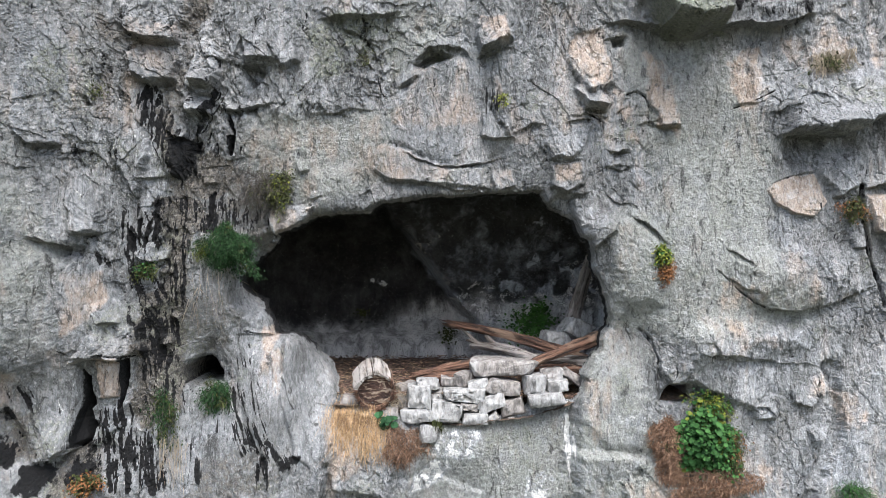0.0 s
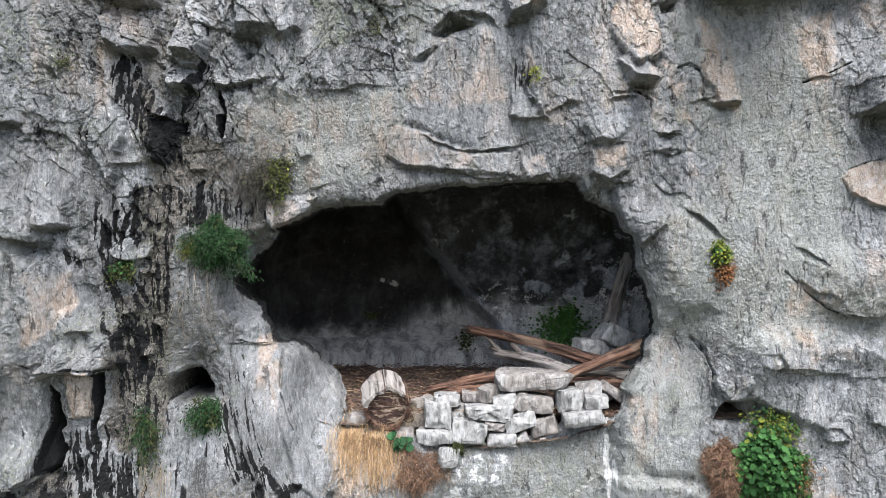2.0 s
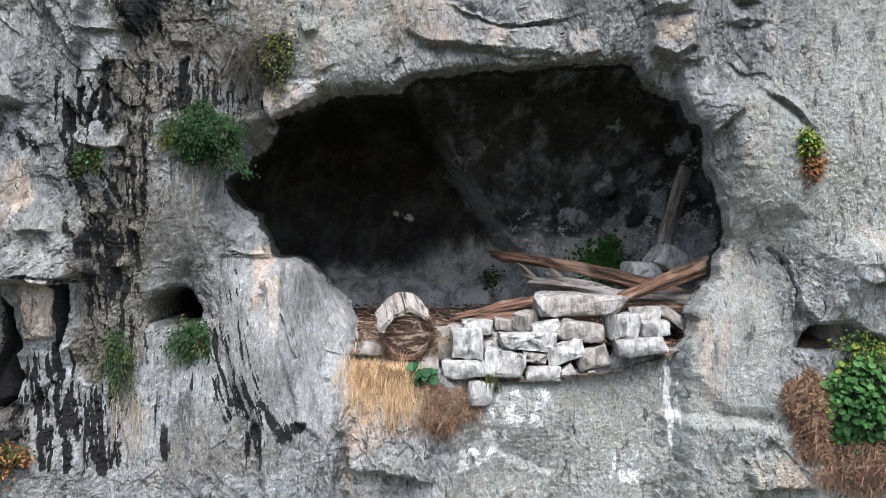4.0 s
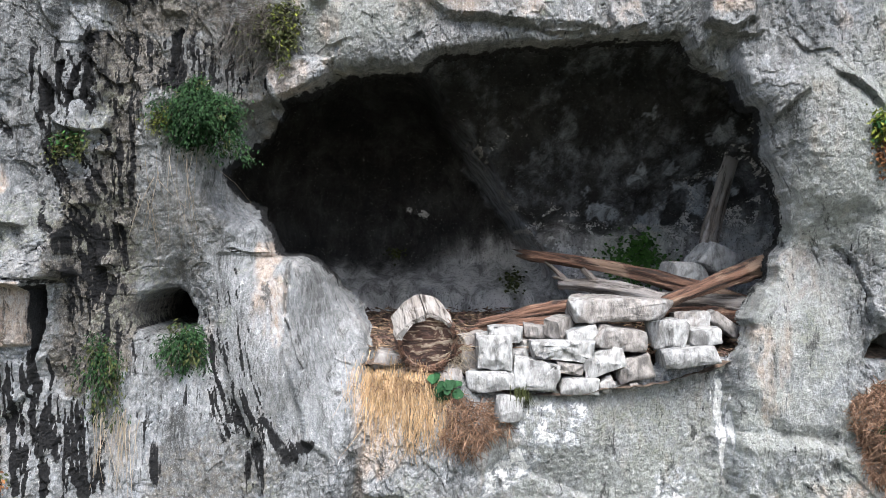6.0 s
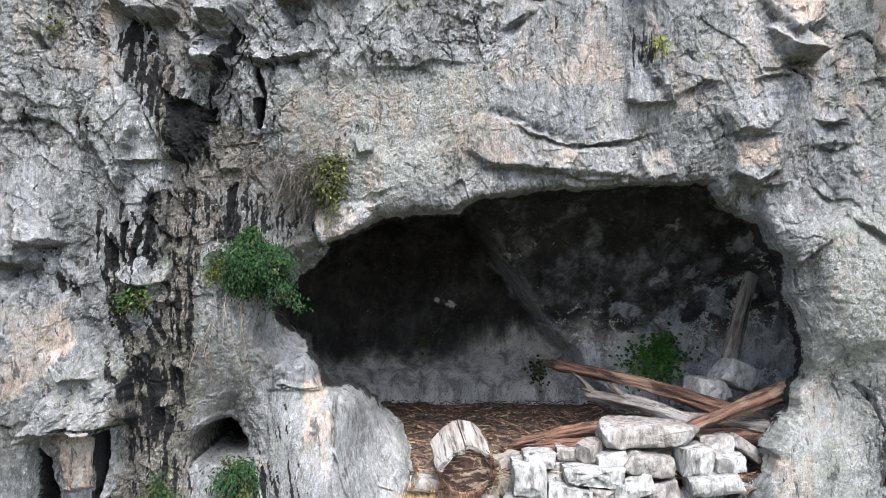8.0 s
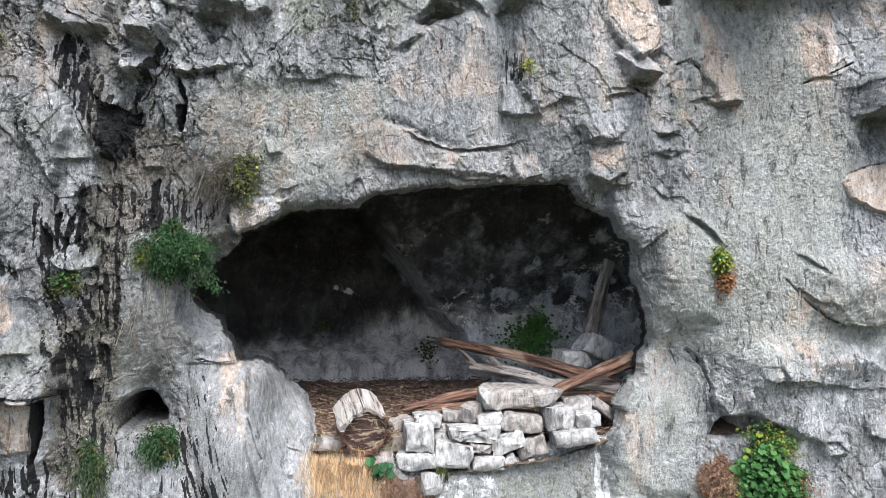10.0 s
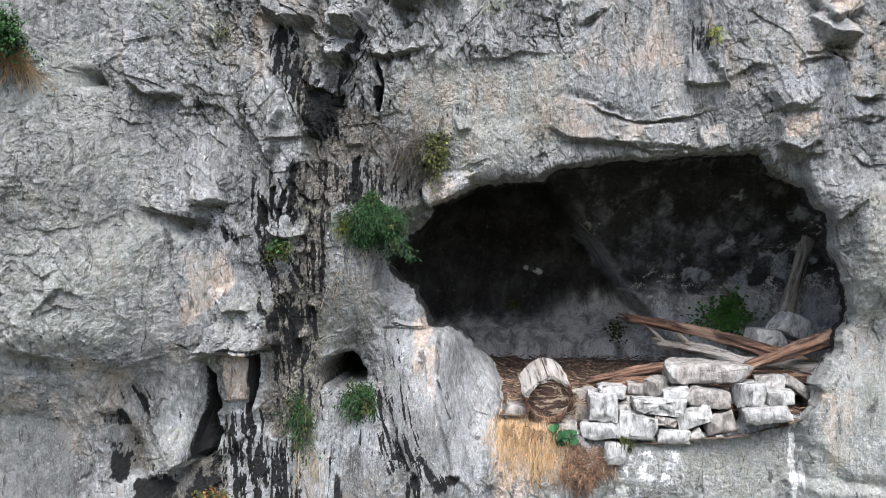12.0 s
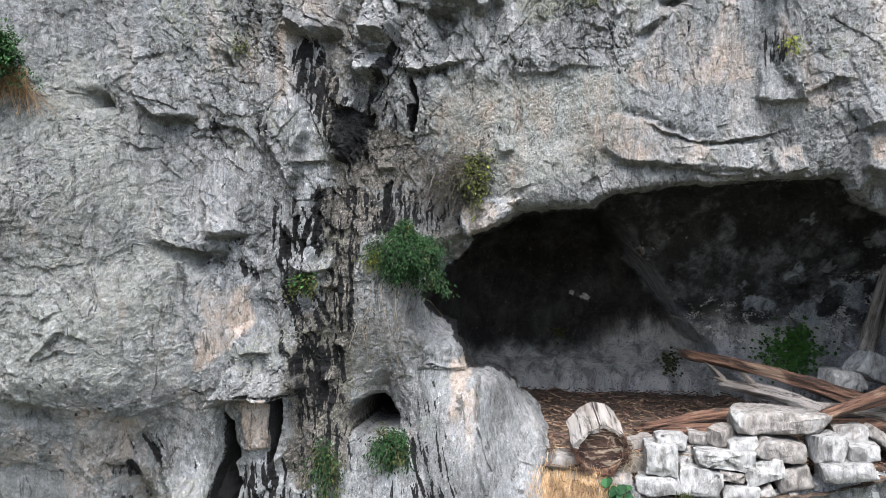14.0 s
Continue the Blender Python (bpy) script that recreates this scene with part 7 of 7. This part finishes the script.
def from_lists(name, verts, faces, mat, parent=None, label=""):
    me = bpy.data.meshes.new(name)
    me.from_pydata(verts, [], faces)
    me.materials.append(mat)
    ob = new(name, me)
    if parent:
        ob.parent = parent
    if label:
        ob["label"] = label
    return ob


def add_leaf(verts, faces, p, along_, up, length, width):
    """A folded pointed leaf from p."""
    a = along_.normalized()
    side = a.cross(up)
    if side.length < 1e-4:
        side = Vector((1, 0, 0))
    side.normalize()
    n = side.cross(a)
    k = len(verts)
    verts.extend((p, p + a * length * 0.45 + side * width / 2 + n * width * 0.15, p + a * length * 0.45 - side * width / 2 + n * width * 0.15, p + a * length - n * width * 0.1, p + a * length * 0.45))
    faces.extend(((k, k + 1, k + 4), (k + 1, k + 3, k + 4), (k, k + 4, k + 2), (k + 4, k + 3, k + 2)))


def add_strip(verts, faces, pts, w0, w1):
    """A thin blade or twig along points: two crossed ribbons."""
    n = len(pts)
    for turn in (Vector((1, 0.3, 0)), Vector((0.2, 1, 0.3))):
        k = len(verts)
        for i, p in enumerate(pts):
            d = (pts[min(i + 1, n - 1)] - pts[max(i - 1, 0)]).normalized()
            s = d.cross(turn)
            s = s.normalized() if s.length > 1e-4 else Vector((1, 0, 0))
            w = (w0 + (w1 - w0) * i / (n - 1)) / 2
            verts.extend((p - s * w, p + s * w))
        faces.extend((k + 2 * i, k + 2 * i + 1, k + 2 * i + 3, k + 2 * i + 2) for i in range(n - 1))


def anchor(x, z, proud=0.0):
    return Vector((x, face_at(x, z) - proud, z))


def shrub(name, at, wide, tall, sprigs, leaves, size, mat, label, category="shrub", droop=0.8, seed=1, second=None, share=0.25, out_=0.35, fill=0.5, slim=0.5):
    """A shrub rooted in the face: twigs that arch out and hang, with many small leaves. wide and tall: its half extents."""
    rng = random.Random(seed)
    base = root(name, anchor(*at), label, category)
    tv, tf, lv, lf, sv, sf = [], [], [], [], [], []
    for _ in range(sprigs):
        a, r = rng.uniform(0, 2 * math.pi), math.sqrt(rng.random())
        wob = 0.95 + 0.28 * math.sin(2 * a + seed) + 0.22 * math.sin(5 * a + 2 * seed) + 0.12 * math.sin(11 * a + seed)
        goal = Vector((math.cos(a) * r * wide * wob, -rng.uniform(0.25, 1) * out_ * (1.05 - 0.7 * r * r), math.sin(a) * r * tall * wob))
        start = Vector((goal.x * 0.25 * fill, 0.02, goal.z * 0.25 * fill))
        pts = []
        for i in range(6):
            t = i / 5
            p = start.lerp(goal, t)
            p.z += (0.25 * math.sin(math.pi * t) - 0.35 * droop * t * t * 0.5) * tall
            pts.append(p + Vector((rng.uniform(-1, 1), rng.uniform(-1, 1), rng.uniform(-1, 1))) * 0.02)
        add_strip(tv, tf, pts, 0.010, 0.004)
        other = second is not None and rng.random() < share
        for _ in range(leaves):
            t = 0.25 + 0.8 * rng.random()
            i = min(4, int(t * 5))
            p = pts[i].lerp(pts[i + 1], min(1.0, t * 5 - i)) + Vector((rng.gauss(0, 1), rng.gauss(0, 1), rng.gauss(0, 1))) * 0.03
            d = (pts[i + 1] - pts[i]).normalized() * 0.6 + Vector((rng.gauss(0, 0.7), rng.gauss(-0.5, 0.5), rng.gauss(-0.4 * droop, 0.6)))
            ln = size * rng.uniform(0.6, 1.25)
            add_leaf(sv if other else lv, sf if other else lf, p, d, Vector((rng.gauss(0, 0.4), -0.6, 0.8)), ln, ln * slim)
    from_lists("stem_mass", tv, tf, TWIG, base)
    from_lists("foliage", lv, lf, mat, base)
    if second is not None and sv:
        from_lists("foliage", sv, sf, second, base, "paler turning leaves")
    return base


def hanging(name, line, count, length, mat, label, category="dry grass", seed=1, proud=0.04, spread=0.05, width=0.006, curl=0.25, kind="", up=0.15):
    """Blades or stalks rooted along a line on the face that arch out and hang down before it."""
    rng = random.Random(seed)
    v, f = [], []
    x0, z0 = line[0]
    base = anchor(x0, z0)
    for _ in range(count):
        t = rng.random() * (len(line) - 1)
        i = min(int(t), len(line) - 2)
        (ax, az), (bx_, bz_) = line[i], line[i + 1]
        x, z = ax + (bx_ - ax) * (t - i) + rng.gauss(0, spread), az + (bz_ - az) * (t - i) + rng.gauss(0, spread)
        ln = length * rng.uniform(0.45, 1.15)
        lean = rng.gauss(0, curl)
        off = proud * rng.uniform(0.2, 1.6)
        pts = []
        for j in range(6):
            s = j / 5
            px_, pz_ = x + lean * ln * s * s, z + ln * (up * math.sin(math.pi * min(1, s * 1.6)) - s * s * (1 - 0.2 * s))
            pts.append(Vector((px_, face_at(px_, pz_) - off * (0.3 + math.sin(math.pi * min(1, 0.2 + s * 0.8))) - 0.004, pz_)) - base)
        add_strip(v, f, pts, width, width * 0.4)
    ob = from_lists(name, v, f, mat)
    ob.location = base
    return tagged(ob, label, category, kind=kind or "stuff")


def tangle(name, outline_at, wide, tall, count, mat, label, category, seed=1, out_=0.15, length=0.14, width=0.005, hang=0.5):
    """A mass of short dry stalks in all directions, heaped on the face."""
    rng = random.Random(seed)
    v, f = [], []
    base = anchor(*outline_at)
    for _ in range(count):
        a, r = rng.uniform(0, 2 * math.pi), math.sqrt(rng.random())
        wob = 1 + 0.2 * math.sin(3 * a + seed) + 0.15 * math.sin(5 * a + 2 * seed)
        x, z = outline_at[0] + math.cos(a) * r * wide * wob, outline_at[1] + math.sin(a) * r * tall * wob
        y = face_at(x, z) - out_ * rng.random() * (1.1 - r * r)
        d = Vector((rng.gauss(0, 0.7), rng.gauss(-0.2, 0.4), rng.gauss(-hang, 0.6))).normalized()
        bend = Vector((rng.gauss(0, 0.3), 0, -0.35))
        ln = length * rng.uniform(0.4, 1.2)
        p = Vector((x, y, z)) - base
        add_strip(v, f, [p, p + d * ln * 0.5, p + d * ln + bend * ln * 0.5], width, width * 0.5)
    ob = from_lists(name, v, f, mat)
    ob.location = base
    return tagged(ob, label, category, kind="stuff")


shrub("shrub", (-2.36, 1.53), 0.33, 0.25, 230, 90, 0.030, DARK_LEAF, "dense dark green shrub hanging from a crack in the cliff", droop=1.5, seed=3, second=OLIVE_LEAF, share=0.06, slim=0.4)
hanging("hanging_root", [(-2.70, 1.26), (-2.47, 1.25), (-2.36, 1.32)], 11, 0.75, PALE_STRAW, "thin pale roots hanging below the dark shrub", "roots", 5, 0.03, 0.03, 0.004, 0.18, up=0.0)
shrub("shrub", (-2.62, 1.47), 0.10, 0.07, 22, 40, 0.020, YELLOW_LEAF, "small yellow-green tuft beside the dark hanging shrub", seed=91, second=OLIVE_LEAF, share=0.3, out_=0.14)
shrub("shrub", (-1.80, 2.16), 0.17, 0.19, 45, 36, 0.038, OLIVE_LEAF, "olive green shrub over the cave mouth", seed=5, second=YELLOW_LEAF, share=0.12, out_=0.22)
shrub("dry_shrub", (-1.99, 2.19), 0.20, 0.16, 60, 5, 0.03, OLIVE_LEAF, "grey half-dead shrub of bare twigs over the cave mouth", seed=6, second=OLIVE_LEAF, share=0.5, out_=0.20)
tangle("bare_twigs", (-1.99, 2.16), 0.24, 0.22, 380, TWIG, "tangle of grey bare twigs above the cave mouth", "twigs", 7, 0.16, 0.22, 0.004, 0.2)
shrub("shrub", (-2.53, -0.13), 0.17, 0.20, 48, 36, 0.042, DARK_LEAF, "dark green shrub growing under a small hole", seed=8, out_=0.22, droop=1.4, second=OLIVE_LEAF, share=0.10, slim=0.35)
shrub("shrub", (-3.03, -0.29), 0.15, 0.32, 60, 26, 0.034, DARK_LEAF, "loose dark green trailing plant on the stained rock", seed=9, out_=0.16, droop=1.8, slim=0.35, second=OLIVE_LEAF, share=0.4)
hanging("hanging_root", [(-3.06, -0.53), (-2.90, -0.57), (-2.85, -0.64)], 26, 0.65, PALE_STRAW, "pale dry stalks hanging below the trailing plant", "dry grass", 10, 0.03, 0.03, 0.006, 0.12, up=0.0)
hanging("hanging_root", [(-2.64, 1.14), (-2.76, 0.78)], 8, 0.5, PALE_STRAW, "thin pale roots hanging on the rock", "roots", 11, 0.02, 0.03, 0.005, 0.25, up=0.0)
shrub("fern", (-3.11, 1.30), 0.12, 0.11, 22, 24, 0.034, OLIVE_LEAF, "small green fern tuft in the dark gully", "fern", seed=12, out_=0.12, second=FRESH_LEAF, share=0.3)
shrub("fern", (-3.19, 1.24), 0.07, 0.06, 10, 18, 0.030, OLIVE_LEAF, "tiny green fern tuft in the dark gully", "fern", seed=13, out_=0.08)
shrub("shrub", (-3.76, -0.99), 0.20, 0.15, 40, 30, 0.040, OLIVE_LEAF, "yellow and rust-red low shrub in a hollow", seed=14, second=RUST_LEAF, share=0.6, out_=0.2)
shrub("shrub", (-4.87, 2.88), 0.26, 0.25, 120, 60, 0.032, DARK_LEAF, "dark green shrub high on the pale cliff", seed=15, second=FRESH_LEAF, share=0.2)
hanging("dry_grass_tuft", [(-4.81, 2.78), (-4.71, 2.75)], 110, 0.34, STRAW, "tuft of dry straw-coloured grass below a shrub", "dry grass", 16, 0.06, 0.02, 0.006, 0.3)
shrub("shrub", (2.41, 1.43), 0.09, 0.11, 26, 22, 0.044, YELLOW_LEAF, "small yellow-green plant in a niche of the cliff", seed=17, second=FRESH_LEAF, share=0.4, out_=0.14)
shrub("dry_shrub", (2.44, 1.24), 0.09, 0.10, 26, 24, 0.036, RUST_LEAF, "small rust-brown withered plant in a niche", seed=18, out_=0.12)
hanging("grass_tuft", [(3.96, 3.51), (4.16, 3.57), (4.39, 3.61)], 150, 0.22, PALE_STRAW, "tuft of pale and green grass on a bulge", "grass", 19, 0.06, 0.03, 0.006, 0.5)
shrub("shrub", (4.14, 3.48), 0.20, 0.10, 32, 24, 0.034, OLIVE_LEAF, "low olive shrub on a bulge of rock", seed=20, out_=0.14)
shrub("shrub", (4.43, 1.93), 0.15, 0.15, 40, 26, 0.034, OLIVE_LEAF, "small dull green shrub in a crack", seed=21, out_=0.15, second=RUST_LEAF, share=0.3)
shrub("shrub", (4.52, -1.20), 0.28, 0.14, 50, 30, 0.034, FRESH_LEAF, "grassy green cushion plant on the lower rock", seed=22, out_=0.2, slim=0.2)
shrub("fern", (0.66, 3.17), 0.05, 0.08, 10, 12, 0.03, YELLOW_LEAF, "tiny yellow-green tuft in a crack above the cave", "fern", seed=23, out_=0.07)
shrub("fern", (-3.50, 3.11), 0.08, 0.06, 12, 14, 0.03, OLIVE_LEAF, "tiny green tuft high on the cliff", "fern", seed=24, out_=0.07)
shrub("fern", (-0.90, 3.63), 0.10, 0.10, 16, 14, 0.026, OLIVE_LEAF, "faint moss tuft on the broken rock", "fern", seed=25, out_=0.05)

# dry grass beside the wall
hanging("dry_grass", [(-1.23, -0.34), (-0.99, -0.36), (-0.72, -0.39)], 800, 0.28, STRAW, "golden dry grass hanging over the ledge below the log", "dry grass", 31, 0.04, 0.07, 0.0032, 0.22, up=0.08)
hanging("dry_grass", [(-1.23, -0.55), (-0.93, -0.58), (-0.67, -0.62)], 260, 0.40, STRAW, "thin dry grass hanging down the rock", "dry grass", 32, 0.03, 0.06, 0.0035, 0.25)
tangle("dry_grass", (-0.99, -0.42), 0.28, 0.07, 260, DRY_BROWN, "brown tangle of old grass among the golden grass", "dry grass", 36, 0.08, 0.10, 0.004, 0.6)
tangle("dry_stalks", (-0.44, -0.72), 0.24, 0.20, 1100, DRY_BROWN, "brown tangle of dead stalks beside the stone wall", "dry plant", 33, 0.14, 0.09, 0.006, 0.25)
hanging("green_grass_tuft", [(-0.13, -0.49), (-0.02, -0.51)], 70, 0.14, OLIVE_LEAF, "small green grass tuft under a wall stone", "grass", 34, 0.08, 0.015, 0.006, 0.4, up=0.5)
tangle("dry_stalks", (-0.56, -0.19), 0.10, 0.12, 120, PALE_STRAW, "loose pale stalks beside the log", "dry plant", 35, 0.12, 0.14, 0.004, 0.3)


def disc_leaf_mesh(name, mat):
    """A round scalloped leaf, slightly cupped, facing +z."""
    n = 14
    verts = [(0, 0, -0.006)]
    for ring, r in ((0, 0.55), (1, 1.0)):
        for k in range(n):
            a = 2 * math.pi * k / n
            rr = r * (1 + (0.10 * math.cos(5 * a) if ring else 0)) * (0.72 if ring and k == 0 else 1)
            verts.append((0.5 * rr * math.cos(a), 0.5 * rr * math.sin(a), 0.05 * r * r + 0.02 * math.sin(2 * a) * r))
    faces = [(0, 1 + k, 1 + (k + 1) % n) for k in range(n)]
    faces += [(1 + k, 1 + n + k, 1 + n + (k + 1) % n, 1 + (k + 1) % n) for k in range(n)]
    me = bpy.data.meshes.new(name)
    me.from_pydata(verts, [], faces)
    me.materials.append(mat)
    return me


def broad_leaved(at, wide, tall, count, size, seed, label, out_=0.3, mat=None):
    """A mound of round leaves, each on its own stalk."""
    rng = random.Random(seed)
    base = root("broad_leaved_plant", anchor(*at), label, "plant")
    green, yellow = disc_leaf_mesh("leaf", mat or FRESH_LEAF), disc_leaf_mesh("leaf", mat or YELLOW_LEAF)
    tv, tf = [], []
    for i in range(count):
        a, r = rng.uniform(0, 6.2832), math.sqrt(rng.random())
        wob = 1 + 0.14 * math.sin(3 * a + seed) + 0.08 * math.sin(8 * a)
        x, z = math.cos(a) * r * wide * wob, math.sin(a) * r * tall * wob
        y = -out_ * (1.0 - 0.75 * r * r) * rng.uniform(0.35, 1.05)
        ob = new("leaf", yellow if rng.random() < 0.02 + 0.5 * max(0, r - 0.8) else green)
        ob.parent = base
        n = Vector((0.5 * x / wide + rng.gauss(0, 0.25), -0.75 + rng.gauss(0, 0.2), 0.55 + 0.4 * z / tall + rng.gauss(0, 0.25)))
        s = size * rng.uniform(0.6, 1.15)
        ob.matrix_local = Matrix.Translation((x, y, z)) @ n.to_track_quat("Z", "Y").to_matrix().to_4x4() @ Matrix.Rotation(rng.uniform(0, 6.28), 4, "Z") @ Matrix.Scale(s, 4)
        p = Vector((x, y + 0.006, z))
        add_strip(tv, tf, [Vector((x * 0.3, 0.02, z * 0.3 - 0.03)), p * 0.6 + Vector((0, -0.03, 0)), p], 0.007, 0.004)
    from_lists("stem_mass", tv, tf, OLIVE_LEAF, base)
    return base


broad_leaved((2.90, -0.62), 0.37, 0.38, 299, 0.064, 41, "lush green plant of round leaves growing below a hole", 0.34)
shrub("shrub", (3.03, -0.27), 0.32, 0.20, 60, 24, 0.036, YELLOW_LEAF, "yellow-green fringe of small leaves round the lush plant", seed=42, second=FRESH_LEAF, share=0.4, out_=0.2)
shrub("shrub", (3.21, -0.78), 0.20, 0.28, 50, 24, 0.036, OLIVE_LEAF, "olive fringe of small leaves beside the lush plant", seed=43, second=RUST_LEAF, share=0.35, out_=0.18)
tangle("dry_stalks", (2.53, -0.73), 0.18, 0.36, 2400, DRY_BROWN, "heap of reddish-brown dead stalks below a hole", "dry plant", 44, 0.26, 0.075, 0.008, 0.15)
tangle("dry_stalks", (2.97, -1.11), 0.48, 0.26, 2400, DRY_BROWN, "heap of reddish-brown dead stalks under the lush plant", "dry plant", 45, 0.22, 0.085, 0.007, 0.3)
shrub("shrub", (2.95, -0.64), 0.34, 0.36, 110, 36, 0.045, FRESH_LEAF, "dense green undergrowth among the round leaves", seed=47, out_=0.26, slim=0.9)
broad_leaved((-0.65, -0.45), 0.16, 0.08, 22, 0.085, 46, "small plant of broad green leaves beside the wall", 0.16, leaf_material("deep_green_leaf", (0.007, 0.026, 0.010), (0.020, 0.060, 0.024)))


# ivy and moss on the inner wall
def inner_at(x, z):
    i, j = int(round((x + 3.1) / CAVE_STEP)), int(round((z + 0.5) / CAVE_STEP))
    return float(inner[i, j])


def ivy(at, wide, tall, count, size, seed, mat, label):
    rng = random.Random(seed)
    v, f = [], []
    base = Vector((at[0], inner_at(*at), at[1]))
    for _ in range(count):
        x, z = at[0] + rng.gauss(0, 0.45) * wide, at[1] + rng.gauss(0, 0.45) * tall
        p = Vector((x, inner_at(x, z) - rng.uniform(0.01, 0.14), z)) - base
        add_leaf(v, f, p, Vector((rng.gauss(0, 0.6), -0.5, rng.gauss(-0.4, 0.5))), Vector((0, -0.5, 0.8)), size * rng.uniform(0.6, 1.2), size * 0.75)
    ob = from_lists("ivy", v, f, mat)
    ob.location = base
    return tagged(ob, label, "ivy")


IVY_LEAF = leaf_material("bright_ivy_leaf", (0.02, 0.055, 0.012), (0.055, 0.13, 0.028), 0.2)
ivy((1.27, 0.46), 0.36, 0.26, 520, 0.055, 51, IVY_LEAF, "bright green ivy climbing the inner cave wall")
ivy((1.38, 0.58), 0.16, 0.22, 160, 0.06, 52, IVY_LEAF, "green ivy tendril on the inner cave wall")
ivy((0.08, 0.24), 0.12, 0.16, 90, 0.05, 53, OLIVE_LEAF, "dull green moss patch on the inner wall")
ivy((-1.24, 0.54), 0.10, 0.08, 50, 0.045, 54, OLIVE_LEAF, "small dull green patch on the inner wall")
